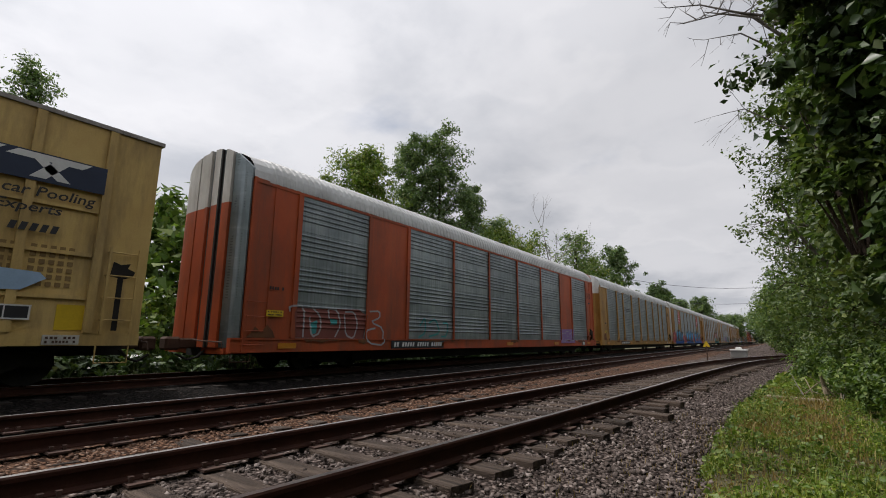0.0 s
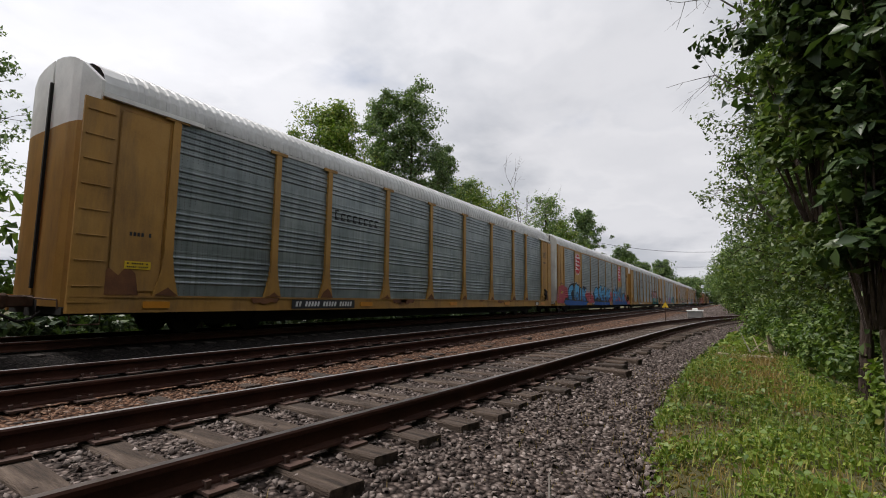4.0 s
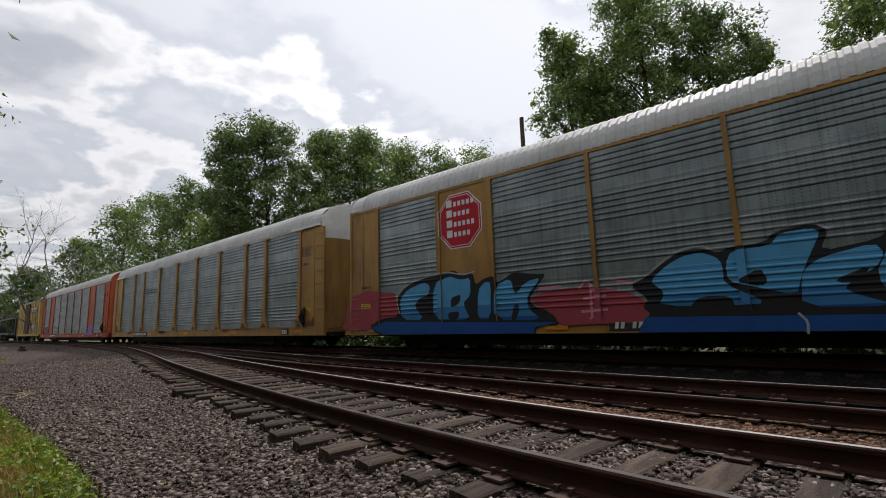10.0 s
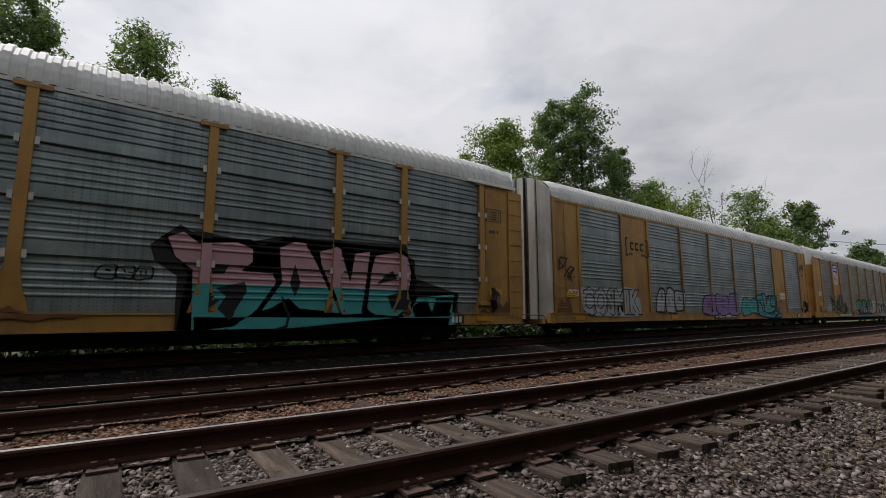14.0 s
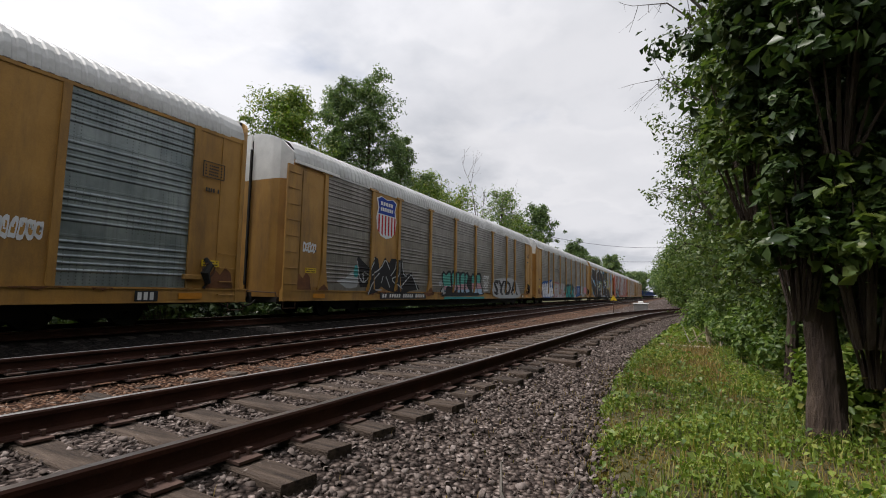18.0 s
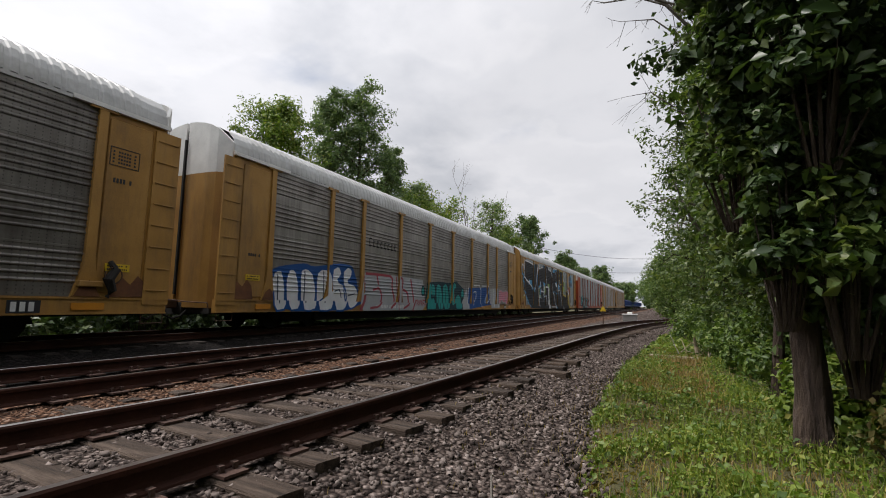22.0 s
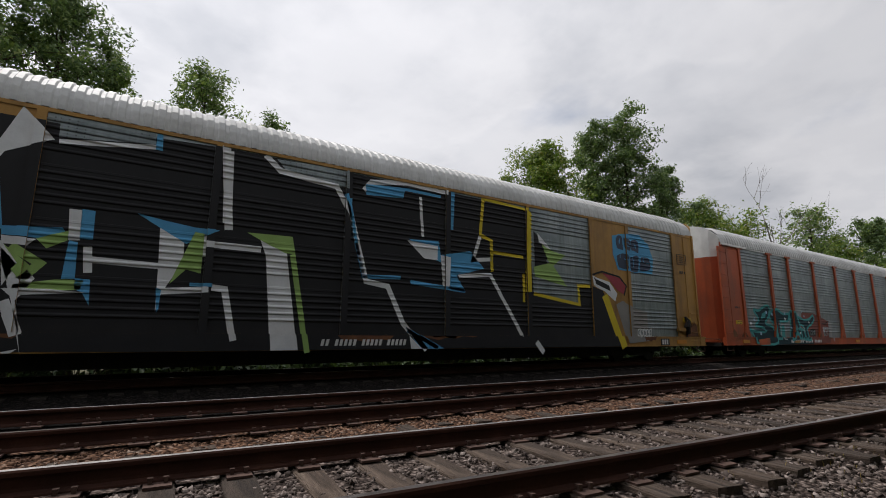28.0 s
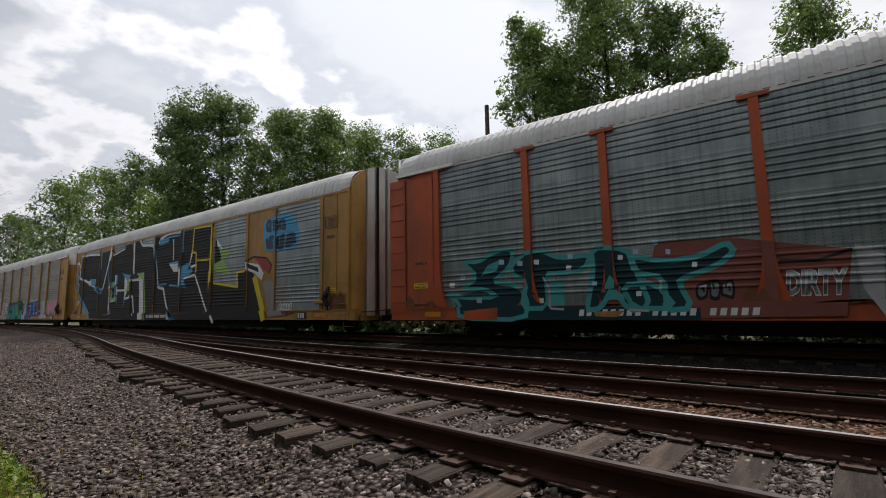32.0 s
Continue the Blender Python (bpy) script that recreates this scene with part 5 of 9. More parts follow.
patch(2, 'g_black', curvy(((0.9, 0.81), (1.49, 1.06), (2.33, 1.12), (2.19, 1.72), (2.6, 2.06), (3.48, 2.25), (3.85, 2.25), (4.38, 2.31), (4.66, 2.39), (5.01, 2.17), (5.36, 2.25), (5.45, 1.88), (5.72, 2.04), (6.09, 2.09), (6.15, 1.89), (6.46, 2.0), (6.7, 2.14), (7.32, 2.02), (7.67, 2.01), (7.35, 1.66), (7.15, 1.41), (7.27, 1.21), (7.69, 1.07), (8.05, 0.72), (7.34, 0.74), (7.31, 0.41), (1.59, 0.4))), 1.285)
banded(2, ('g_blue', 'g_mid', 'g_sky'), curvy(((2.35, 1.62), (2.71, 1.94), (3.47, 2.12), (3.71, 1.97), (3.61, 1.71), (3.28, 1.65), (3.01, 1.42), (3.41, 0.97), (2.44, 1.0))), (0.98, 1.32), 2.3)
banded(2, ('g_blue', 'g_mid', 'g_sky'), curvy(((3.83, 2.01), (4.47, 2.22), (4.91, 2.07), (5.27, 2.11), (5.25, 1.6), (4.96, 1.4), (5.24, 0.92), (3.81, 0.96))), (0.98, 1.32), 2.315)
banded(2, ('g_blue', 'g_mid', 'g_sky'), curvy(((5.53, 1.73), (5.77, 1.95), (6.02, 1.9), (5.92, 0.93), (5.47, 0.94))), (0.98, 1.32), 2.33)
banded(2, ('g_blue', 'g_mid', 'g_sky'), curvy(((6.11, 1.82), (6.61, 1.99), (6.72, 1.51), (7.05, 1.84), (7.53, 1.93), (7.08, 1.48), (7.11, 1.15), (7.5, 0.86), (6.04, 0.9))), (0.98, 1.32), 2.345)
patch(2, 'g_black', curvy(((3.24, 1.62), (3.61, 1.68), (3.47, 1.24), (3.22, 1.33))), 3.36)
patch(2, 'g_black', curvy(((4.52, 1.57), (4.91, 1.67), (4.85, 1.41), (4.52, 1.27))), 3.375)
patch(2, 'g_black', curvy(((4.4, 1.16), (4.85, 1.18), (4.75, 0.94), (4.42, 0.94))), 3.39)
patch(2, 'g_black', curvy(((6.7, 1.31), (6.86, 1.23), (6.73, 0.88), (6.55, 0.89))), 3.405)
patch(2, 'g_blue', ((1.05, 0.75), (1.61, 0.95), (7.91, 0.8), (7.31, 0.69), (7.28, 0.44), (1.64, 0.44)), 3.42)
stroke(2, 'g_silver', 0.04, bent(((2.33, 1.2), (2.19, 1.72), (2.65, 2.08), (3.52, 2.28), (4.38, 2.35), (5.01, 2.21), (5.45, 2.27))), 2.435)
patch(2, 'g_red', ((16.3, 1.69), (16.83, 1.82), (17.56, 1.76), (17.58, 1.39), (17.44, 0.91), (16.24, 0.86)), 0.45)
patch(2, 'g_pink', curvy(((16.82, 1.74), (17.04, 1.93), (17.16, 1.71), (17.17, 1.51), (16.88, 1.54))), 1.465)
patch(2, 'g_black', curvy(((9.69, 1.55), (10.1, 1.72), (10.4, 1.96), (10.74, 2.16), (11.14, 2.22), (11.47, 2.07), (11.67, 2.16), (12.25, 2.18), (12.44, 2.36), (13.0, 2.41), (13.2, 2.27), (13.04, 1.91), (13.82, 2.03), (13.97, 2.19), (14.25, 2.34), (14.58, 2.4), (14.87, 2.23), (15.01, 2.03), (15.06, 1.82), (15.24, 1.95), (15.59, 2.12), (15.97, 2.2), (16.06, 2.13), (15.98, 1.93), (16.17, 2.06), (16.39, 2.16), (16.67, 2.06), (16.82, 1.91), (16.58, 1.71), (16.42, 1.57), (16.64, 1.51), (16.91, 1.34), (16.6, 1.16), (16.3, 1.01), (16.16, 0.88), (16.16, 0.48), (9.73, 0.49), (10.1, 0.92), (9.93, 1.07), (10.08, 1.24))), 1.48)
banded(2, ('g_blue', 'g_mid', 'g_sky'), curvy(((10.13, 1.61), (10.48, 1.91), (10.82, 2.08), (11.17, 2.12), (11.44, 1.99), (11.53, 1.83), (11.52, 1.45), (12.1, 1.13), (12.07, 1.03), (10.27, 1.08), (10.42, 1.37))), (0.98, 1.32), 2.495)
banded(2, ('g_blue', 'g_mid', 'g_sky'), curvy(((11.58, 1.83), (11.7, 2.09), (12.34, 2.11), (12.49, 2.31), (12.97, 2.34), (13.09, 2.25), (12.89, 1.86), (12.73, 1.49), (12.64, 1.17), (11.91, 1.4), (11.6, 1.5))), (0.98, 1.32), 2.51)
banded(2, ('g_blue', 'g_mid', 'g_sky'), curvy(((12.84, 1.67), (13.08, 1.82), (13.76, 1.97), (13.86, 1.78), (13.72, 1.55), (13.41, 1.39), (13.28, 1.21), (13.95, 0.92), (12.69, 0.96), (12.73, 1.49))), (0.98, 1.32), 2.525)
banded(2, ('g_blue', 'g_mid', 'g_sky'), curvy(((13.92, 1.9), (14.12, 2.18), (14.41, 2.32), (14.67, 2.29), (14.89, 2.13), (14.99, 1.86), (14.97, 1.63), (14.79, 1.37), (14.61, 0.9), (13.95, 0.92), (13.71, 1.43))), (0.98, 1.32), 2.54)
banded(2, ('g_blue', 'g_mid', 'g_sky'), curvy(((14.99, 1.63), (15.16, 1.79), (15.44, 1.96), (15.82, 2.08), (16.0, 2.14), (15.89, 1.88), (15.77, 1.63), (15.66, 0.87), (14.89, 0.9), (14.84, 1.36))), (0.98, 1.32), 2.555)
banded(2, ('g_blue', 'g_mid', 'g_sky'), curvy(((15.82, 1.67), (16.07, 1.92), (16.38, 2.09), (16.62, 2.0), (16.75, 1.9), (16.5, 1.69), (16.28, 1.53), (16.56, 1.46), (16.82, 1.34), (16.49, 1.22), (16.11, 1.19), (15.93, 1.04), (15.82, 0.84), (15.69, 0.87))), (0.98, 1.32), 2.57)
patch(2, 'g_black', curvy(((14.21, 1.63), (14.3, 1.77), (14.52, 1.78), (14.61, 1.66), (14.55, 1.52), (14.23, 1.54))), 3.585)
patch(2, 'g_black', curvy(((14.14, 1.19), (14.68, 1.32), (14.62, 1.04), (14.38, 0.91))), 3.0)
patch(2, 'g_black', curvy(((15.14, 1.21), (15.29, 1.5), (15.4, 1.33), (15.37, 0.88), (15.16, 0.89))), 3.015)
patch(2, 'g_black', curvy(((15.75, 1.02), (16.33, 1.23), (16.23, 1.1), (15.92, 0.99), (15.86, 0.83), (15.75, 0.83))), 3.03)
patch(2, 'g_black', curvy(((11.7, 1.48), (12.14, 1.72), (12.24, 1.45), (12.12, 1.37))), 3.045)
patch(2, 'g_black', curvy(((13.17, 1.4), (13.67, 1.61), (13.55, 1.38), (13.29, 1.33))), 3.06)
patch(2, 'g_black', curvy(((10.84, 1.04), (11.09, 1.24), (11.61, 1.22), (11.67, 0.99))), 3.075)
patch(2, 'g_blue', ((10.01, 0.86), (16.17, 0.76), (16.15, 0.48), (9.83, 0.49)), 3.09)
stroke(2, 'g_silver', 0.04, bent(((9.69, 1.58), (10.1, 1.76), (10.4, 2.0), (10.74, 2.2), (11.15, 2.27), (11.47, 2.11))), 4.105)
stroke(2, 'g_silver', 0.04, bent(((12.44, 2.4), (13.0, 2.45), (13.23, 2.27))), 4.12)
stroke(2, 'g_silver', 0.04, bent(((13.98, 2.23), (14.25, 2.38), (14.58, 2.43), (14.88, 2.27), (15.04, 2.02))), 4.135)
stroke(2, 'g_silver', 0.04, bent(((16.42, 1.57), (16.66, 1.52), (16.93, 1.34), (16.61, 1.14))), 4.15)
stroke(2, 'g_silver', 0.04, bent(((12.62, 0.86), (12.74, 0.71), (12.72, 0.49))), 4.165)
stroke(2, 'g_silver', 0.04, bent(((13.84, 0.93), (14.25, 0.6), (14.45, 0.48))), 4.18)
patch(2, 'g_black', curvy(((18.13, 0.71), (18.13, 1.99), (19.0, 1.88), (19.03, 2.35), (19.36, 2.67), (19.57, 2.39), (19.7, 2.18), (20.17, 2.16), (20.18, 2.35), (20.45, 2.6), (20.74, 2.26), (20.82, 2.0), (21.08, 1.92), (21.27, 2.04), (21.35, 2.29), (21.52, 2.59), (21.72, 2.26), (21.79, 2.07), (21.96, 2.25), (22.09, 2.47), (22.23, 2.65), (22.57, 2.46), (22.61, 2.15), (22.93, 1.83), (23.38, 1.75), (23.82, 1.85), (23.94, 2.02), (24.12, 2.15), (24.34, 1.65), (24.56, 1.3), (24.88, 0.96), (25.11, 0.79), (25.23, 0.57), (25.07, 0.39), (18.13, 0.43))), 1.195)
banded(2, ('g_blue', 'g_mid', 'g_sky'), ((19.07, 2.28), (19.36, 2.56), (19.39, 1.87), (19.83, 1.87), (20.21, 2.09), (20.31, 2.35), (20.48, 2.49), (20.66, 2.22), (20.73, 1.94), (21.01, 1.77), (21.32, 1.85), (21.41, 2.28), (21.54, 2.47), (21.71, 2.16), (21.69, 1.77), (21.36, 1.35), (22.03, 1.29), (22.14, 2.24), (22.28, 2.53), (22.48, 2.37), (22.5, 1.85), (22.92, 1.63), (23.81, 1.73), (23.99, 1.72), (23.57, 1.39), (23.99, 1.26), (24.31, 1.42), (24.82, 0.91), (24.91, 0.78), (18.28, 0.9), (18.35, 1.17), (19.06, 1.48), (18.28, 1.89), (18.93, 1.82)), (0.98, 1.4), 2.21)
patch(2, 'g_navy', ((19.4, 2.59), (19.58, 2.32), (19.56, 1.89), (19.42, 1.89)), 3.225)
patch(2, 'g_navy', ((21.06, 1.64), (21.45, 1.9), (21.69, 1.7), (21.49, 1.43), (21.19, 1.56)), 3.24)
patch(2, 'g_navy', ((21.79, 2.01), (22.08, 2.18), (22.08, 1.63), (21.86, 1.49)), 3.255)
patch(2, 'g_navy', ((22.56, 2.22), (22.93, 1.75), (23.37, 1.67), (22.66, 1.22), (22.57, 1.61)), 3.27)
patch(2, 'g_navy', ((23.88, 1.24), (24.09, 1.55), (24.28, 1.06), (23.85, 0.96)), 3.285)
patch(2, 'g_navy', ((20.3, 1.96), (20.37, 1.34), (20.85, 0.99), (20.74, 1.43)), 3.3)
patch(2, 'g_navy', ((19.69, 1.72), (19.96, 1.78), (20.15, 1.45), (19.68, 1.4)), 3.315)
patch(2, 'g_red', ((20.74, 1.43), (21.6, 1.18), (21.82, 0.88), (20.97, 0.92), (20.83, 1.09)), 4.33)
patch(2, 'g_red', ((18.35, 1.75), (18.92, 1.66), (18.64, 1.37)), 4.345)
patch(2, 'g_red', ((19.26, 0.93), (19.88, 1.24), (20.27, 0.98), (20.2, 0.91)), 4.36)
patch(2, 'g_red', ((22.87, 0.98), (23.29, 1.32), (23.21, 1.0)), 4.375)
patch(2, 'g_red', ((23.69, 0.88), (23.96, 1.18), (24.06, 0.9)), 4.39)
patch(2, 'g_red', ((22.51, 1.59), (22.74, 1.46), (22.61, 1.28)), 4.405)
patch(2, 'g_blue', ((18.16, 0.9), (24.91, 0.78), (25.11, 0.61), (25.0, 0.42), (18.16, 0.45)), 3.42)
patch(2, 'g_red', curvy(((24.38, 1.59), (24.9, 1.7), (25.23, 1.44), (25.4, 1.22), (25.8, 1.42), (26.35, 1.37), (26.49, 1.03), (26.84, 0.86), (26.99, 0.48), (25.22, 0.44), (25.11, 0.79), (24.61, 1.24))), 0.435)
patch(2, 'g_pink', curvy(((24.6, 1.96), (24.79, 2.04), (24.84, 1.9), (24.62, 1.73))), 1.45)
patch(2, 'g_pink', curvy(((25.8, 1.78), (26.02, 1.88), (25.93, 1.69))), 1.465)
stroke(2, 'g_silver', 0.045, bent(((18.13, 1.95), (18.93, 1.86))), 4.48)
stroke(2, 'g_silver', 0.045, bent(((24.34, 1.67), (24.56, 1.32), (24.88, 0.98), (25.14, 0.81), (25.26, 0.57), (25.1, 0.39))), 4.495)
stroke(2, 'g_silver', 0.045, bent(((18.35, 0.71), (18.85, 1.1), (19.69, 1.59))), 4.51)
stroke(2, 'g_silver', 0.045, bent(((19.0, 1.88), (19.03, 2.35), (19.36, 2.69))), 4.525)
stroke(2, 'g_silver', 0.045, bent(((22.18, 0.96), (22.64, 0.83), (22.68, 0.66))), 4.54)
patch(2, 'g_black', curvy(((17.47, 0.79), (17.72, 1.26), (17.69, 1.8), (17.9, 2.2), (18.08, 2.01), (18.37, 2.13), (18.74, 2.02), (19.13, 1.82), (19.47, 1.68), (19.37, 0.7))), 1.555)
banded(2, ('g_blue', 'g_mid', 'g_sky'), curvy(((17.62, 0.9), (17.88, 1.31), (18.13, 1.24), (17.97, 1.66), (18.02, 1.92), (18.36, 2.03), (19.08, 1.76), (19.37, 1.67), (18.76, 1.05), (18.48, 0.83), (17.65, 0.84))), (0.98, 1.32), 2.57)
patch(2, 'g_black', curvy(((18.32, 1.73), (18.71, 1.65), (18.87, 1.38), (18.54, 1.28), (18.32, 1.58))), 3.585)
patch(2, 'g_red', ((18.66, 1.69), (19.07, 1.63), (18.91, 1.41)), 4.0)
patch(2, 'g_blue', ((17.57, 0.87), (20.81, 0.85), (20.77, 0.47), (17.47, 0.49)), 3.015)
patch(4, 'g_silver', curvy(((1.24, 1.73), (1.31, 1.8), (1.58, 1.75), (1.98, 1.85), (2.29, 1.7), (2.94, 1.79), (3.22, 1.69), (3.8, 1.79), (4.11, 1.9), (4.77, 1.85), (4.92, 1.56), (5.24, 1.43), (5.33, 0.98), (5.2, 0.7), (1.43, 0.76), (1.29, 1.29))), 1.03)
word(4, 'COSMIK', 'g_silver', 'g_black', (1.38, 5.19, 0.8, 1.78), 0.05, 0.0, 2)
inked(4, 'g_azure', 'g_black', ((17.02, 0.92), (17.04, 1.57), (17.39, 1.72), (17.68, 1.92), (17.97, 1.85), (18.28, 1.91), (18.38, 1.73), (18.29, 1.97), (18.79, 1.97), (18.96, 1.77), (19.27, 1.86), (20.09, 1.88), (20.35, 1.86), (20.68, 1.94), (20.65, 1.41), (21.07, 0.9), (21.06, 0.6), (19.71, 0.55), (18.29, 0.62), (17.46, 0.77)), 0.09, 1.06)
patch(4, 'hoppergrey', curvy(((17.89, 1.33), (18.22, 1.43), (18.36, 1.06), (17.93, 1.03))), 3.075)
patch(4, 'hoppergrey', curvy(((19.18, 1.42), (19.63, 1.63), (19.77, 1.3), (19.24, 1.19))), 3.09)
patch(4, 'hoppergrey', curvy(((18.47, 1.77), (18.66, 1.85), (18.78, 1.52), (18.62, 1.29))), 3.105)
stroke(4, 'g_black', 0.12, bent(((17.59, 1.11), (17.72, 1.44), (18.13, 1.47), (18.35, 0.96), (18.63, 0.89))), 4.12)
stroke(4, 'g_black', 0.12, bent(((18.37, 1.92), (18.62, 1.07), (18.74, 0.83))), 4.135)
stroke(4, 'g_black', 0.12, bent(((18.85, 1.28), (19.07, 1.7), (19.5, 1.86))), 4.15)
stroke(4, 'g_black', 0.12, bent(((20.09, 1.86), (19.62, 1.71), (19.54, 1.23), (20.27, 1.24), (20.56, 0.76), (19.82, 0.61))), 4.165)
stroke(4, 'g_black', 0.12, bent(((20.49, 1.83), (20.38, 1.4), (20.84, 0.73))), 4.18)
stroke(4, 'g_black', 0.12, bent(((18.83, 0.84), (19.57, 0.85), (20.41, 1.01))), 4.195)
patch(5, 'g_silver', curvy(((2.0, 1.2), (2.57, 1.32), (2.91, 1.58), (3.19, 1.69), (3.37, 1.03), (2.69, 0.94), (2.33, 1.1))), 0.21)
patch(5, 'g_teal', curvy(((3.04, 1.79), (3.36, 1.88), (3.3, 1.37), (3.02, 1.38))), 0.225)
patch(5, 'g_black', ((3.19, 2.01), (3.27, 2.16), (3.99, 1.77), (4.09, 1.97), (4.35, 2.23), (4.57, 2.15), (4.67, 1.71), (5.05, 2.24), (5.25, 2.1), (5.4, 2.05), (5.53, 2.23), (5.84, 2.24), (6.0, 2.19), (6.41, 2.26), (6.55, 1.73), (6.81, 1.6), (7.26, 1.74), (7.58, 1.33), (8.05, 1.0), (7.04, 0.9), (6.35, 0.75), (5.41, 0.87), (4.85, 1.06), (4.48, 0.86), (3.83, 0.73), (3.94, 1.03), (3.45, 1.01), (3.33, 1.26), (3.24, 1.7)), 1.24)
stroke(5, 'g_silver', 0.055, bent(((3.22, 1.98), (3.34, 1.37), (3.65, 1.16), (4.07, 1.48), (3.56, 1.61), (3.65, 1.18))), 2.255)
stroke(5, 'g_silver', 0.055, bent(((3.99, 1.71), (4.31, 2.16))), 2.27)
stroke(5, 'g_silver', 0.055, bent(((4.07, 1.48), (4.79, 1.79), (5.1, 2.19), (5.42, 1.78))), 2.285)
stroke(5, 'g_silver', 0.055, bent(((5.51, 1.51), (5.87, 1.82), (5.92, 2.13))), 2.3)
stroke(5, 'g_silver', 0.055, bent(((6.08, 2.12), (6.1, 1.55), (5.52, 1.38), (6.33, 0.99))), 2.315)
stroke(5, 'g_silver', 0.055, bent(((3.85, 0.75), (4.1, 1.18), (4.68, 1.59))), 2.33)
stroke(5, 'g_silver', 0.055, bent(((5.15, 1.49), (5.47, 1.04))), 2.345)
stroke(5, 'g_silver', 0.055, bent(((6.33, 1.06), (6.99, 1.51), (7.26, 1.66), (7.85, 0.95))), 2.36)
stroke(5, 'g_silver', 0.055, bent(((6.41, 2.16), (6.54, 1.58), (6.85, 1.54))), 2.375)
stroke(5, 'g_silver', 0.055, bent(((4.41, 0.92), (4.86, 0.93))), 2.39)
stroke(5, 'g_silver', 0.055, bent(((4.84, 1.21), (4.95, 1.48))), 2.405)
patch(5, 'g_black', curvy(((10.24, 1.75), (10.37, 1.9), (10.52, 1.97), (10.75, 1.81), (11.03, 2.01), (11.32, 2.01), (11.45, 1.85), (11.58, 2.08), (11.82, 2.01), (11.96, 1.85), (12.29, 2.04), (12.56, 1.97), (13.07, 2.05), (13.3, 1.95), (13.6, 2.08), (13.81, 1.86), (14.08, 1.81), (14.33, 2.04), (14.63, 1.97), (14.83, 1.83), (15.07, 2.09), (15.62, 2.06), (15.75, 1.79), (15.65, 1.46), (15.93, 1.15), (15.97, 0.71), (10.49, 0.69), (10.1, 0.69), (10.19, 1.05), (10.53, 1.19), (10.34, 1.44))), 1.42)
inked(5, ('g_paleblue', 'g_rose', 'g_green'), 'g_darkteal', ((10.34, 1.69), (10.5, 1.89), (10.76, 1.73), (11.09, 1.92), (11.31, 1.87), (11.31, 1.46), (11.43, 1.12), (10.91, 1.21), (10.66, 0.82), (10.47, 1.29)), 0.05, 2.435, [0.97, 1.21])
inked(5, ('g_paleblue', 'g_rose', 'g_green'), 'g_darkteal', ((11.43, 1.71), (11.6, 1.96), (11.82, 1.8), (11.88, 1.38), (11.88, 0.96), (11.61, 0.99)), 0.05, 2.45, [1.01, 1.27])
inked(5, ('g_paleblue', 'g_rose', 'g_green'), 'g_darkteal', ((11.95, 1.69), (12.23, 1.97), (12.44, 1.87), (12.4, 1.54), (12.66, 0.89), (12.03, 0.82)), 0.05, 2.465, [1.02, 1.3])
inked(5, ('g_paleblue', 'g_rose', 'g_green'), 'g_darkteal', ((12.55, 1.81), (12.84, 1.93), (13.09, 1.97), (13.17, 1.74), (13.11, 1.33), (13.08, 0.83), (12.66, 0.89)), 0.05, 2.48, [1.04, 1.34])
inked(5, ('g_paleblue', 'g_rose', 'g_green'), 'g_darkteal', ((13.21, 1.81), (13.5, 1.97), (13.63, 1.71), (13.36, 1.34), (14.02, 0.92), (13.3, 0.83)), 0.05, 2.495, [1.06, 1.37])
inked(5, ('g_paleblue', 'g_rose', 'g_green'), 'g_darkteal', ((14.12, 1.67), (14.32, 1.95), (14.57, 1.83), (14.64, 1.41), (14.87, 0.86), (14.25, 0.85)), 0.05, 2.51, [1.09, 1.43])
inked(5, ('g_paleblue', 'g_rose', 'g_green'), 'g_darkteal', ((14.81, 1.57), (14.97, 1.97), (15.53, 1.94), (15.51, 1.45), (15.85, 1.11), (15.77, 0.79), (14.97, 0.78)), 0.05, 2.525, [1.11, 1.46])
patch(5, 'g_silver', curvy(((10.22, 0.94), (10.53, 1.19), (10.67, 0.85), (10.29, 0.74))), 2.54)
patch(5, 'g_silver', curvy(((9.91, 1.36), (10.28, 1.47), (10.43, 1.29), (10.09, 1.16))), 0.555)
patch(5, 'g_teal', ((10.49, 0.66), (16.06, 0.66), (15.99, 0.47), (10.42, 0.49)), 1.57)
patch(5, 'g_silver', curvy(((17.18, 1.33), (17.86, 1.67), (18.56, 1.85), (19.84, 1.89), (21.3, 1.99), (22.79, 1.77), (23.78, 0.91), (23.18, 0.52), (17.76, 0.55))), 1.585)
word(5, 'SYDA', 'g_black', 'g_silver', (17.85, 22.89, 0.76, 1.75), 0.03, 0.1, 3)
patch(6, 'g_blue', curvy(((1.38, 1.71), (1.6, 1.87), (2.17, 1.99), (2.93, 2.1), (3.24, 2.01), (4.04, 2.13), (4.63, 2.24), (5.45, 2.23), (5.78, 1.63), (6.02, 0.58), (1.54, 0.49))), 0.015)
inked(6, 'g_white', 'g_blue', ((1.43, 1.46), (1.61, 1.79), (1.86, 1.78), (2.01, 1.34), (2.05, 0.61), (1.56, 0.55)), 0.06, 1.03)
inked(6, 'g_white', 'g_blue', ((2.03, 1.52), (2.19, 1.87), (2.44, 1.85), (2.62, 1.38), (2.65, 0.61), (2.16, 0.56)), 0.06, 1.045)
inked(6, 'g_white', 'g_blue', ((2.65, 1.83), (2.94, 1.95), (3.26, 1.8), (3.45, 1.24), (3.43, 0.63), (3.09, 0.54), (2.77, 0.59)), 0.06, 1.06)
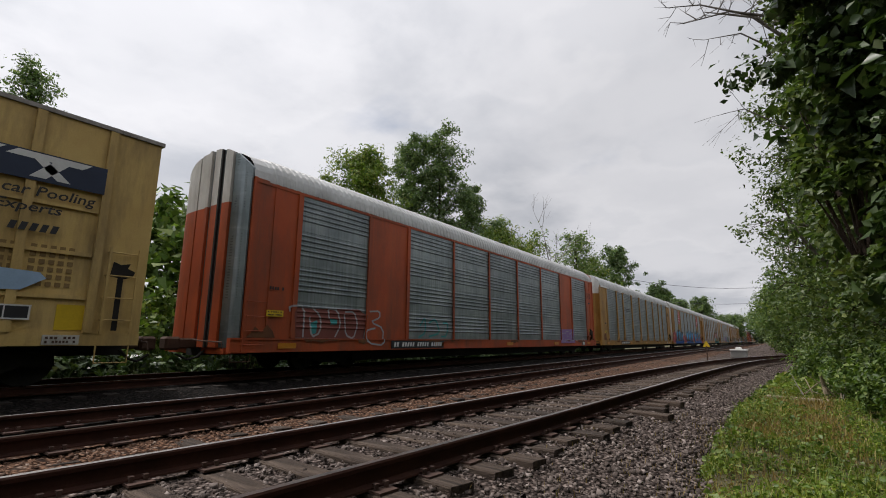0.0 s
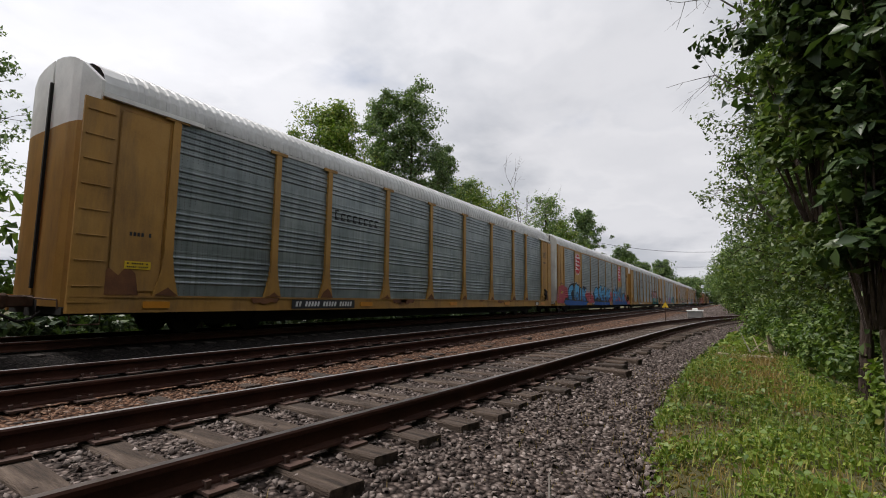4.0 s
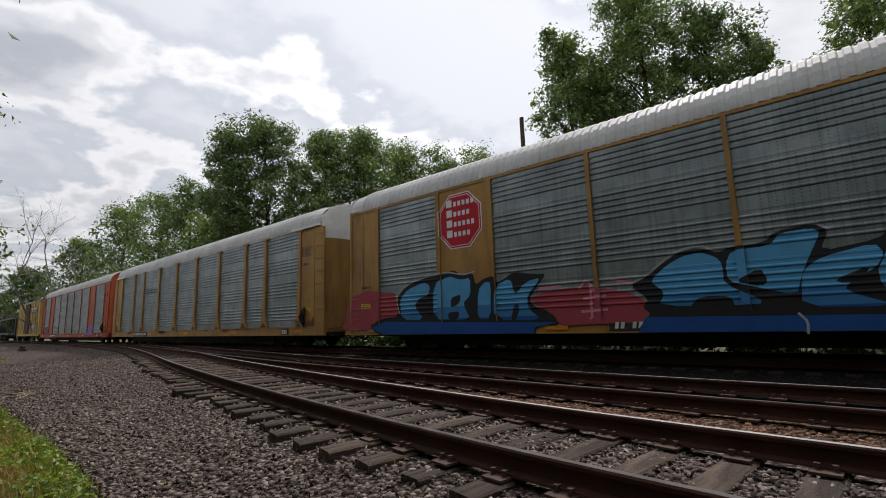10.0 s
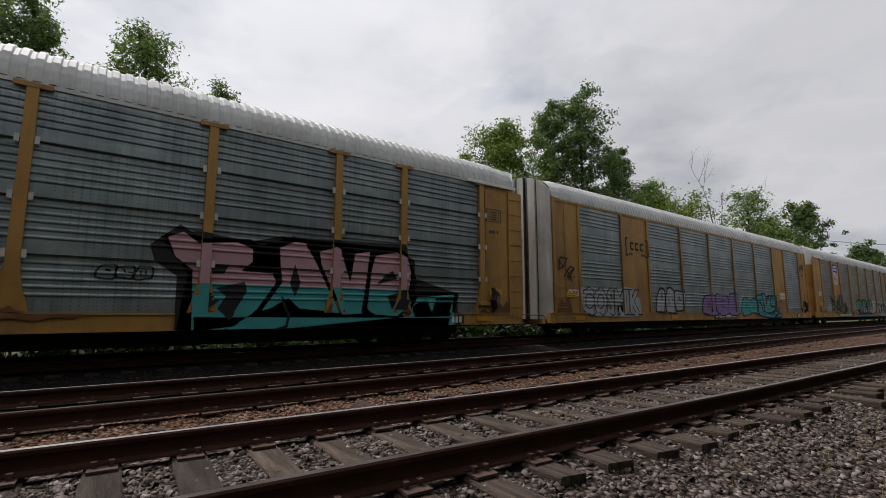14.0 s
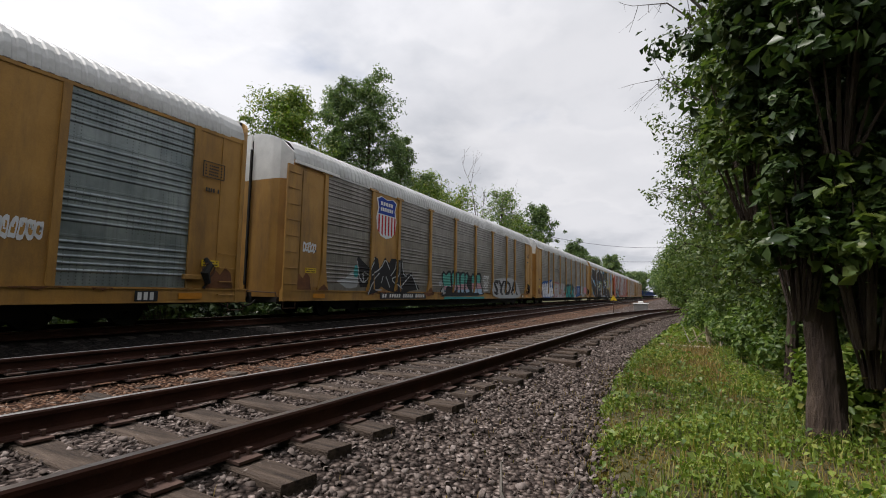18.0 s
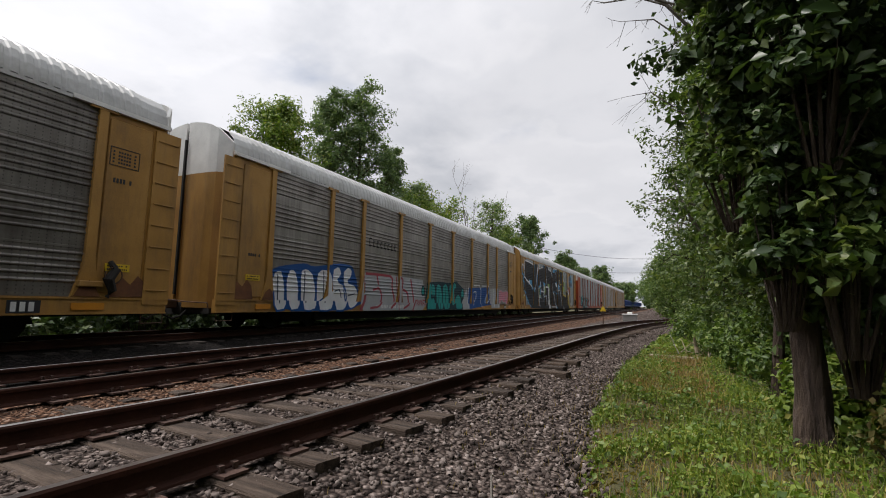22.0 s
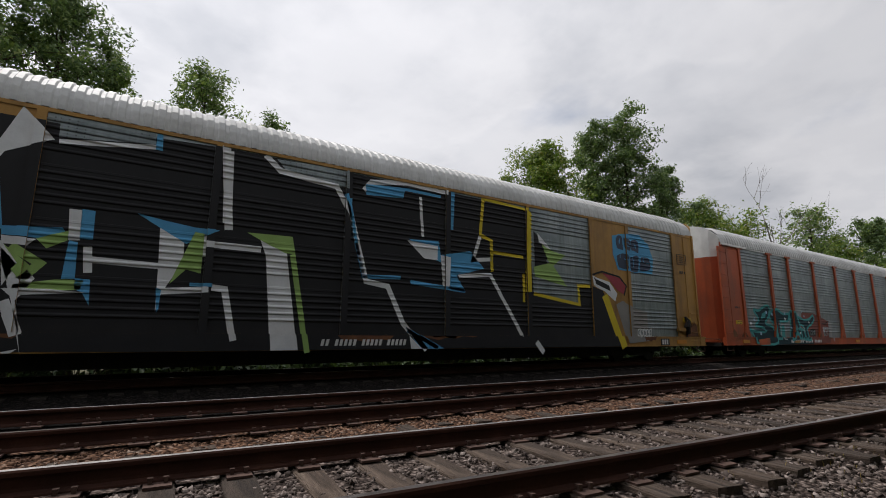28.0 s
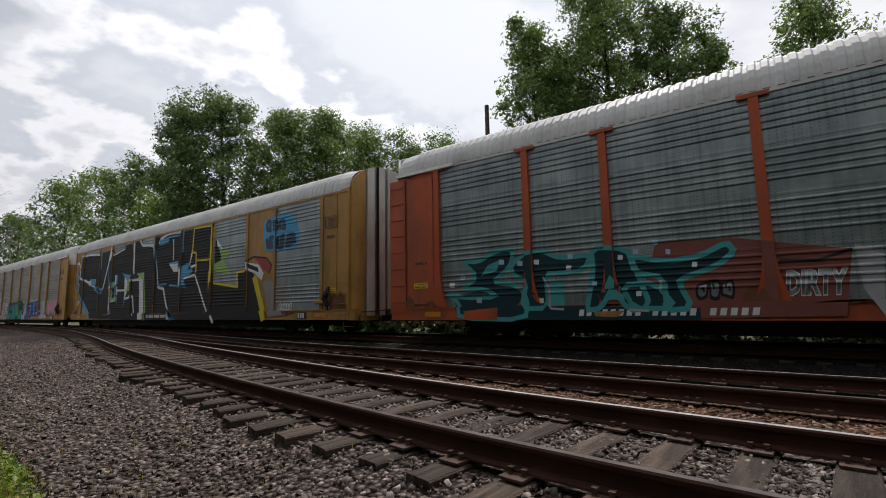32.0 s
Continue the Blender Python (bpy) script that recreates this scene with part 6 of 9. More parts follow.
inked(6, 'g_white', 'g_blue', ((3.44, 1.77), (3.71, 1.97), (4.06, 1.96), (4.33, 1.4), (4.3, 0.63), (3.91, 0.49), (3.52, 0.58)), 0.06, 1.075)
inked(6, 'g_white', 'g_blue', ((4.27, 1.98), (4.64, 2.15), (4.85, 1.87), (4.55, 1.6), (5.01, 1.45), (5.18, 0.96), (4.98, 0.57), (4.53, 0.48), (4.36, 0.83)), 0.06, 1.09)
inked(6, 'g_white', 'g_blue', ((4.87, 1.93), (5.19, 2.16), (5.44, 2.06), (5.42, 1.8), (5.15, 1.58), (5.65, 1.49), (5.89, 1.18), (5.73, 0.75), (5.25, 0.57), (5.02, 1.08)), 0.06, 1.105)
stroke(6, 'g_navy', 0.05, bent(((1.68, 1.66), (1.75, 0.79))), 3.12)
stroke(6, 'g_navy', 0.05, bent(((2.87, 1.84), (2.9, 0.81))), 3.135)
stroke(6, 'g_navy', 0.05, bent(((3.81, 1.9), (3.85, 0.82))), 3.15)
stroke(6, 'g_navy', 0.05, bent(((4.45, 1.23), (4.73, 1.31), (4.84, 1.01))), 3.165)
stroke(6, 'g_navy', 0.05, bent(((5.23, 1.09), (5.62, 1.17))), 3.18)
patch(6, 'g_silver', ((6.12, 1.86), (6.33, 2.0), (8.37, 2.03), (11.19, 1.98), (11.49, 0.83), (11.08, 0.51), (6.14, 0.49), (5.97, 0.85)), 0.195)
stroke(6, 'g_red', 0.14, bent(((6.16, 1.88), (6.29, 1.4), (6.17, 0.85), (5.95, 0.56))), 2.21)
stroke(6, 'g_red', 0.1, bent(((6.33, 1.98), (7.32, 1.99), (8.37, 1.98), (8.31, 1.51), (8.62, 0.89), (8.19, 0.63))), 2.225)
stroke(6, 'g_red', 0.09, bent(((6.87, 1.36), (7.37, 1.46), (7.59, 1.02), (7.26, 0.69), (6.61, 0.64))), 2.24)
stroke(6, 'g_red', 0.1, bent(((7.15, 1.95), (7.27, 1.57))), 2.255)
stroke(6, 'g_red', 0.1, bent(((8.91, 1.95), (9.28, 1.91), (9.18, 1.48), (9.7, 1.33), (9.84, 0.82), (9.25, 0.61))), 2.27)
stroke(6, 'g_red', 0.1, bent(((9.97, 1.96), (10.14, 1.44), (10.34, 0.91), (10.09, 0.52))), 2.285)
stroke(6, 'g_red', 0.06, bent(((8.69, 1.99), (8.86, 0.56))), 2.3)
word(6, 'KWAT', 'g_red', 'g_silver', (10.46, 11.46, 0.75, 1.03), 0.02, 0.0, 3)
patch(6, 'g_darkteal', ((11.52, 0.32), (11.52, 1.21), (11.67, 1.88), (13.09, 1.99), (14.2, 1.97), (15.34, 2.11), (16.18, 1.77), (16.46, 1.13), (16.12, 0.23)), 0.33)
inked(6, 'g_jade', 'g_darkteal', ((11.04, 1.4), (11.15, 1.69), (11.33, 1.64), (11.41, 1.29), (11.16, 1.22)), 0.07, 1.345)
inked(6, 'g_jade', 'g_darkteal', ((11.59, 0.4), (11.57, 1.21), (11.67, 1.73), (11.87, 1.89), (12.0, 1.7), (11.96, 1.05), (12.35, 1.19), (12.62, 1.02), (12.49, 0.44), (12.04, 0.39)), 0.07, 1.36)
inked(6, 'g_jade', 'g_darkteal', ((12.04, 1.68), (12.27, 1.89), (12.53, 1.75), (12.64, 1.26), (12.14, 1.15)), 0.07, 1.375)
inked(6, 'g_jade', 'g_darkteal', ((12.63, 1.64), (12.89, 1.9), (13.17, 1.82), (13.41, 1.44), (13.49, 0.65), (13.19, 0.39), (12.83, 0.5)), 0.07, 1.39)
inked(6, 'g_jade', 'g_darkteal', ((13.42, 1.7), (13.74, 1.95), (14.07, 1.83), (14.29, 1.35), (14.31, 0.65), (13.9, 0.38), (13.52, 0.49)), 0.07, 1.405)
inked(6, 'g_jade', 'g_darkteal', ((14.27, 1.78), (14.62, 2.0), (14.94, 1.68), (15.1, 0.94), (14.67, 0.69), (14.38, 1.07)), 0.07, 1.42)
inked(6, 'g_jade', 'g_darkteal', ((14.81, 1.82), (14.99, 2.08), (15.3, 1.94), (15.21, 1.7), (14.91, 1.59)), 0.07, 1.435)
inked(6, 'g_jade', 'g_darkteal', ((15.07, 1.06), (15.41, 1.41), (15.93, 1.28), (16.06, 0.64), (15.61, 0.34), (15.12, 0.54)), 0.07, 1.45)
inked(6, 'g_jade', 'g_darkteal', ((15.95, 1.56), (16.26, 1.81), (16.44, 1.3), (16.01, 1.17)), 0.07, 1.465)
stroke(6, 'g_darkteal', 0.05, bent(((13.0, 1.54), (13.05, 0.58))), 3.48)
stroke(6, 'g_darkteal', 0.05, bent(((13.75, 1.8), (13.92, 0.65))), 3.495)
stroke(6, 'g_darkteal', 0.05, bent(((12.03, 1.23), (12.4, 1.28))), 3.51)
patch(6, 'g_blue', ((17.03, 1.79), (20.63, 1.97), (21.07, 0.85), (16.92, 0.53)), 0.525)
patch(6, 'g_silver', ((20.99, 1.91), (22.67, 1.97), (22.89, 0.64), (21.09, 0.6)), 0.54)
patch(6, 'g_silver', ((16.06, 0.8), (16.84, 1.82), (17.15, 0.56), (16.11, 0.33)), 0.555)
stroke(6, 'g_white', 0.06, bent(((17.12, 1.88), (17.0, 0.61))), 2.57)
stroke(6, 'g_white', 0.06, bent(((17.73, 1.53), (18.38, 1.66), (18.37, 1.19), (17.79, 0.82))), 2.585)
stroke(6, 'g_white', 0.06, bent(((18.03, 2.0), (19.23, 2.04), (19.25, 0.64))), 2.0)
stroke(6, 'g_white', 0.06, bent(((20.57, 1.84), (19.89, 0.88), (21.04, 1.23))), 2.015)
stroke(6, 'g_white', 0.06, bent(((19.48, 2.02), (20.55, 2.05))), 2.03)
stroke(6, 'g_white', 0.06, bent(((21.76, 1.92), (21.69, 0.68))), 2.045)
stroke(6, 'g_white', 0.06, bent(((22.5, 1.89), (22.59, 0.64))), 2.06)
inked(8, 'g_darkteal', 'g_teal', ((2.33, 2.12), (2.87, 2.04), (3.31, 2.25), (3.73, 2.33), (3.94, 2.23), (3.79, 1.83), (3.28, 1.49), (4.01, 1.39), (4.33, 1.03), (4.23, 0.54), (2.28, 0.57), (2.24, 0.98), (1.83, 1.25), (2.39, 1.11), (3.43, 1.11), (3.11, 1.33), (2.36, 1.35), (2.86, 1.66)), 0.11, 1.075)
inked(8, 'g_darkteal', 'g_teal', ((3.84, 1.87), (4.2, 2.15), (4.66, 2.21), (5.15, 1.97), (5.92, 2.01), (5.71, 1.66), (5.13, 1.62), (4.78, 1.63), (4.81, 0.81), (4.14, 0.82), (4.32, 1.45), (3.91, 1.65)), 0.11, 1.09)
inked(8, 'g_darkteal', 'g_teal', ((5.9, 2.16), (6.67, 2.07), (6.82, 1.69), (7.1, 0.78), (6.67, 0.74), (6.35, 1.23), (6.08, 0.79), (5.73, 0.75), (5.94, 1.62)), 0.11, 1.105)
inked(8, 'g_darkteal', 'g_teal', ((6.73, 1.91), (7.47, 1.72), (8.09, 1.8), (8.55, 2.03), (8.67, 1.84), (8.37, 1.59), (7.76, 1.38), (7.65, 1.29), (7.88, 0.77), (7.4, 0.73), (7.39, 1.4), (6.82, 1.55)), 0.11, 1.12)
inked(8, 'g_darkteal', 'g_teal', ((6.53, 1.28), (7.22, 1.31), (7.58, 0.77), (6.74, 0.78)), 0.11, 1.135)
patch(8, 'g_teal', ((6.31, 1.52), (6.53, 1.22), (6.16, 1.21)), 3.15)
patch(8, 'g_teal', ((4.91, 1.42), (5.19, 1.47), (5.23, 0.88), (4.88, 0.86)), 3.165)
patch(8, 'g_teal', ((3.16, 1.94), (3.55, 2.06), (3.43, 1.78), (2.94, 1.66)), 3.18)
stroke(8, 'g_silver', 0.05, bent(((4.7, 1.56), (4.86, 1.29), (4.84, 0.81), (5.23, 0.78))), 3.195)
stroke(8, 'g_silver', 0.05, bent(((7.33, 1.36), (7.3, 1.13))), 3.21)
stroke(8, 'g_silver', 0.05, bent(((6.68, 0.76), (7.07, 0.73))), 3.225)
patch(3, 'g_black', ((16.78, 2.36), (17.44, 2.52), (18.49, 2.4), (19.12, 2.58), (22.4, 2.67), (22.79, 1.78), (24.28, 1.4), (23.98, 0.36), (17.15, 0.47), (17.3, 1.64)), 0)
patch(3, 'g_black', ((16.62, 2.18), (17.11, 2.63), (17.51, 2.37), (18.45, 2.45), (18.68, 2.32), (19.39, 2.61), (19.77, 2.53), (20.49, 2.55), (21.46, 2.53), (22.16, 2.59), (22.73, 2.26), (22.79, 1.39), (24.21, 1.45), (24.25, 0.5), (17.12, 0.49), (17.11, 1.59), (16.71, 1.87)), 0)
banded(3, ('g_teal', 'g_rose'), ((16.91, 2.35), (17.17, 2.48), (17.47, 2.27), (18.19, 2.36), (18.52, 2.24), (18.53, 1.97), (18.3, 1.75), (18.96, 1.73), (19.05, 1.54), (18.66, 0.94), (18.19, 0.6), (17.72, 0.51), (17.41, 0.52), (17.38, 1.73), (17.06, 1.98)), 1.47, 1)
patch(3, 'g_black', ((17.71, 1.84), (18.05, 1.86), (17.97, 1.68), (17.75, 1.67)), 2)
patch(3, 'g_black', ((17.82, 1.38), (18.39, 1.53), (18.44, 1.33), (18.11, 0.7), (17.88, 0.96), (18.03, 1.22)), 2)
banded(3, ('g_teal', 'g_rose'), ((19.09, 2.31), (19.43, 2.48), (19.67, 2.47), (19.95, 2.05), (20.32, 1.34), (20.53, 0.86), (20.0, 0.94), (19.61, 0.97), (19.33, 1.2), (18.95, 0.97), (18.77, 0.92), (19.18, 1.54)), 1.47, 1)
patch(3, 'g_black', ((19.46, 1.97), (19.6, 1.55), (19.48, 1.22), (19.35, 1.55)), 2)
banded(3, ('g_teal', 'g_rose'), ((20.03, 2.3), (20.43, 2.44), (20.58, 2.37), (20.84, 1.6), (20.96, 2.32), (21.37, 2.41), (21.31, 1.89), (21.16, 0.86), (20.61, 0.83), (20.44, 1.28), (20.09, 2.0)), 1.47, 1)
banded(3, ('g_teal', 'g_rose'), ((21.53, 2.31), (22.15, 2.45), (22.52, 2.28), (22.63, 1.9), (22.55, 1.48), (22.07, 1.42), (22.52, 1.37), (22.6, 1.15), (22.15, 0.79), (21.49, 0.83), (21.32, 0.99), (21.42, 1.88)), 1.47, 1)
patch(3, 'g_black', ((21.81, 1.82), (22.05, 1.96), (22.18, 1.75), (21.57, 1.58)), 2)
patch(3, 'g_black', ((21.89, 1.3), (22.37, 1.43), (22.56, 1.27), (22.45, 0.95), (22.04, 0.95)), 2)
patch(3, 'g_teal', ((22.7, 1.06), (23.15, 1.25), (23.31, 0.87), (23.47, 1.28), (24.04, 1.35), (24.03, 0.77), (22.68, 0.76)), 1)
patch(3, 'g_teal', ((17.44, 0.79), (24.11, 0.73), (24.05, 0.52), (22.71, 0.43), (22.13, 0.51), (21.01, 0.47), (19.59, 0.49), (17.46, 0.51)), 1)
stroke(3, 'g_black', 0.06, ((19.19, 1.23), (19.34, 0.85), (19.29, 0.58), (19.03, 0.5)), 2)
patch(3, 'g_teal', ((22.83, 1.28), (24.1, 1.39), (23.82, 0.53), (19.37, 0.49), (22.53, 0.78)), 1)
scrawl(3, 3, 'galv', 'g_black', (15.84, 16.70, 1.46, 1.77), 0.03, 0.20, 2)
scrawl(4, 3, 'g_silver', 'g_black', (6.51, 8.96, 0.81, 1.93), 0.07, 0.10, 2)
scrawl(4, 3, 'g_purple', 'g_black', (10.89, 15.06, 0.69, 1.88), 0.06, 0.00, 2)
scrawl(4, 5, 'g_teal', 'g_black', (15.37, 20.86, 0.67, 1.67), 0.05, 0.00, 2)
stroke(4, 'g_black', 0.05, ((0.06, 2.72), (0.3, 2.46), (0.07, 2.37), (0.16, 2.8), (0.52, 2.77), (0.33, 2.47)), 2)
stroke(4, 'g_black', 0.05, ((0.34, 2.12), (0.68, 2.5), (0.93, 2.45), (0.54, 2.2)), 2)
stroke(4, 'g_black', 0.05, ((0.48, 2.41), (0.79, 1.94)), 2)
stroke(4, 'g_black', 0.05, ((0.93, 2.45), (0.59, 2.07)), 2)
scrawl(4, 3, 'yellow', 'g_white', (0.56, 1.13, 1.44, 1.70), 0.03, 0.10, 2)
scrawl(4, 7, 'yellow', 'g_white', (21.30, 22.18, 1.69, 2.08), 0.03, 0.10, 2)
stroke(4, 'g_black', 0.05, ((20.92, 1.43), (21.08, 1.57), (21.1, 1.3), (20.95, 1.03)), 2)
stroke(4, 'g_black', 0.05, ((21.13, 1.51), (21.51, 1.53)), 2)
scrawl(5, 4, 'galvbrown', 'g_white', (16.06, 17.01, 1.49, 1.96), 0.04, 0.00, 2)
scrawl(5, 4, 'galvbrown', 'g_white', (16.11, 16.88, 0.97, 1.43), 0.04, 0.00, 2)
scrawl(5, 5, 'yellow', 'g_white', (0.30, 0.89, 2.07, 2.39), 0.03, 0.10, 2)
scrawl(6, 3, 'g_pink', 'g_silver', (22.88, 25.08, 0.89, 1.88), 0.05, 0.00, 2)
patch(7, 'g_black', ((0.5, 3.61), (0.88, 3.38), (1.04, 4.68), (2.49, 4.6), (4.21, 4.57), (6.29, 4.62), (9.19, 4.78), (11.96, 4.77), (17.37, 4.75), (17.3, 0.35), (7.88, 0.47), (3.02, 0.61), (1.53, 1.69), (0.78, 2.23), (0.47, 2.88)), 0)
patch(7, 'g_black', ((15.9, 4.8), (17.65, 4.73), (17.8, 2.13), (19.78, 1.87), (19.74, 2.47), (20.37, 2.5), (20.93, 2.39), (21.93, 0.5), (20.57, 0.44), (15.99, 0.51)), 1)
patch(7, 'g_black', ((17.86, 4.06), (18.46, 3.6), (18.67, 3.49), (18.35, 3.16), (18.71, 2.86), (17.88, 2.88)), 1)
patch(7, 'hoppergrey', ((21.59, 1.95), (21.95, 2.09), (22.5, 1.86), (23.28, 1.74), (23.3, 0.73), (22.1, 0.64)), 0)
stroke(7, 'g_white', 0.12, ((0.13, 4.15), (0.47, 4.21), (0.69, 4.03), (0.87, 3.86), (1.0, 4.61), (2.44, 4.59), (4.24, 4.47)), 2)
stroke(7, 'g_sky', 0.14, ((0.15, 4.03), (0.21, 3.42), (0.59, 3.34), (0.51, 2.84), (0.76, 2.78), (0.69, 2.32)), 2)
stroke(7, 'g_white', 0.14, ((0.83, 3.66), (0.8, 3.2), (2.4, 2.83), (4.65, 2.15)), 2)
stroke(7, 'g_sky', 0.16, ((0.89, 2.09), (1.49, 1.68), (3.01, 0.66)), 2)
stroke(7, 'g_sky', 0.12, ((4.36, 4.75), (4.32, 3.52)), 2)
stroke(7, 'g_sky', 0.10, ((0.91, 3.87), (1.05, 4.61)), 2)
patch(7, 'g_sky', ((2.53, 3.05), (3.58, 3.01), (3.55, 2.54), (2.85, 2.67), (2.44, 2.57)), 2)
patch(7, 'g_white', ((2.41, 2.94), (2.8, 2.95), (2.77, 2.65), (2.41, 2.66)), 3)
patch(7, 'g_sky', ((3.56, 2.57), (4.74, 2.38), (4.66, 2.02), (3.41, 2.31)), 2)
patch(7, 'g_white', ((5.79, 4.81), (6.28, 4.3), (5.65, 3.94), (4.91, 2.36), (4.75, 2.29), (5.46, 3.86)), 2)
patch(7, 'g_white', ((5.69, 2.52), (6.31, 1.79), (6.11, 1.4), (6.28, 0.49), (6.06, 1.4)), 2)
stroke(7, 'g_sky', 0.08, ((5.56, 3.74), (5.75, 2.59)), 2)
stroke(7, 'g_lime', 0.14, ((5.93, 2.32), (6.34, 2.05), (6.12, 1.75)), 2)
stroke(7, 'g_white', 0.10, ((9.19, 4.73), (9.27, 3.1)), 2)
stroke(7, 'g_white', 0.12, ((9.11, 4.89), (9.2, 3.14)), 2)
stroke(7, 'g_white', 0.13, ((9.89, 4.79), (10.24, 4.48), (11.54, 4.36), (11.93, 3.73), (12.38, 2.14), (12.96, 2.05), (13.4, 1.16), (14.04, 0.51)), 2)
stroke(7, 'g_sky', 0.09, ((11.79, 4.21), (12.15, 2.84), (12.31, 2.25), (13.3, 2.29)), 2)
stroke(7, 'g_white', 0.13, ((12.24, 4.38), (12.43, 4.63), (13.44, 4.79), (14.69, 4.73)), 2)
stroke(7, 'g_sky', 0.08, ((12.29, 4.52), (13.45, 4.61), (14.48, 4.59)), 2)
stroke(7, 'g_white', 0.08, ((13.84, 4.48), (13.93, 3.41)), 2)
stroke(7, 'g_sky', 0.12, ((14.87, 4.83), (14.83, 3.72)), 2)
patch(7, 'g_sky', ((13.53, 3.3), (14.42, 3.35), (14.49, 2.98), (15.45, 3.18), (15.94, 2.73), (14.99, 2.46), (15.31, 2.03), (14.7, 2.1), (14.56, 2.77), (13.98, 2.92)), 2)
patch(7, 'g_white', ((13.47, 3.27), (14.4, 3.21), (14.39, 2.83), (13.99, 2.84)), 3)
patch(7, 'g_white', ((14.49, 2.98), (14.78, 2.93), (14.75, 2.15), (14.56, 2.15)), 3)
stroke(7, 'g_sky', 0.10, ((13.59, 2.2), (15.28, 2.06)), 2)
stroke(7, 'g_white', 0.11, ((15.81, 3.66), (15.55, 2.94), (16.21, 3.02)), 2)
stroke(7, 'g_white', 0.11, ((15.06, 2.46), (16.15, 2.57), (17.31, 0.88)), 2)
stroke(7, 'g_white', 0.16, ((17.79, 0.7), (18.07, 0.39)), 2)
stroke(7, 'g_sky', 0.10, ((13.53, 0.99), (14.38, 0.56)), 2)
stroke(7, 'g_yellow', 0.10, ((15.92, 4.8), (15.81, 3.68), (16.2, 3.56), (16.22, 2.66)), 2)
stroke(7, 'g_yellow', 0.09, ((15.92, 4.77), (17.63, 4.69)), 2)
stroke(7, 'g_yellow', 0.22, ((17.68, 4.64), (17.59, 2.16)), 2)
stroke(7, 'g_yellow', 0.09, ((16.2, 3.23), (17.41, 3.19)), 2)
stroke(7, 'g_yellow', 0.09, ((17.41, 2.69), (17.41, 1.85)), 2)
stroke(7, 'g_yellow', 0.10, ((17.8, 2.12), (19.78, 1.87), (19.74, 2.47), (20.31, 2.5)), 2)
patch(7, 'g_lime', ((18.01, 4.0), (18.44, 3.55), (19.18, 3.41), (18.66, 3.04), (19.23, 2.41), (17.87, 2.65), (17.83, 2.94), (18.48, 3.11)), 2)
patch(7, 'g_white', ((18.01, 4.02), (18.46, 3.64), (18.56, 3.52), (18.07, 3.73)), 3)
patch(7, 'g_red', ((20.94, 2.99), (21.83, 2.87), (22.16, 2.61), (22.02, 2.31), (21.68, 2.44), (21.29, 2.76)), 2)
patch(7, 'g_white', ((20.39, 2.85), (21.28, 2.7), (21.67, 2.32), (21.54, 2.05), (21.03, 2.36), (20.44, 2.54)), 3)
patch(7, 'g_black', ((20.45, 2.8), (21.25, 2.58), (21.34, 2.38), (20.56, 2.6)), 4)
stroke(7, 'g_black', 0.06, ((20.39, 2.88), (20.94, 3.03), (21.83, 2.91), (22.18, 2.61), (22.03, 2.28)), 4)
stroke(7, 'g_yellow', 0.30, ((21.02, 2.23), (21.82, 0.5)), 2)
patch(7, 'g_white', ((6.63, 3.07), (6.82, 3.07), (6.84, 2.51), (6.68, 2.5)), 2)
patch(7, 'g_sky', ((6.81, 3.09), (7.01, 3.08), (7.03, 2.54), (6.83, 2.54)), 2)
patch(7, 'g_sky', ((6.69, 2.5), (6.82, 2.47), (6.85, 1.82), (6.66, 1.81)), 2)
patch(7, 'g_sky', ((6.85, 1.83), (7.07, 1.82), (7.1, 1.36), (6.98, 1.58), (6.86, 1.64)), 2)
patch(7, 'g_sky', ((5.77, 2.65), (6.58, 2.71), (6.69, 2.54), (6.27, 2.49), (5.79, 2.5)), 2)
patch(7, 'g_white', ((5.79, 2.49), (6.25, 2.47), (6.13, 2.34), (5.81, 2.35)), 3)
patch(7, 'g_lime', ((6.24, 2.48), (6.67, 2.67), (6.67, 2.49), (6.4, 2.32)), 3)
patch(7, 'g_lime', ((5.83, 2.35), (6.16, 2.06), (6.23, 1.99), (6.09, 1.79), (5.99, 1.92), (6.06, 2.03)), 3)
patch(7, 'g_white', ((5.81, 2.29), (6.06, 2.0), (5.9, 1.64)), 2)
patch(7, 'g_lime', ((6.05, 1.67), (6.58, 1.79), (6.98, 1.8), (6.94, 1.63), (6.02, 1.53)), 2)
patch(7, 'g_white', ((5.9, 1.6), (6.49, 1.62), (7.04, 1.58), (6.02, 1.49)), 3)
stroke(7, 'g_white', 0.16, ((5.96, 1.4), (6.19, 0.83)), 2)
patch(7, 'g_white', ((6.04, 0.56), (6.24, 0.61), (6.16, 0.45), (6.06, 0.45)), 2)
stroke(7, 'g_white', 0.13, ((6.97, 2.41), (7.02, 1.94)), 2)
stroke(7, 'g_white', 0.12, ((7.05, 2.18), (8.09, 2.15)), 2)
patch(7, 'g_white', ((8.04, 3.04), (8.48, 2.83), (8.5, 2.25), (8.26, 1.78), (8.14, 1.5), (8.12, 1.26), (8.09, 2.13)), 2)
patch(7, 'g_sky', ((7.65, 3.13), (8.14, 3.05), (8.66, 2.98), (9.11, 2.98), (8.79, 2.78), (8.52, 2.63)), 3)
patch(7, 'g_lime', ((8.66, 2.89), (8.83, 2.87), (8.83, 2.06), (8.56, 2.12), (8.3, 1.81), (8.55, 2.57)), 4)
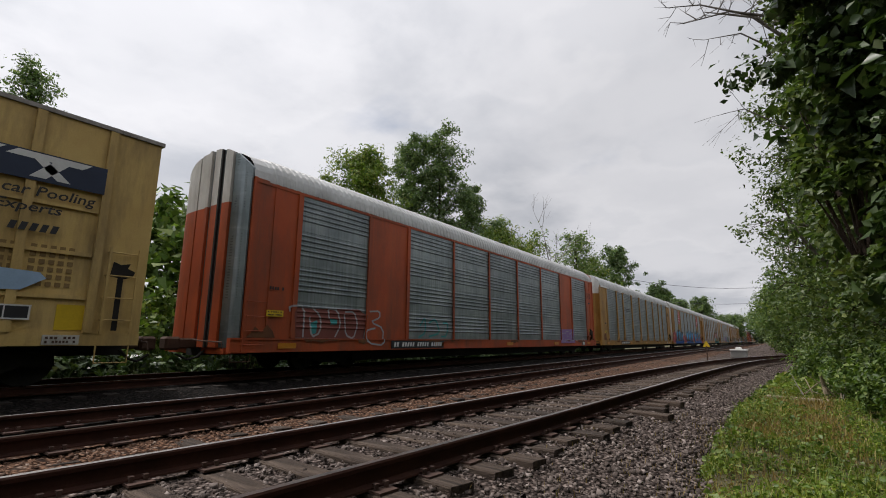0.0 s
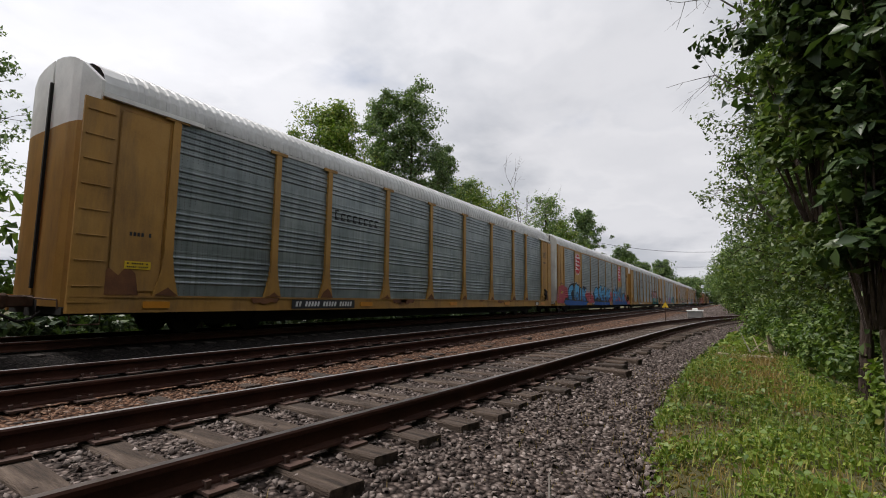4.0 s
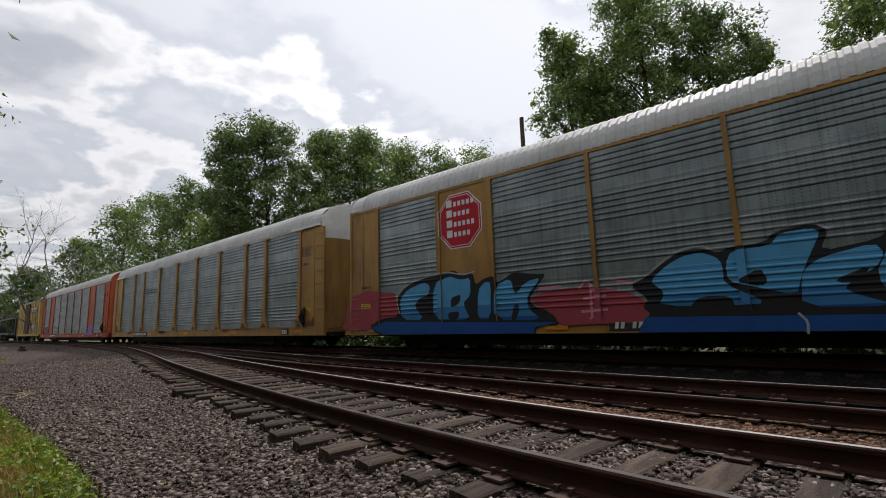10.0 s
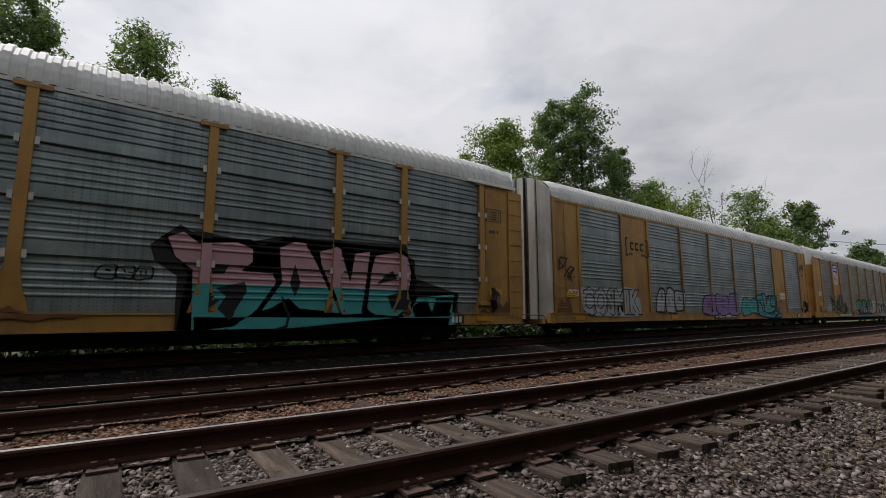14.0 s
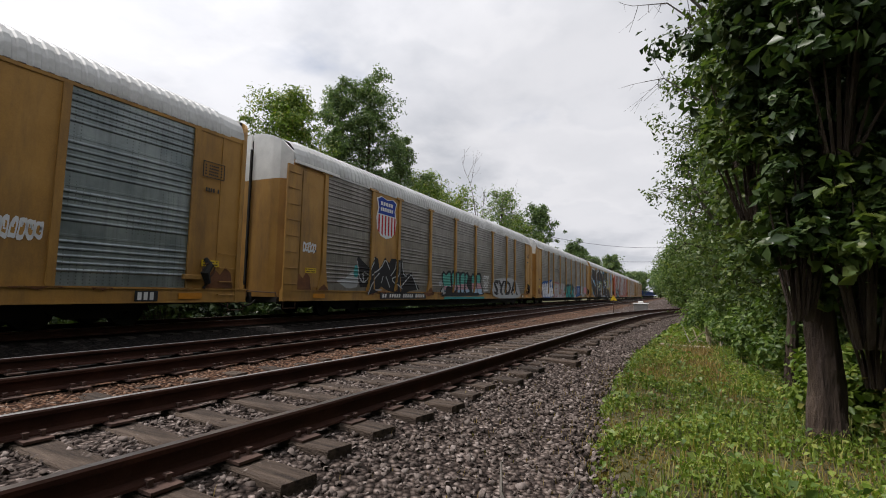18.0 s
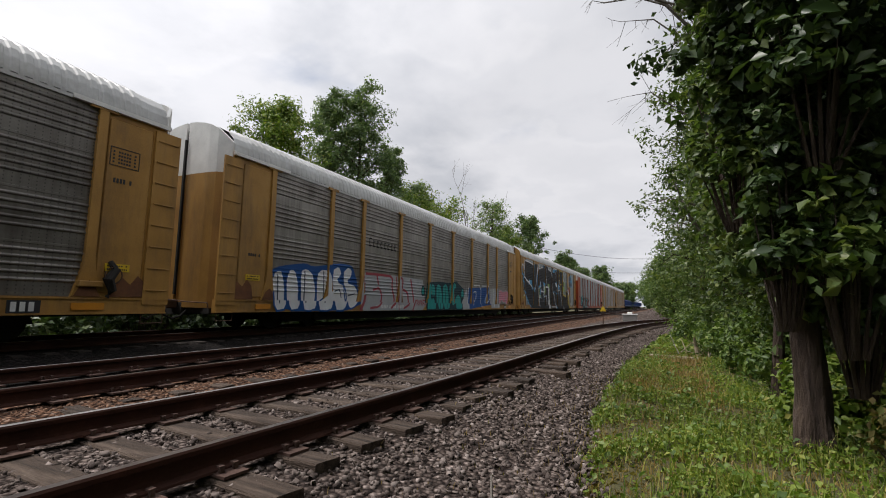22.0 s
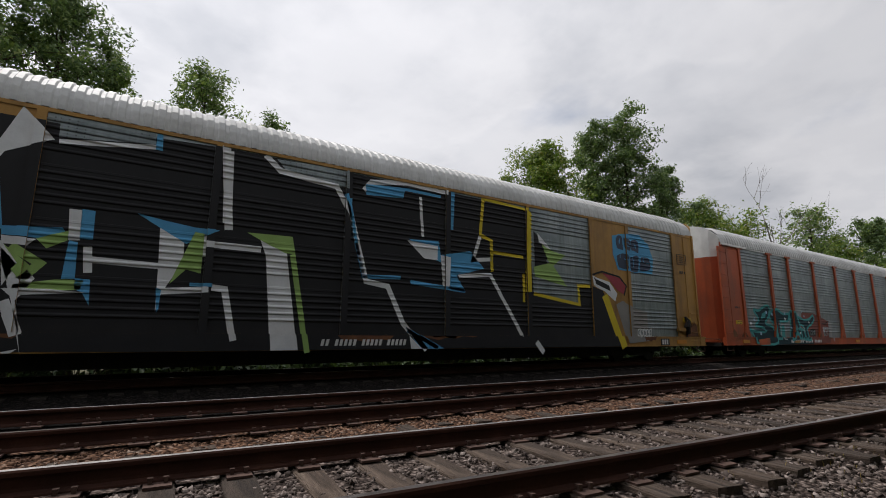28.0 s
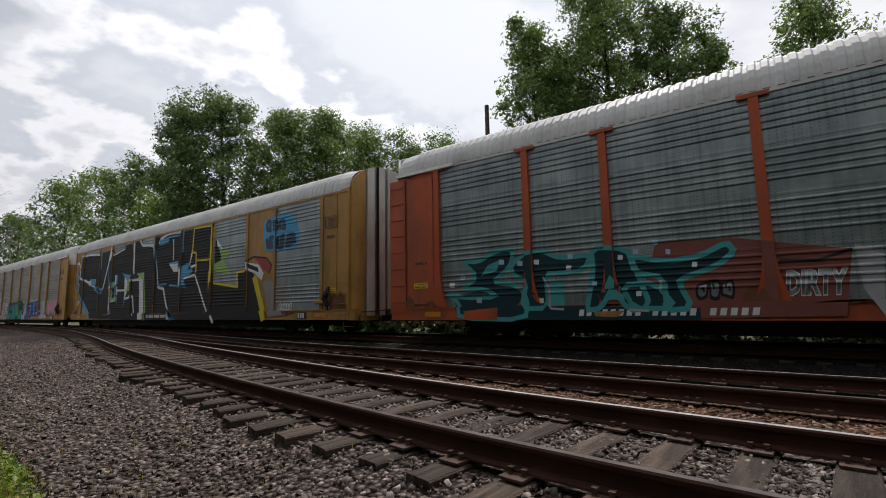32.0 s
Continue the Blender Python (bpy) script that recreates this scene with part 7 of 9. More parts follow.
patch(7, 'g_sky', ((8.09, 1.73), (8.18, 1.7), (8.17, 1.34), (8.14, 1.25)), 3)
stroke(7, 'g_white', 0.13, ((8.83, 2.67), (9.94, 2.66)), 2)
stroke(7, 'g_white', 0.10, ((8.82, 2.87), (8.83, 2.4)), 3)
stroke(7, 'g_white', 0.12, ((8.19, 1.67), (8.99, 1.75)), 3)
stroke(7, 'g_sky', 0.07, ((8.65, 1.83), (9.06, 1.84)), 3)
stroke(7, 'g_white', 0.13, ((9.05, 1.79), (9.29, 1.77), (9.52, 0.74)), 2)
patch(7, 'g_white', ((9.87, 2.98), (10.48, 2.65), (10.83, 0.5), (10.26, 0.5), (10.05, 2.52)), 2)
patch(7, 'g_lime', ((9.64, 3.0), (10.59, 3.02), (10.67, 2.62), (10.43, 2.64), (10.03, 2.81)), 3)
stroke(7, 'g_lime', 0.12, ((10.61, 2.62), (11.03, 0.48)), 3)
patch(7, 'galv', ((10.14, 4.75), (11.83, 4.82), (11.85, 4.35), (10.46, 4.4)), 1)
patch(7, 'galv', ((6.31, 4.77), (7.79, 4.84), (7.82, 4.56), (6.33, 4.36)), 1)
stroke(7, 'g_white', 0.09, ((6.34, 4.28), (7.89, 4.51)), 2)
patch(7, 'g_sky', ((7.82, 4.79), (7.92, 4.79), (7.94, 4.45), (7.82, 4.46)), 3)
stroke(7, 'g_white', 0.16, ((9.08, 4.8), (9.27, 3.01)), 3)
patch(7, 'g_sky', ((13.47, 1.09), (14.57, 0.44), (13.83, 0.45)), 2)
patch(7, 'g_white', ((13.55, 0.86), (13.92, 0.44), (13.6, 0.45)), 3)
stroke(7, 'g_sky', 0.07, ((11.89, 4.11), (12.1, 3.04)), 3)
patch(7, 'g_sky', ((12.28, 4.55), (13.38, 4.62), (13.33, 4.36), (12.31, 4.28)), 3)
patch(7, 'g_sky', ((6.62, 0.51), (6.84, 0.53), (7.52, 0.46), (7.31, 0.44)), 2)
patch(7, 'g_sky', ((21.56, 4.35), (22.11, 4.48), (23.07, 4.56), (23.62, 4.24), (23.86, 3.73), (23.76, 3.14), (21.79, 3.16), (21.56, 3.7)), 1)
scrawl(7, 3, 'g_navy', 'g_sky', (21.73, 23.03, 3.86, 4.41), 0.03, 0.00, 2)
scrawl(7, 3, 'g_navy', 'g_sky', (21.75, 23.66, 3.15, 3.78), 0.03, 0.00, 2)
scrawl(7, 5, 'galv', 'g_white', (22.68, 23.48, 0.87, 1.15), 0.03, 0.10, 2)
scrawl(7, 4, 'yellow', 'g_white', (0.66, 1.04, 1.52, 1.73), 0.03, 0.00, 2)
patch(8, 'g_rust', ((6.93, 1.09), (7.28, 2.13), (8.69, 2.1), (9.54, 1.91), (10.37, 1.74), (10.19, 0.61), (7.06, 0.56)), 0)
patch(8, 'g_darkteal', ((2.02, 1.18), (2.7, 1.26), (3.49, 1.37), (4.17, 1.12), (4.86, 0.85), (5.65, 0.87), (6.02, 0.84), (8.02, 0.78), (8.01, 0.55), (4.72, 0.54), (2.46, 0.54), (2.18, 0.8)), 1)
patch(8, 'g_paleblue', ((3.51, 2.07), (3.66, 2.05), (3.65, 1.93), (3.5, 1.94)), 4)
patch(8, 'g_paleblue', ((4.04, 2.0), (4.18, 1.98), (4.17, 1.86), (4.03, 1.88)), 4)
patch(8, 'g_white', ((4.48, 1.99), (4.62, 1.98), (4.61, 1.86), (4.48, 1.88)), 4)
patch(8, 'g_white', ((5.31, 1.8), (5.43, 1.78), (5.42, 1.67), (5.3, 1.68)), 4)
patch(8, 'g_white', ((6.49, 1.95), (6.59, 1.93), (6.59, 1.83), (6.48, 1.84)), 4)
patch(8, 'g_paleblue', ((5.89, 1.4), (6.0, 1.39), (6.0, 1.28), (5.88, 1.29)), 4)
patch(8, 'g_white', ((6.82, 1.15), (6.93, 1.14), (6.92, 1.04), (6.82, 1.04)), 4)
patch(8, 'g_paleblue', ((2.3, 1.74), (2.46, 1.72), (2.46, 1.59), (2.29, 1.6)), 4)
patch(8, 'g_white', ((1.94, 1.54), (2.11, 1.53), (2.11, 1.4), (1.94, 1.41)), 4)
patch(8, 'g_paleblue', ((7.22, 2.21), (7.32, 2.19), (7.31, 2.09), (7.22, 2.1)), 4)
patch(8, 'g_paleblue', ((7.46, 1.99), (7.55, 1.97), (7.54, 1.87), (7.45, 1.89)), 4)
patch(8, 'g_white', ((7.93, 1.69), (8.02, 1.68), (8.01, 1.58), (7.92, 1.59)), 4)
patch(8, 'g_paleblue', ((6.81, 2.05), (6.92, 2.03), (6.91, 1.93), (6.8, 1.94)), 4)
patch(8, 'g_paleblue', ((5.35, 2.07), (5.47, 2.05), (5.47, 1.94), (5.34, 1.95)), 4)
patch(8, 'g_paleblue', ((2.8, 1.11), (2.96, 1.1), (2.95, 0.97), (2.8, 0.98)), 4)
patch(8, 'g_white', ((4.56, 1.06), (4.7, 1.05), (4.69, 0.93), (4.56, 0.94)), 4)
patch(8, 'orange', ((2.43, 0.77), (3.47, 0.85), (3.45, 0.55), (2.46, 0.54)), 4)
patch(8, 'yellow', ((5.91, 0.72), (6.59, 0.74), (6.41, 0.6), (5.95, 0.62)), 4)
patch(8, 'g_teal', ((6.21, 1.11), (6.59, 1.1), (6.6, 0.96), (6.18, 0.97)), 4)
scrawl(8, 3, 'galv', 'g_black', (7.96, 8.61, 0.94, 1.32), 0.04, 0.10, 2)
word(8, 'DIRTY', 'galv', 'g_white', (9.42, 10.25, 0.98, 1.41), 0.05, 0.10, 2)
patch(8, 'g_silver', ((10.4, 1.83), (10.76, 1.61), (10.67, 0.6), (10.45, 1.07)), 1)
stroke(8, 'g_black', 0.05, ((9.35, 1.62), (9.91, 1.58), (10.37, 1.74)), 2)


rust_rs = np.random.RandomState(77)
for n_ in range(9):
    for p_ in POSTS if STYLE[n_] == "A" else ():
        h_ = SILL_T + rust_rs.uniform(0.12, 0.34)
        patch(n_, "rustbrown", ((p_ - 0.25, SILL_T + 0.005), (p_ - 0.08, SILL_T + 0.012), (p_ + 0.1, SILL_T + 0.004), (p_ + 0.25, SILL_T + 0.008), (p_ + 0.12, h_ - 0.08), (p_ + 0.03, h_), (p_ - 0.05, h_ - 0.05), (p_ - 0.13, h_ - 0.1)), 0.01, "rust_stain")
    for _ in range(7):
        x_, w_ = rust_rs.uniform(0.2, 25.0), rust_rs.uniform(0.4, 1.6)
        z_ = SILL_T - rust_rs.uniform(0.06, 0.2)
        patch(n_, "rustbrown", ((x_, SILL_T - 0.02), (x_ + w_, SILL_T - 0.02), (x_ + w_ * 0.9, z_ + 0.04), (x_ + w_ * 0.7, z_ + 0.07), (x_ + w_ * 0.5, z_), (x_ + w_ * 0.25, z_ + 0.06), (x_ + w_ * 0.1, z_ + 0.02)), 0.005, "rust_stain")
    for x_ in (X0 + 0.45, X1 - 1.3):
        z_ = rust_rs.uniform(1.15, 1.5)
        patch(n_, "rustbrown", ((x_, SILL_T + 0.01), (x_ + 0.8, SILL_T + 0.01), (x_ + 0.72, z_ - 0.15), (x_ + 0.55, z_), (x_ + 0.4, z_ - 0.2), (x_ + 0.22, z_ - 0.05), (x_ + 0.1, z_ - 0.22)), 0.012, "rust_stain")


def octagon(n, cx, cz, w, h):
    for k, (s, mat) in enumerate(((1.0, "g_white"), (0.96, "g_signred"), (0.91, "g_white"), (0.885, "g_signred"))):
        a, b = w * s / 2, h * s / 2
        c = 0.45
        patch(n, mat, ((cx - a, cz - b * c), (cx - a * c, cz - b), (cx + a * c, cz - b), (cx + a, cz - b * c), (cx + a, cz + b * c), (cx + a * c, cz + b), (cx - a * c, cz + b), (cx - a, cz + b * c)), k, "emblem")
    for k in range(4):
        z = cz + h * (0.27 - 0.185 * k)
        patch(n, "g_white", ((cx - w * 0.3, z), (cx - w * 0.17, z), (cx - w * 0.17, z + h * 0.13), (cx - w * 0.3, z + h * 0.13)), 4, "emblem")
        for j in range(5 - k % 2):
            x = cx - w * 0.13 + j * w * 0.1
            patch(n, "g_white", ((x, z), (x + w * 0.065, z), (x + w * 0.065, z + h * 0.085), (x, z + h * 0.085)), 4, "emblem")


octagon(2, 21.4, 3.85, 1.62, 1.65)
octagon(2, 4.95, 3.82, 1.62, 1.65)


def shield(n, cx, z0, z1, w):
    h = z1 - z0
    prof = ((-0.30, 1.0), (-0.5, 0.93), (-0.42, 0.72), (-0.5, 0.48), (-0.45, 0.22), (-0.28, 0.06), (0, 0.0), (0.28, 0.06), (0.45, 0.22), (0.5, 0.48), (0.42, 0.72), (0.5, 0.93), (0.30, 1.0), (0, 0.95))
    patch(n, "g_white", tuple((cx + x * w * 1.06, z0 - 0.03 + z * (h + 0.06)) for x, z in prof), 0, "emblem")
    patch(n, "g_white", tuple((cx + x * w, z0 + z * h) for x, z in prof), 1, "emblem")
    up = ((-0.30, 1.0), (-0.5, 0.93), (-0.42, 0.72), (-0.46, 0.58), (0.46, 0.58), (0.42, 0.72), (0.5, 0.93), (0.30, 1.0), (0, 0.95))
    patch(n, "g_shieldblue", tuple((cx + x * w * 0.96, z0 + z * h) for x, z in up), 2, "emblem")
    for k in range(6):
        x = -0.43 + k * 0.165
        lo = 0.10 if k in (0, 5) else 0.045
        patch(n, "g_signred", tuple((cx + a * w, z0 + b * h) for a, b in ((x, lo + 0.06), (x + 0.075, lo), (x + 0.075, 0.555), (x, 0.555))), 2, "emblem")
    for r, (zz, m) in enumerate(((0.80, 5), (0.66, 7))):
        for k in range(m):
            x = -0.33 + k * 0.66 / m
            patch(n, "g_white", tuple((cx + a * w, z0 + b * h) for a, b in ((x, zz), (x + 0.5 / m, zz), (x + 0.5 / m, zz + 0.09), (x, zz + 0.09))), 3, "emblem")


shield(5, 5.1, 3.02, 4.66, 1.42)
# the operators' names are plain dark bars
for n_, xa_, xb_, za_, zb_, m_ in ((1, 6.35, 8.55, 3.33, 3.62, 8), (6, 6.5, 8.7, 3.08, 3.4, 8)):
    for k_ in range(m_):
        x_ = xa_ + (xb_ - xa_) * k_ / m_
        stroke(n_, "g_black", 0.045, ((x_ + 0.16, za_ + 0.02), (x_ + 0.02, za_ + 0.02), (x_ + 0.02, zb_ if k_ == 0 else zb_ - 0.08), (x_ + 0.17, zb_ if k_ == 0 else zb_ - 0.08)), 1)
for n_, xa_, xb_, za_, zb_ in ((3, 6.45, 8.1, 3.12, 3.85), (4, 4.4, 6.0, 3.2, 3.9)):
    if n_ == 3:
        patch(n_, "g_silver", ((xa_ - 0.2, za_ - 0.05), (xb_ + 0.25, za_ - 0.05), (xb_ + 0.25, zb_ + 0.02), (xa_ - 0.2, zb_ + 0.02)), 0, "lettering_bar")
    for s_, x_ in ((1, xa_), (-1, xb_)):
        stroke(n_, "g_black", 0.07, ((x_ + s_ * 0.15, zb_), (x_, zb_), (x_, za_), (x_ + s_ * 0.15, za_)), 2)
    for k_ in range(3):
        x_ = xa_ + 0.3 + k_ * 0.37
        stroke(n_, "g_black", 0.085, ((x_ + 0.26, za_ + 0.26), (x_ + 0.05, za_ + 0.26), (x_ + 0.05, zb_ - 0.19), (x_ + 0.26, zb_ - 0.19)), 2)
    for x_ in (xa_ + 0.2, xa_ + 0.36, xb_ - 0.46, xb_ - 0.3):
        patch(n_, "g_black", ((x_, za_), (x_ + 0.1, za_), (x_ + 0.1, za_ + 0.1), (x_, za_ + 0.1)), 2, "lettering_bar")
word(3, "R1", "letterwhite", "blackpaint", (7.95, 8.3, 0.6, 0.79), 0.02, 0.0, 3)
for n_ in (3,):
    for i_ in range(len(POSTS)):
        for z_ in (1.86, 2.84, 3.82):
            for s_ in (-0.17, 0.10):
                board(CAR[n_], "clamp", "dirtywhite", POSTS[i_] + s_, POSTS[i_] + s_ + 0.07, z_ - 0.07, z_ + 0.07, FACE - 0.07)


def sign_text(car, body, x0, x1, z0, z1, y, slant, mat):
    """Lettering painted flat on a car's side."""
    bm = word_mesh(body, 0.012)
    bx, by = [v.co.x for v in bm.verts], [v.co.y for v in bm.verts]
    ax, bx_, ay, by_ = min(bx), max(bx), min(by), max(by)
    for v in bm.verts:
        fz = (v.co.y - ay) / (by_ - ay)
        v.co = (x0 + (v.co.x - ax) / (bx_ - ax) * (x1 - x0) + fz * slant, y, z0 + fz * (z1 - z0))
    part("slogan", bm, M[mat], car)


sign_text(BOXCAR, "car Pooling", 12.76, 14.1, 3.25, 3.49, -1.578, 0.05, "blackpaint")
sign_text(BOXCAR, "Experts", 12.7, 13.62, 2.97, 3.19, -1.578, 0.05, "blackpaint")


# ---- plants ----
def leaf_mesh(name, centers, normals, sizes, mat, seed, aspect=0.62, fold=0.25, small=False):
    """Many small folded leaves: four corners each, bent along the middle."""
    rs = np.random.RandomState(seed)
    n = len(centers)
    nrm = normals + rs.normal(0, 0.55, (n, 3))
    nrm /= np.linalg.norm(nrm, axis=1)[:, None] + 1e-9
    t = rs.normal(0, 1, (n, 3))
    t -= nrm * np.sum(t * nrm, axis=1)[:, None]
    t /= np.linalg.norm(t, axis=1)[:, None] + 1e-9
    b = np.cross(nrm, t)
    s = sizes[:, None]
    v = np.empty((n, 4, 3))
    v[:, 0] = centers - t * s * 0.5
    v[:, 1] = centers + b * s * 0.5 * aspect + nrm * s * fold * 0.5
    v[:, 2] = centers + t * s * 0.5 - nrm * s * 0.1
    v[:, 3] = centers - b * s * 0.5 * aspect + nrm * s * fold * 0.5
    me = bpy.data.meshes.new(name)
    if small:
        v = np.stack([v[:, 0], (v[:, 1] * 0.8 + v[:, 2] * 0.5 - v[:, 0] * 0.3), (v[:, 3] * 0.8 + v[:, 2] * 0.5 - v[:, 0] * 0.3)], 1)
        me.vertices.add(n * 3)
        me.vertices.foreach_set("co", v.reshape(-1))
        me.loops.add(n * 3)
        me.loops.foreach_set("vertex_index", np.arange(n * 3, dtype=np.int32))
        me.polygons.add(n)
        me.polygons.foreach_set("loop_start", np.arange(n, dtype=np.int32) * 3)
        me.materials.append(mat)
        me.update(calc_edges=True)
        return me
    me.vertices.add(n * 4)
    me.vertices.foreach_set("co", v.reshape(-1))
    me.loops.add(n * 6)
    i = np.arange(n)[:, None] * 4
    tri = np.concatenate([i + 0, i + 1, i + 2, i + 0, i + 2, i + 3], axis=1)
    me.loops.foreach_set("vertex_index", tri.reshape(-1).astype(np.int32))
    me.polygons.add(n * 2)
    me.polygons.foreach_set("loop_start", np.arange(n * 2, dtype=np.int32) * 3)
    me.materials.append(mat)
    me.update(calc_edges=True)
    return me


def puff(rs, c, r, count, flat=0.75):
    """Leaf places and outward directions in an uneven clump."""
    d = rs.normal(0, 1, (count, 3))
    d /= np.linalg.norm(d, axis=1)[:, None] + 1e-9
    axis_ = rs.normal(0, 1, 3)
    axis_ /= np.linalg.norm(axis_)
    lump = 1 + 0.22 * np.sin(d @ rs.normal(0, 3, 3)) + 0.18 * np.sin(d @ rs.normal(0, 5, 3))
    p = d * (r * lump * (0.35 + 0.65 * rs.rand(count) ** 0.6))[:, None]
    p += axis_ * (p @ axis_)[:, None] * 0.45
    p[:, 2] *= flat
    out = d.copy()
    out[:, 2] += 0.55
    return np.asarray(c) + p, out


def crown_mesh(rs, ends, cr, count, leaf, mat, seed, aspect=0.62, small=False):
    per = max(6, int(count / len(ends)))
    P, Nn, S = [], [], []
    for e in ends:
        p, o = puff(rs, e, cr * (0.55 + 0.9 * rs.rand()), int(per * (0.5 + rs.rand())))
        P.append(p), Nn.append(o), S.append(leaf * (0.55 + 0.75 * rs.rand(len(p))))
    return leaf_mesh("crown", np.concatenate(P), np.concatenate(Nn), np.concatenate(S), M[mat], seed, aspect, 0.25, small)


def make_tree(name, label, at, height, spread, seed, mat="leaf", leaf=0.24, count=16000, trunk_r=0.2, bare=0.25, limbs=18, shape=1.0, lean=(0, 0), clump=0.2, group="trees along the railway", aspect=0.62, small=False, tilt=(0, 0), gnarl=0.0):
    """A tapered trunk, limbs that fork, and a crown of many leaf clumps along the limbs."""
    rs = np.random.RandomState(seed)
    t = thing(name, label, "tree", group, at=pose(*at))
    bm = bmesh.new()

    def axis_pt(f):
        w = np.array([math.sin(f * 5 + seed) * 0.25, math.cos(f * 4 + seed) * 0.25, 0]) * min(1, f * 3)
        return np.array([lean[0] * f * f + tilt[0] * f, lean[1] * f * f + tilt[1] * f, height * 0.86 * f]) + w

    fs = np.linspace(0, 1, 60 if gnarl else 9)
    add_tube(bm, [axis_pt(f) for f in fs], [trunk_r * (1 + 0.35 * max(0, 1 - f * 14)) * (1 - 0.85 * f) + 0.015 for f in fs], 18 if gnarl else 9)
    if gnarl:
        for v in bm.verts:
            p = Vector((v.co.x * 9, v.co.y * 9, v.co.z * 1.6))
            v.co += noise.noise_vector(p) * gnarl + noise.noise_vector(p * 3.1) * gnarl * 0.4
    ends = []
    for k in range(limbs):
        f = bare + (1 - bare) * (k + rs.rand() * 0.7) / limbs
        base = axis_pt(f)
        a = k * 2.4 + rs.rand() * 0.9
        u = min(1, max(0.08, (f - bare * 0.7) / (1.06 - bare * 0.7)))
        reach = spread * (0.28 + 0.8 * math.sin(math.pi * u ** shape)) * (0.65 + 0.5 * rs.rand())
        tip = base + np.array([math.cos(a) * reach, math.sin(a) * reach, min(reach * (0.2 + 0.55 * f) + 0.2, max(0.2, height * 0.97 - base[2]))])
        mid = base * 0.5 + tip * 0.5 + np.array([0, 0, 0.1 * reach])
        r0 = trunk_r * 0.42 * (1.1 - f)
        add_tube(bm, [base, mid, tip], [r0 + 0.012, r0 * 0.5 + 0.01, 0.008], 5, cap=False)
        for j in range(12):
            g = 0.2 + 0.85 * rs.rand()
            src = base * (1 - g) + tip * g + np.array([0, 0, 0.2 * reach * g * (1 - g)])
            e = src + rs.normal(0, 1, 3) * reach * np.array([0.24, 0.24, 0.2])
            e[2] = min(e[2], height * 0.98)
            if j % 3 == 0:
                add_tube(bm, [src, e], [0.012 + r0 * 0.15, 0.004], 3, cap=False)
            ends.append(e)
    part("trunk", bm, M["bark"], t)
    part("crown", crown_mesh(rs, ends, spread * clump, count, leaf, mat, seed, aspect, small), None, t)
    return t


def make_bush(label, at, w, d, h, seed, mat="leaf", leaf=0.1, count=6000, name="bush", small=False):
    rs = np.random.RandomState(seed)
    t = thing(name, label, "bush", "bushes along the railway", at=pose(*at))
    bm = bmesh.new()
    ends = []
    for k in range(26):
        a, r = rs.rand() * 2 * math.pi, rs.rand() ** 0.5
        z = h * (0.15 + 0.8 * (1 - r ** 2) ** 0.5 * (0.35 + 0.65 * rs.rand()))
        e = np.array([math.cos(a) * r * w, math.sin(a) * r * d, z])
        ends.append(e)
        add_tube(bm, [(e[0] * 0.3, e[1] * 0.3, -0.05), e * np.array([0.7, 0.7, 0.55]), e], [0.018, 0.012, 0.004], 4, cap=False)
    part("stem_frame", bm, M["bark"], t)
    part("foliage", crown_mesh(rs, ends, min(w, d, h) * 0.42, count, leaf, mat, seed, 0.62, small), None, t)
    return t


def bare_tree(label, at, height, seed, spread=2.2, name="bare_tree", mat="twig", r0=0.12):
    rs = np.random.RandomState(seed)
    t = thing(name, label, "tree", "trees along the railway", at=pose(*at))
    bm = bmesh.new()

    def grow(p, d, length, r, depth):
        n = 3
        pts, q = [p], p
        for i in range(n):
            d = d + rs.normal(0, 0.12, 3)
            d /= np.linalg.norm(d)
            q = q + d * length / n
            pts.append(q)
        add_tube(bm, pts, [r, r * 0.85, r * 0.7, r * 0.5], 4, cap=False)
        if depth:
            for k in range(3 if depth > 1 else 4):
                j = rs.randint(1, n + 1)
                dd = d + rs.normal(0, 0.55, 3)
                dd[2] += 0.25
                grow(pts[j], dd / np.linalg.norm(dd), length * (0.5 + 0.25 * rs.rand()), r * 0.5, depth - 1)

    grow(np.zeros(3), np.array([0, 0, 1.0]), height * 0.55, r0, 4)
    part("branch_frame", bm, M[mat], t)
    return t


def around(az, dist):
    """A place seen from the camera's stand: degrees to the left of straight across, and metres."""
    a = radians(az)
    return (-math.sin(a) * dist, math.cos(a) * dist)


def far_tree(k, az, el, dist, spread, label, mat="leaf", count=14000, shape=0.9, bare=0.12, leaf=0.0):
    x, y = around(az, dist)
    h = (dist * math.tan(radians(el)) + 1.7) * 1.09
    # green leaf colours are swapped for the copies with haze painted in
    make_tree("tree", label, (x, y, -0.65), h, spread * 0.9, 300 + k, {"leaf": "leafhaze", "leafdark": "leafhazedark"}.get(mat, mat), leaf or 0.11 + dist * 0.0038, int(count * (1.9 if dist < 46 else 1.1)), 0.12 + spread * 0.035, bare, 34, shape, clump=0.22, small=True)


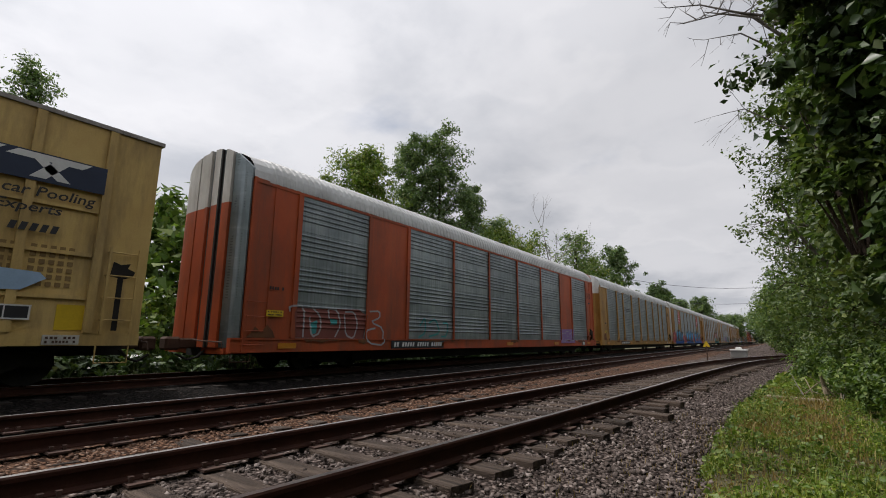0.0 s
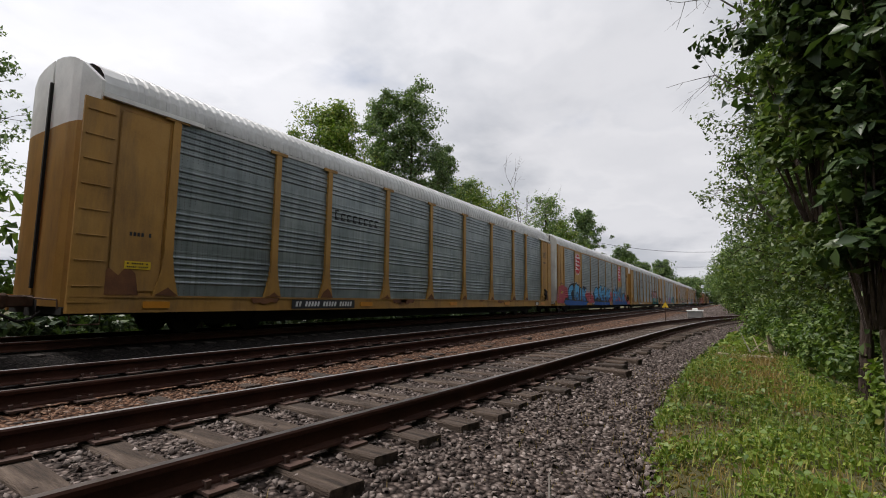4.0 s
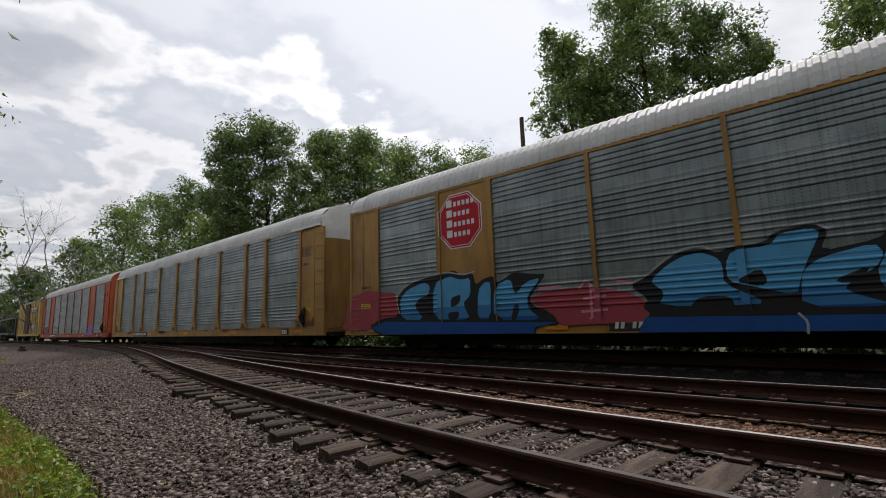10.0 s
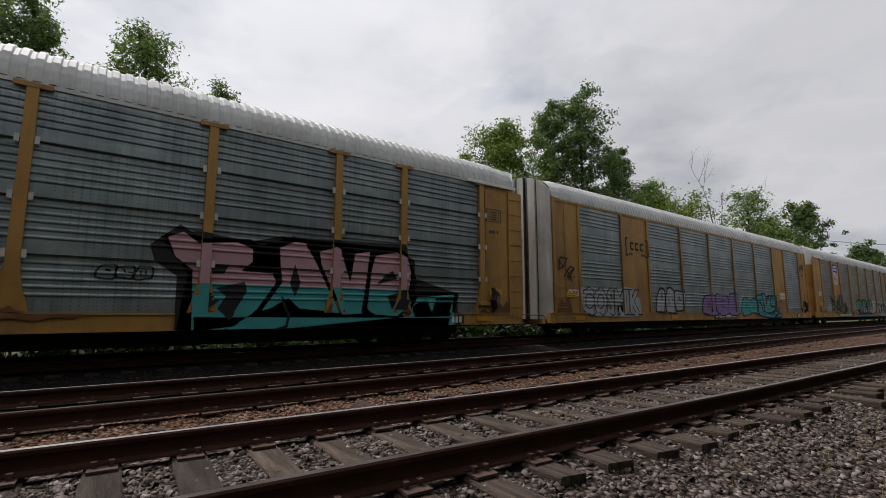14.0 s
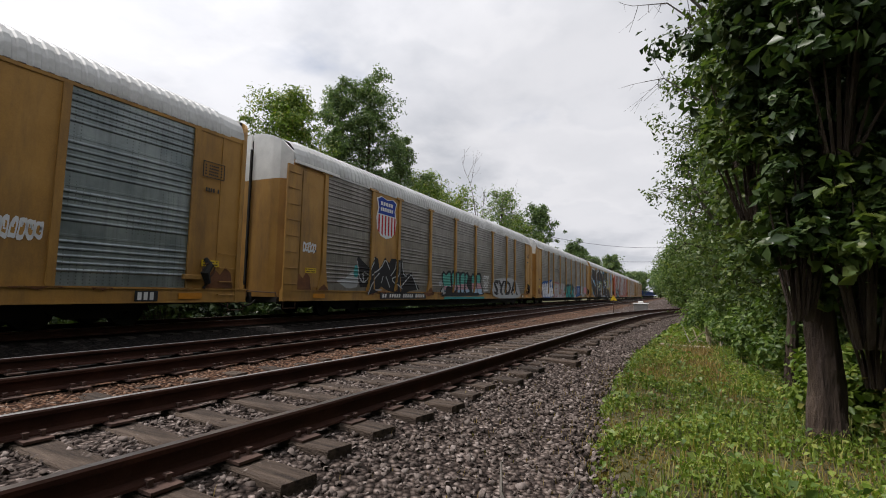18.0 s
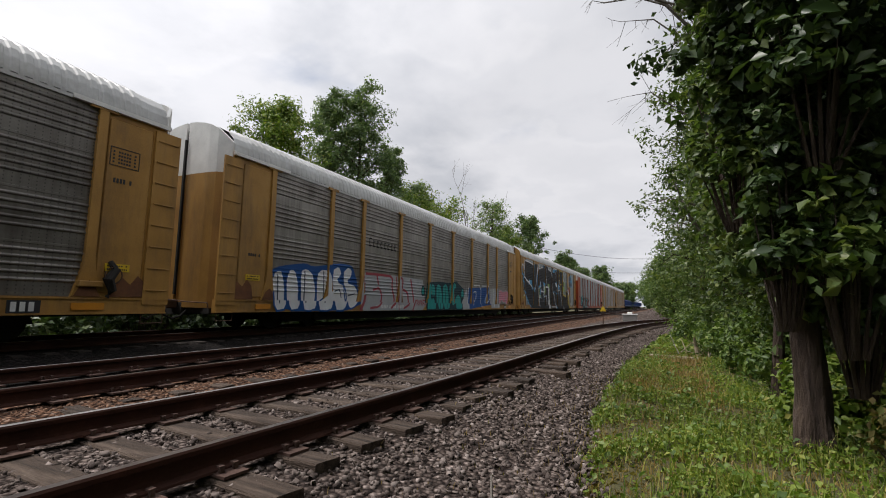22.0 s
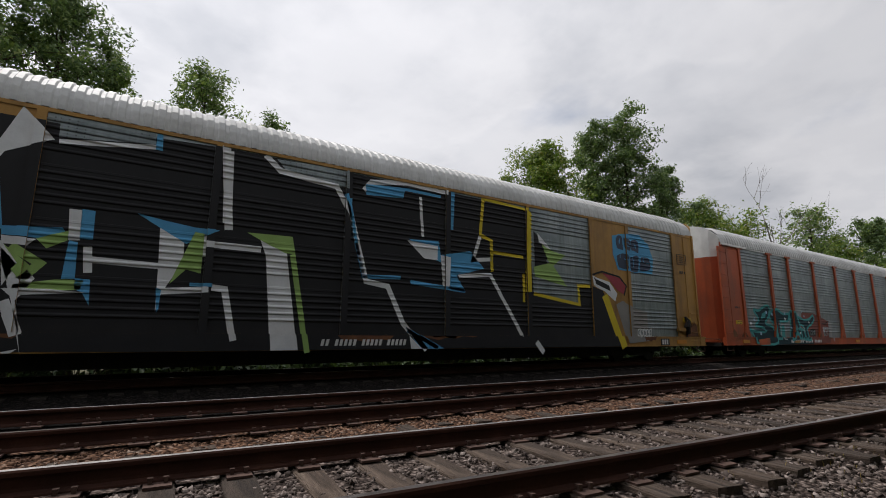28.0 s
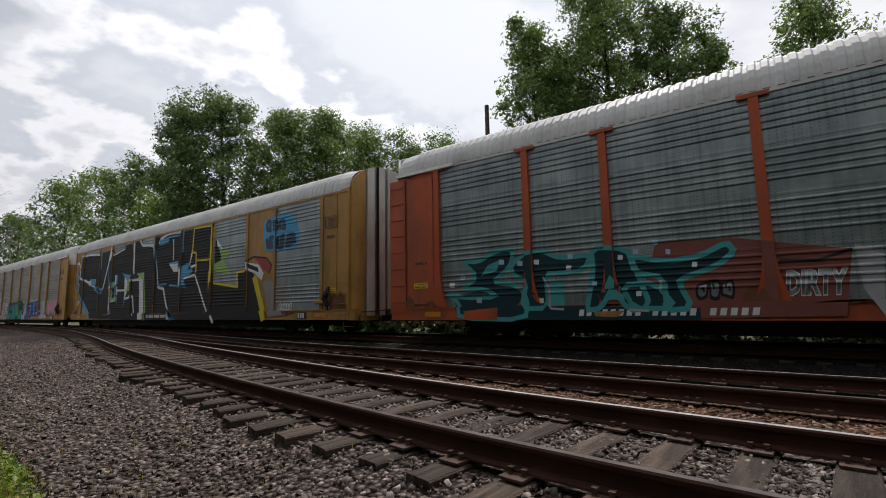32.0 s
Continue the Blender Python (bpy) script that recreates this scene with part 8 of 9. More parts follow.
# the line of trees across the railway
for k_, (az_, el_, d_, s_, lab_, mat_, n_) in enumerate((
        (16.6, 36.4, 24, 2.9, "tall pointed leafy tree behind the railway", "leaf", 22000), (24.6, 32.6, 23, 2.0, "leafy tree beside a taller one behind the railway", "leaf", 14000),
        (9.0, 31.4, 24.5, 2.6, "leafy tree behind the railway", "leafdark", 16000), (21.0, 29, 25, 2.6, "leafy tree behind the railway", "leafdark", 14000), (5.6, 27.5, 25, 1.9, "low leafy tree behind the railway", "leaf", 9000),
        (-3.2, 28.6, 30, 2.6, "slender open crowned tree behind the railway", "leaf", 11000), (-11.2, 24.7, 30, 2.1, "small round topped tree behind the railway", "leafdark", 6000),
        (-54.2, 24.5, 36, 3.0, "tall dark tree with a ragged crown", "leafdark", 16000), (-50.6, 24.2, 36.5, 2.3, "tall dark tree with a ragged crown", "leafdark", 12000), (-45.2, 21.9, 30, 2.7, "broad light green tree behind the railway", "leafbright", 20000),
        (-58.6, 18.6, 38, 2.0, "dark leafy tree with reaching branches", "leafdark", 8000), (-61.5, 14.0, 44, 3.0, "light green tree behind the railway", "leafbright", 9000), (-65, 12.0, 55, 3.6, "light green tree behind the railway", "leafbright", 9000),
        (-70.8, 12.4, 60, 3.2, "open crowned tree behind the railway", "leaf", 7000), (-75.2, 10.7, 70, 2.7, "dense dark green tree with a spiky crown", "leafdark", 12000), (-72.4, 9.2, 66, 2.6, "dense green tree behind the railway", "leafbright", 9000),
        (-79.6, 6.0, 105, 3.0, "distant round green tree", "leafdark", 9000), (-81.7, 4.2, 115, 2.8, "distant round green tree", "leafdark", 9000), (-83.6, 4.2, 140, 3.8, "distant round green tree", "leafdark", 8000), (-86.2, 2.3, 190, 5.0, "distant hazy green tree", "leafdark", 8000),
        (62.0, 23.4, 38, 3.6, "tall leafy tree behind the railway", "leafdark", 18000), (65.8, 22.2, 39, 2.6, "tall leafy tree behind the railway", "leafdark", 13000), (55.4, 22.8, 36, 3.2, "broad leafy tree behind the railway", "leaf", 18000),
        (51.0, 22.8, 38, 3.4, "broad leafy tree behind the railway", "leaf", 17000), (46.2, 21.0, 42, 3.8, "broad leafy tree behind the railway", "leaf", 14000), (40.6, 19.9, 42, 3.8, "broad leafy tree behind the railway", "leaf", 13000),
        (35.6, 19.7, 42, 3.4, "broad leafy tree behind the railway", "leaf", 12000), (69.6, 15.6, 50, 3.2, "leafy tree behind the railway", "leafdark", 11000), (72.4, 14.2, 56, 3.8, "leafy tree behind the railway", "leaf", 11000),
        (75.8, 12.4, 62, 3.6, "leafy tree behind the railway", "leaf", 10000), (79.2, 8.8, 80, 4.0, "distant green tree behind the railway", "leafdark", 8000), (82.6, 5.6, 95, 3.4, "distant green tree behind the railway", "leafdark", 8000),
        (84.8, 3.6, 130, 4.4, "distant green tree behind the railway", "leafdark", 8000), (86.8, 2.2, 190, 6.0, "distant hazy green tree", "leafdark", 7000), (-89.4, 2.9, 250, 6.0, "distant hazy green tree", "leafdark", 5000), (-88.6, 2.6, 262, 6.0, "distant hazy green tree", "leafdark", 5000), (-90.3, 3.6, 185, 5.0, "distant hazy green tree", "leafdark", 5000), (67.5, 11.5, 44, 3.2, "light green sapling behind the railway", "leafbright", 8000))):
    far_tree(k_, az_, el_, d_, s_, lab_, mat_, n_)
for k_, (az_, el_, d_) in enumerate(((79.0, 11.6, 66), (82.0, 9.9, 78), (80.6, 10.6, 72), (-68.4, 12.9, 50))):
    x_, y_ = around(az_, d_)
    bare_tree("pale leafless tree behind the railway", (x_, y_, -0.65), d_ * math.tan(radians(el_)) + 1.6, 500 + k_, r0=0.17)
rs_ = np.random.RandomState(5)
for k_ in range(21):
    x_ = -62 + k_ * 6.4 + rs_.rand() * 2
    make_tree("tree", "low dense tree in the hedge behind the train", (x_, 21.5 + rs_.rand() * 3, -0.65), 6.6 + rs_.rand() * 1.6, 3.4, 540 + k_, "leaf", 0.56, 4800, 0.12, 0.02, 20, 0.7, clump=0.22, small=True)
for k_ in range(34):
    x_ = -52 + k_ * 3.3 + rs_.rand()
    make_bush("leafy shrub at the foot of the embankment behind the train", (x_, 17.6 + rs_.rand() * 1.2, -0.6), 2.2, 1.2, 2.4 + rs_.rand() * 1.2, 580 + k_, "leaf" if k_ % 3 else "leafbright", 0.32, 2400, small=True)
# this scrub's shade comes from its darkened leaf colour
for k_ in range(40):
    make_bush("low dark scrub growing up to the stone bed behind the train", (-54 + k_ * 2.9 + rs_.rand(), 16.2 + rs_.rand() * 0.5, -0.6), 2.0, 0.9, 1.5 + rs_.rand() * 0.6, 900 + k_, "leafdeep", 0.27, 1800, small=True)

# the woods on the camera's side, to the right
# the vine tree and the trees behind it have shade put into their leaf colour
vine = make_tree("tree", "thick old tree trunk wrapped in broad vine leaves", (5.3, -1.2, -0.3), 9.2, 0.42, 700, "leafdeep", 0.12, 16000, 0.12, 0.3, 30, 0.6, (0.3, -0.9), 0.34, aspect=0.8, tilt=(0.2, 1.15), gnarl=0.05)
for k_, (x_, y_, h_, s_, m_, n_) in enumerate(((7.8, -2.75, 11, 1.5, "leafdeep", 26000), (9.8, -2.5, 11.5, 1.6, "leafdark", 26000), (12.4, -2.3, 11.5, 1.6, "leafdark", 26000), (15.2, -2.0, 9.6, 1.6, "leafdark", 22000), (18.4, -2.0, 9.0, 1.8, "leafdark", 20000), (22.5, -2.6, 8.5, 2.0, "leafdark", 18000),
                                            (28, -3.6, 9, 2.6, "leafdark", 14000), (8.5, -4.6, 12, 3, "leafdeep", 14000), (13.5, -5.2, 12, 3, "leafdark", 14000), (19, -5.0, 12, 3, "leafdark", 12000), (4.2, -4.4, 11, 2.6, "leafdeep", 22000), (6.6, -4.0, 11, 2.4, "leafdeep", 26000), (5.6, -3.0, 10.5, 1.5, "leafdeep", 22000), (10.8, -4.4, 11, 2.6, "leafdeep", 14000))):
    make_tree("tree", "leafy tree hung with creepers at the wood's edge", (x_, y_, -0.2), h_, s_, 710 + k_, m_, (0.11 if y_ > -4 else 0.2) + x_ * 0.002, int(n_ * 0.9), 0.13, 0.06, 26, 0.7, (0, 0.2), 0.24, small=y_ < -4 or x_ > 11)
make_tree("tree", "slender tree smothered in creepers at the wood's edge", (8.6, -1.5, -0.2), 10.5, 1.35, 731, "leafdark", 0.13, 17000, 0.06, 0.24, 26, 0.7, (0, 0.25), 0.26)
for k_, (x_, y_, h_, s_) in enumerate(((60, -1.2, 9, 2.8), (68, -0.8, 8, 2.6), (79, -1.2, 9, 3.4), (95, -1.5, 9, 4.0), (116, -1.0, 10, 4.6), (52, -3.4, 7.5, 2.4), (58, -12, 11, 4.0), (46, -9, 11, 4.0), (36, -6.5, 10, 3.0))):
    make_tree("tree", "distant tree beside the curving siding", (x_, y_, -0.3), h_, s_, 740 + k_, "leafdark" if k_ % 2 else "leaf", 0.31, 9000, 0.16, 0.03, 22, 0.8, small=True)
for k_, (x_, y_, w_, h_, m_) in enumerate(((6.4, -1.75, 0.6, 0.6, "leafbright"), (7.4, -1.95, 0.7, 0.8, "leafbright"), (9.2, -2.0, 0.9, 1.0, "leaf"), (11.2, -1.95, 1.0, 1.2, "leaf"), (13.6, -1.9, 1.1, 1.2, "leaf"), (16.5, -1.8, 1.2, 1.4, "leaf"), (20, -1.7, 1.4, 1.4, "leaf"), (25, -1.8, 1.8, 1.6, "leafdark"),
                                         (5.6, -2.6, 0.9, 1.0, "leaf"), (4.4, -2.6, 0.8, 0.9, "leafdark"))):
    make_bush("lush green shrub at the foot of the trees", (x_, y_, -0.25), w_, w_ * 0.8, h_, 760 + k_, m_, 0.085 + x_ * 0.002, 4200)
make_bush("withered brown creeper hanging on the trunk", (5.3, -1.5, 3.4), 0.45, 0.35, 1.3, 781, "deadleaf", 0.07, 700, "creeper")
make_bush("withered brown creeper at the trunk's foot", (4.75, -1.75, -0.25), 0.4, 0.4, 0.9, 782, "deadleaf", 0.07, 500, "creeper")

# vine clumps in the wood's shade use the leaf colour darkened for it
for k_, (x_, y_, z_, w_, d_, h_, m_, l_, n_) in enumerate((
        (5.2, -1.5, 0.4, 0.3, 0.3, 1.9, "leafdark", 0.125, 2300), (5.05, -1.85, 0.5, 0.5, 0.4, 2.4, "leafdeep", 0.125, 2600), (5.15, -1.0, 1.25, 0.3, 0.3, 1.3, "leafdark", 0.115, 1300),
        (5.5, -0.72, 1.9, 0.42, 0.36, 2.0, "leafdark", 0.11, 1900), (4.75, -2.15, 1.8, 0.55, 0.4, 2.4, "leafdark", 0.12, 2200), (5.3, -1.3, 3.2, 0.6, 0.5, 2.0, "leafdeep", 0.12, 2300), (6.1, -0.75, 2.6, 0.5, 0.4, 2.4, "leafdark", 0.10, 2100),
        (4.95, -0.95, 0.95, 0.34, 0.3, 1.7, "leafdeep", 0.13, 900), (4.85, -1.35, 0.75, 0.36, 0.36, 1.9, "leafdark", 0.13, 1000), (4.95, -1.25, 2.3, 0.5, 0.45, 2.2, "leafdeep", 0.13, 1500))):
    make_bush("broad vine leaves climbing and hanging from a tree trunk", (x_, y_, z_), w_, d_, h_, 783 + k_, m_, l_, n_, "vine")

# the woods on the camera's side, to the left
make_tree("tree", "tall leafy tree reaching over the path", (-8.0, -3.25, -0.2), 10.5, 1.5, 800, "leafdark", 0.13, 24000, 0.2, 0.12, 26, 0.8, (-0.2, 0.0), 0.22)
for k_, (x_, y_, h_, s_, m_, n_) in enumerate(((-11.0, -2.0, 6.8, 1.7, "leaf", 24000), (-14.2, -1.3, 7.8, 1.8, "leaf", 24000), (-17.6, -1.0, 8.0, 1.8, "leaf", 22000), (-22, -1.3, 7.6, 2.0, "leaf", 20000), (-28, -1.7, 7.5, 2.2, "leaf", 16000), (-36, -1.9, 7.5, 2.4, "leaf", 12000),
                                            (-47, -2.2, 8, 2.8, "leafdark", 10000), (-60, -2.4, 8, 3.2, "leafdark", 9000), (-80, -2.8, 8, 4, "leafdark", 8000), (-105, -3, 8, 4.5, "leafdark", 7000), (-10, -4.6, 11, 2.8, "leafdark", 14000), (-15.5, -4.6, 9, 2.8, "leafdark", 14000), (-22, -4.5, 10, 3, "leafdark", 10000))):
    make_tree("tree", "leafy tree at the edge of the wood", (x_, y_ + 0.25, -0.2), h_, s_, 810 + k_, m_, (0.09 if y_ > -4 else 0.2) + abs(x_) * 0.0022, int(n_ * 0.95), 0.14, 0.05, 26, 0.75, (0, 0.3), 0.24, small=y_ < -4 or x_ < -15)
for k_, (x_, y_, w_, h_, m_) in enumerate(((-5.6, -1.7, 0.9, 1.1, "leafbright"), (-6.6, -1.35, 1.0, 1.5, "leafbright"), (-7.9, -1.15, 1.1, 1.9, "leafbright"), (-9.4, -1.0, 1.2, 2.1, "leafbright"), (-11.2, -0.75, 1.2, 1.9, "leafbright"), (-13.2, -0.45, 1.2, 1.5, "leafbright"), (-15.6, -0.7, 1.2, 1.2, "leafbright"), (-18.6, -0.8, 1.2, 1.1, "leafbright"), (-23, -1.0, 1.5, 1.2, "leaf"), (-30, -1.4, 1.8, 1.3, "leaf"), (-5.2, -2.8, 1.0, 1.3, "leaf"))):
    make_bush("bright green leafy bush beside the stone bed", (x_, y_, -0.25), w_, w_ * 0.85, h_, 840 + k_, m_, 0.088 + abs(x_) * 0.0025, 6000)
# behind the stand the wood closes the view
for k_, (x_, y_) in enumerate(((-4.5, -6.5), (-1.5, -5.5), (1.6, -5.6), (-8, -8), (5, -8), (0, -9))):
    make_tree("tree", "shady tree in the wood behind the path", (x_, y_, -0.2), 10.5, 2.8, 870 + k_, "leaf", 0.32, 6000, 0.18, 0.06, 18, 0.8, small=True)


def dead_branch(pts, r, seed, name="dead_branch", label="dry leafless branch reaching over the path"):
    rs = np.random.RandomState(seed)
    t = thing(name, label, "branch")
    bm = bmesh.new()
    pts = [np.array(p, float) for p in pts]
    add_tube(bm, pts, [r * (1 - 0.8 * i / (len(pts) - 1)) for i in range(len(pts))], 5)
    for i in range(1, len(pts)):
        d = pts[i] - pts[i - 1]
        for k in range(5):
            p = pts[i - 1] + d * rs.rand()
            e = p + d * 0.3 * rs.rand() + rs.normal(0, 0.28, 3)
            m = (p + e) / 2 + rs.normal(0, 0.04, 3)
            add_tube(bm, [p, m, e], [r * 0.3, r * 0.2, 0.003], 4, cap=False)
            for j in range(2):
                add_tube(bm, [m, m + (e - p) * 0.4 + rs.normal(0, 0.12, 3)], [r * 0.14, 0.002], 3, cap=False)
    part("twig_frame", bm, M["twig"], t)


dead_branch([(7.4, -1.2, 4.6), (7.3, -0.5, 5.4), (7.2, 0.1, 5.7), (7.2, 0.7, 5.75)], 0.03, 1)
dead_branch([(8.2, -0.9, 5.0), (8.0, -0.2, 6.0), (8.0, 0.5, 6.5), (7.9, 1.0, 6.6)], 0.026, 6)
dead_branch([(9.5, -0.8, 5.8), (9.4, 0.0, 6.6), (9.4, 0.6, 6.7)], 0.022, 7)
dead_branch([(11.5, -0.6, 5.4), (11.4, 0.1, 6.0), (11.4, 0.5, 6.0)], 0.022, 8)
dead_branch([(9.2, -1.0, 5.6), (9.0, -0.2, 6.6), (9.0, 0.5, 7.0)], 0.04, 2)
dead_branch([(15, -0.9, 4.0), (14.8, -0.3, 4.2), (14.6, 0.4, 4.1)], 0.03, 3)
dead_branch([(13, -1.1, 2.6), (12.8, -0.6, 3.4), (12.4, -0.3, 4.2)], 0.05, 4)
dead_branch([(-16, -0.6, 6.6), (-16, 0.2, 7.4), (-16, 0.6, 7.6)], 0.03, 5)


def leafy_spray(pts, seed, mat="leafdark", n=900, leaf=0.13):
    """A long branch with leaves on its side twigs."""
    rs = np.random.RandomState(seed)
    t = thing("overhanging_branch", "leafy branch hanging over the path against the sky", "branch")
    bm = bmesh.new()
    pts = [np.array(p, float) for p in pts]
    add_tube(bm, pts, [0.05 * (1 - 0.85 * i / (len(pts) - 1)) for i in range(len(pts))], 6)
    ends = []
    tw = bmesh.new()
    for i in range(1, len(pts)):
        for k in range(9):
            p = pts[i - 1] + (pts[i] - pts[i - 1]) * rs.rand()
            e = p + rs.normal(0, 0.38, 3) + np.array([0, 0, -0.12])
            add_tube(tw, [p, e], [0.012, 0.003], 4, cap=False)
            ends += [e, (p + e) / 2]
    part("limb", bm, M["bark"], t)
    part("twig_frame", tw, M["bark"], t)["kind"] = "stuff"
    part("leaves", crown_mesh(rs, ends, 0.22, n, leaf, mat, seed), None, t)


leafy_spray([(-6.8, -1.9, 5.7), (-6.6, -1.2, 5.85), (-6.5, -0.6, 5.75), (-6.4, 0.15, 5.25)], 11, n=520, leaf=0.075)
leafy_spray([(-6.9, -1.6, 6.0), (-6.7, -0.9, 6.2), (-6.5, -0.3, 6.05), (-6.4, 0.1, 5.75)], 12, n=420, leaf=0.075)


# ---- small things beside the tracks ----
def lineside():
    x, y = -60.0, 5.4
    t = thing("trackside_sign", "small white sign with black marks on a thin post", "sign", at=pose(x, y, -0.2))
    part("post", box(-0.03, 0.03, -0.03, 0.03, 0, 1.3), M["ruststeel"], t)
    b = part("board", box(0.03, 0.05, -0.5, 0.5, 1.05, 1.85, 0.0), M["whitepaint"], t)
    for yy, z in ((-0.22, 1.62), (0.2, 1.62), (-0.05, 1.3)):
        part("mark", box(0.052, 0.06, yy - 0.14, yy + 0.14, z - 0.1, z + 0.1), M["blackpaint"], t)
    t = thing("switch_stand", "low rusty switch stand beside the turnout", "switch stand", at=pose(-49, 6.2, -0.15))
    part("base", box(-0.9, 0.9, -0.15, 0.15, 0, 0.16, 0.02), M["tie"], t)
    part("body", box(-0.2, 0.25, -0.15, 0.15, 0.16, 0.42, 0.04), M["ruststeel"], t)
    part("lever", tube([(0.1, 0, 0.4), (0.8, 0, 0.3)], 0.03, 6), M["ruststeel"], t)
    t = thing("marker_post", "short dark post with a yellow triangular marker", "marker", at=pose(35.5, 3.9, -0.2))
    part("post", box(-0.03, 0.03, -0.03, 0.03, 0, 0.95), M["ruststeel"], t)
    bm = bmesh.new()
    for s in (-0.02, 0.02):
        bm.faces.new([bm.verts.new((s, yy, z)) for yy, z in ((-0.22, 0.9), (0.22, 0.9), (0.0, 1.3))])
    bm.verts.ensure_lookup_table()
    for i in range(3):
        bm.faces.new([bm.verts[k] for k in (i, (i + 1) % 3, 3 + (i + 1) % 3, 3 + i)])
    part("marker", bm, M["labelyellow"], t, "yellow triangular plate")
    t = thing("relay_box", "pale grey metal equipment box beside the siding", "equipment box", at=pose(43.5, 2.6, -0.25))
    part("case", box(-0.4, 0.4, -0.55, 0.55, 0.1, 0.62, 0.04), M["hoppergrey"], t)
    part("lid", box(-0.45, 0.45, -0.6, 0.6, 0.62, 0.70, 0.02), M["whitepaint"], t)
    part("hump", box(-0.2, 0.2, -0.2, 0.2, 0.70, 0.86, 0.04), M["whitepaint"], t)
    t = thing("telegraph_pole", "weathered wooden pole with no wires behind the train", "pole", at=pose(-11.9, 20.0, -0.6))
    part("shaft", tube([(0, 0, 0), (0, 0, 6), (0, 0, 11.9)], [0.16, 0.13, 0.11], 12), M["tie"], t)
    for k, (z0, z1) in enumerate(((9.0, 8.6), (6.2, 5.9))):
        w = thing("overhead_wire", "thin sagging overhead wire", "wire")
        pts = []
        for i in range(13):
            f = i / 12
            pts.append((72 + 40 * f, 22 - 26 * f, (z0 + 2.2) * (1 - f) + (z1 + 3.4) * f - 1.6 * 4 * f * (1 - f)))
        part("strand", tube(pts, 0.03, 4), M["blackpaint"], w)
    t = thing("plank", "weathered broken plank lying in the grass", "plank", at=pose(12.8, -0.2, -0.14, 0, 0, 78))
    part("board", box(-0.55, 0.55, -0.09, 0.09, 0, 0.07, 0.012), M["palewood"], t)
    rs = np.random.RandomState(3)
    for nm, lab, cx, cy, n, sc in (("brush_pile", "heap of dry sticks and brush in the grass", 13.6, -0.9, 26, 1.0), ("brush_pile", "scattered dry sticks at the stone bed's edge", -13.0, 1.35, 16, 0.7), ("brush_pile", "few dry stalks on the gravel", 2.4, 0.6, 7, 0.4)):
        t = thing(nm, lab, "brush", at=pose(cx, cy, -0.2))
        for k in range(n):
            a = rs.rand() * 6.28
            L = (0.25 + 0.5 * rs.rand()) * sc
            p = np.array([rs.normal(0, 0.45 * sc), rs.normal(0, 0.3 * sc), 0.05 + 0.12 * rs.rand()])
            d = np.array([math.cos(a) * L, math.sin(a) * L, rs.normal(0, 0.12) + (0.25 * sc if n > 20 else 0.03)])
            part("stick", tube([p, p + d * 0.5 + rs.normal(0, 0.02, 3), p + d], [0.014, 0.011, 0.005], 5), M["palewood"] if k % 3 else M["twig"], t)
    t = thing("broken_branch", "pale barkless broken branch standing in the brush", "branch", at=pose(13.2, -0.75, -0.2))
    part("stub", tube([(0, 0, 0), (0.05, 0.05, 0.35), (-0.05, 0.1, 0.6)], [0.06, 0.05, 0.02], 7), M["palewood"], t)
    t = thing("litter", "crumpled white scrap lying on the gravel", "litter", at=pose(-2.05, 1.42, -0.16))
    bm = bmesh.new()
    bmesh.ops.create_icosphere(bm, subdivisions=2, radius=0.05)
    for v in bm.verts:
        v.co = Vector((v.co.x * 1.3, v.co.y * 0.8, v.co.z * 0.5 + 0.02)) + noise.noise_vector(v.co * 30) * 0.018
    part("scrap", bm, M["whitepaint"], t)


M["palewood"] = surface("pale weathered wood", [(0.2, (0.22, 0.17, 0.11)), (0.8, (0.42, 0.35, 0.25))], 3.0, 0.9, fine=25, bump_s=0.5, stretch=(0.4, 3, 3))
lineside()


# ---- sleepers, plates, stone chips and grass ----
def worn_tie(seed):
    rs = random.Random(seed)
    bm = bmesh.new()
    xs = [-1.3, -0.75, 0.0, 0.75, 1.3]
    rows = []
    for i, v in enumerate(xs):
        w, e = 0.115 + rs.uniform(-0.012, 0.008), rs.uniform(-0.02, 0.02) if i in (0, 4) else 0
        z = rs.uniform(-0.012, 0.004)
        c = rs.uniform(0.008, 0.02)
        rows.append([bm.verts.new(p) for p in ((-w, v + e, -0.17), (-w, v + e, z - c), (-w + c, v + e, z), (w - c, v - e, z), (w, v - e, z - c), (w, v - e, -0.17))])
    for a, b in zip(rows, rows[1:]):
        for k in range(6):
            bm.faces.new((a[k], a[(k + 1) % 6], b[(k + 1) % 6], b[k]))
    bm.faces.new(rows[0])
    bm.faces.new(rows[-1][::-1])
    bmesh.ops.recalc_face_normals(bm, faces=bm.faces)
    return as_mesh("tie", bm, M["tie"])


def plate_mesh():
    bm = bmesh.new()
    add_box(bm, -0.09, 0.09, -0.19, 0.19, 0.002, 0.02)
    for y in (-0.105, 0.105):
        for x in (-0.05, 0.05):
            add_box(bm, x - 0.013, x + 0.013, y - 0.013, y + 0.013, 0.02, 0.05)
            add_box(bm, x - 0.018, x + 0.018, y - (0.03 if y > 0 else 0.012), y + (0.012 if y > 0 else 0.03), 0.05, 0.062)
    bmesh.ops.recalc_face_normals(bm, faces=bm.faces)
    return as_mesh("tie_plate", bm, M["plate"])


TIES = [worn_tie(k) for k in range(6)]
PLATE = plate_mesh()


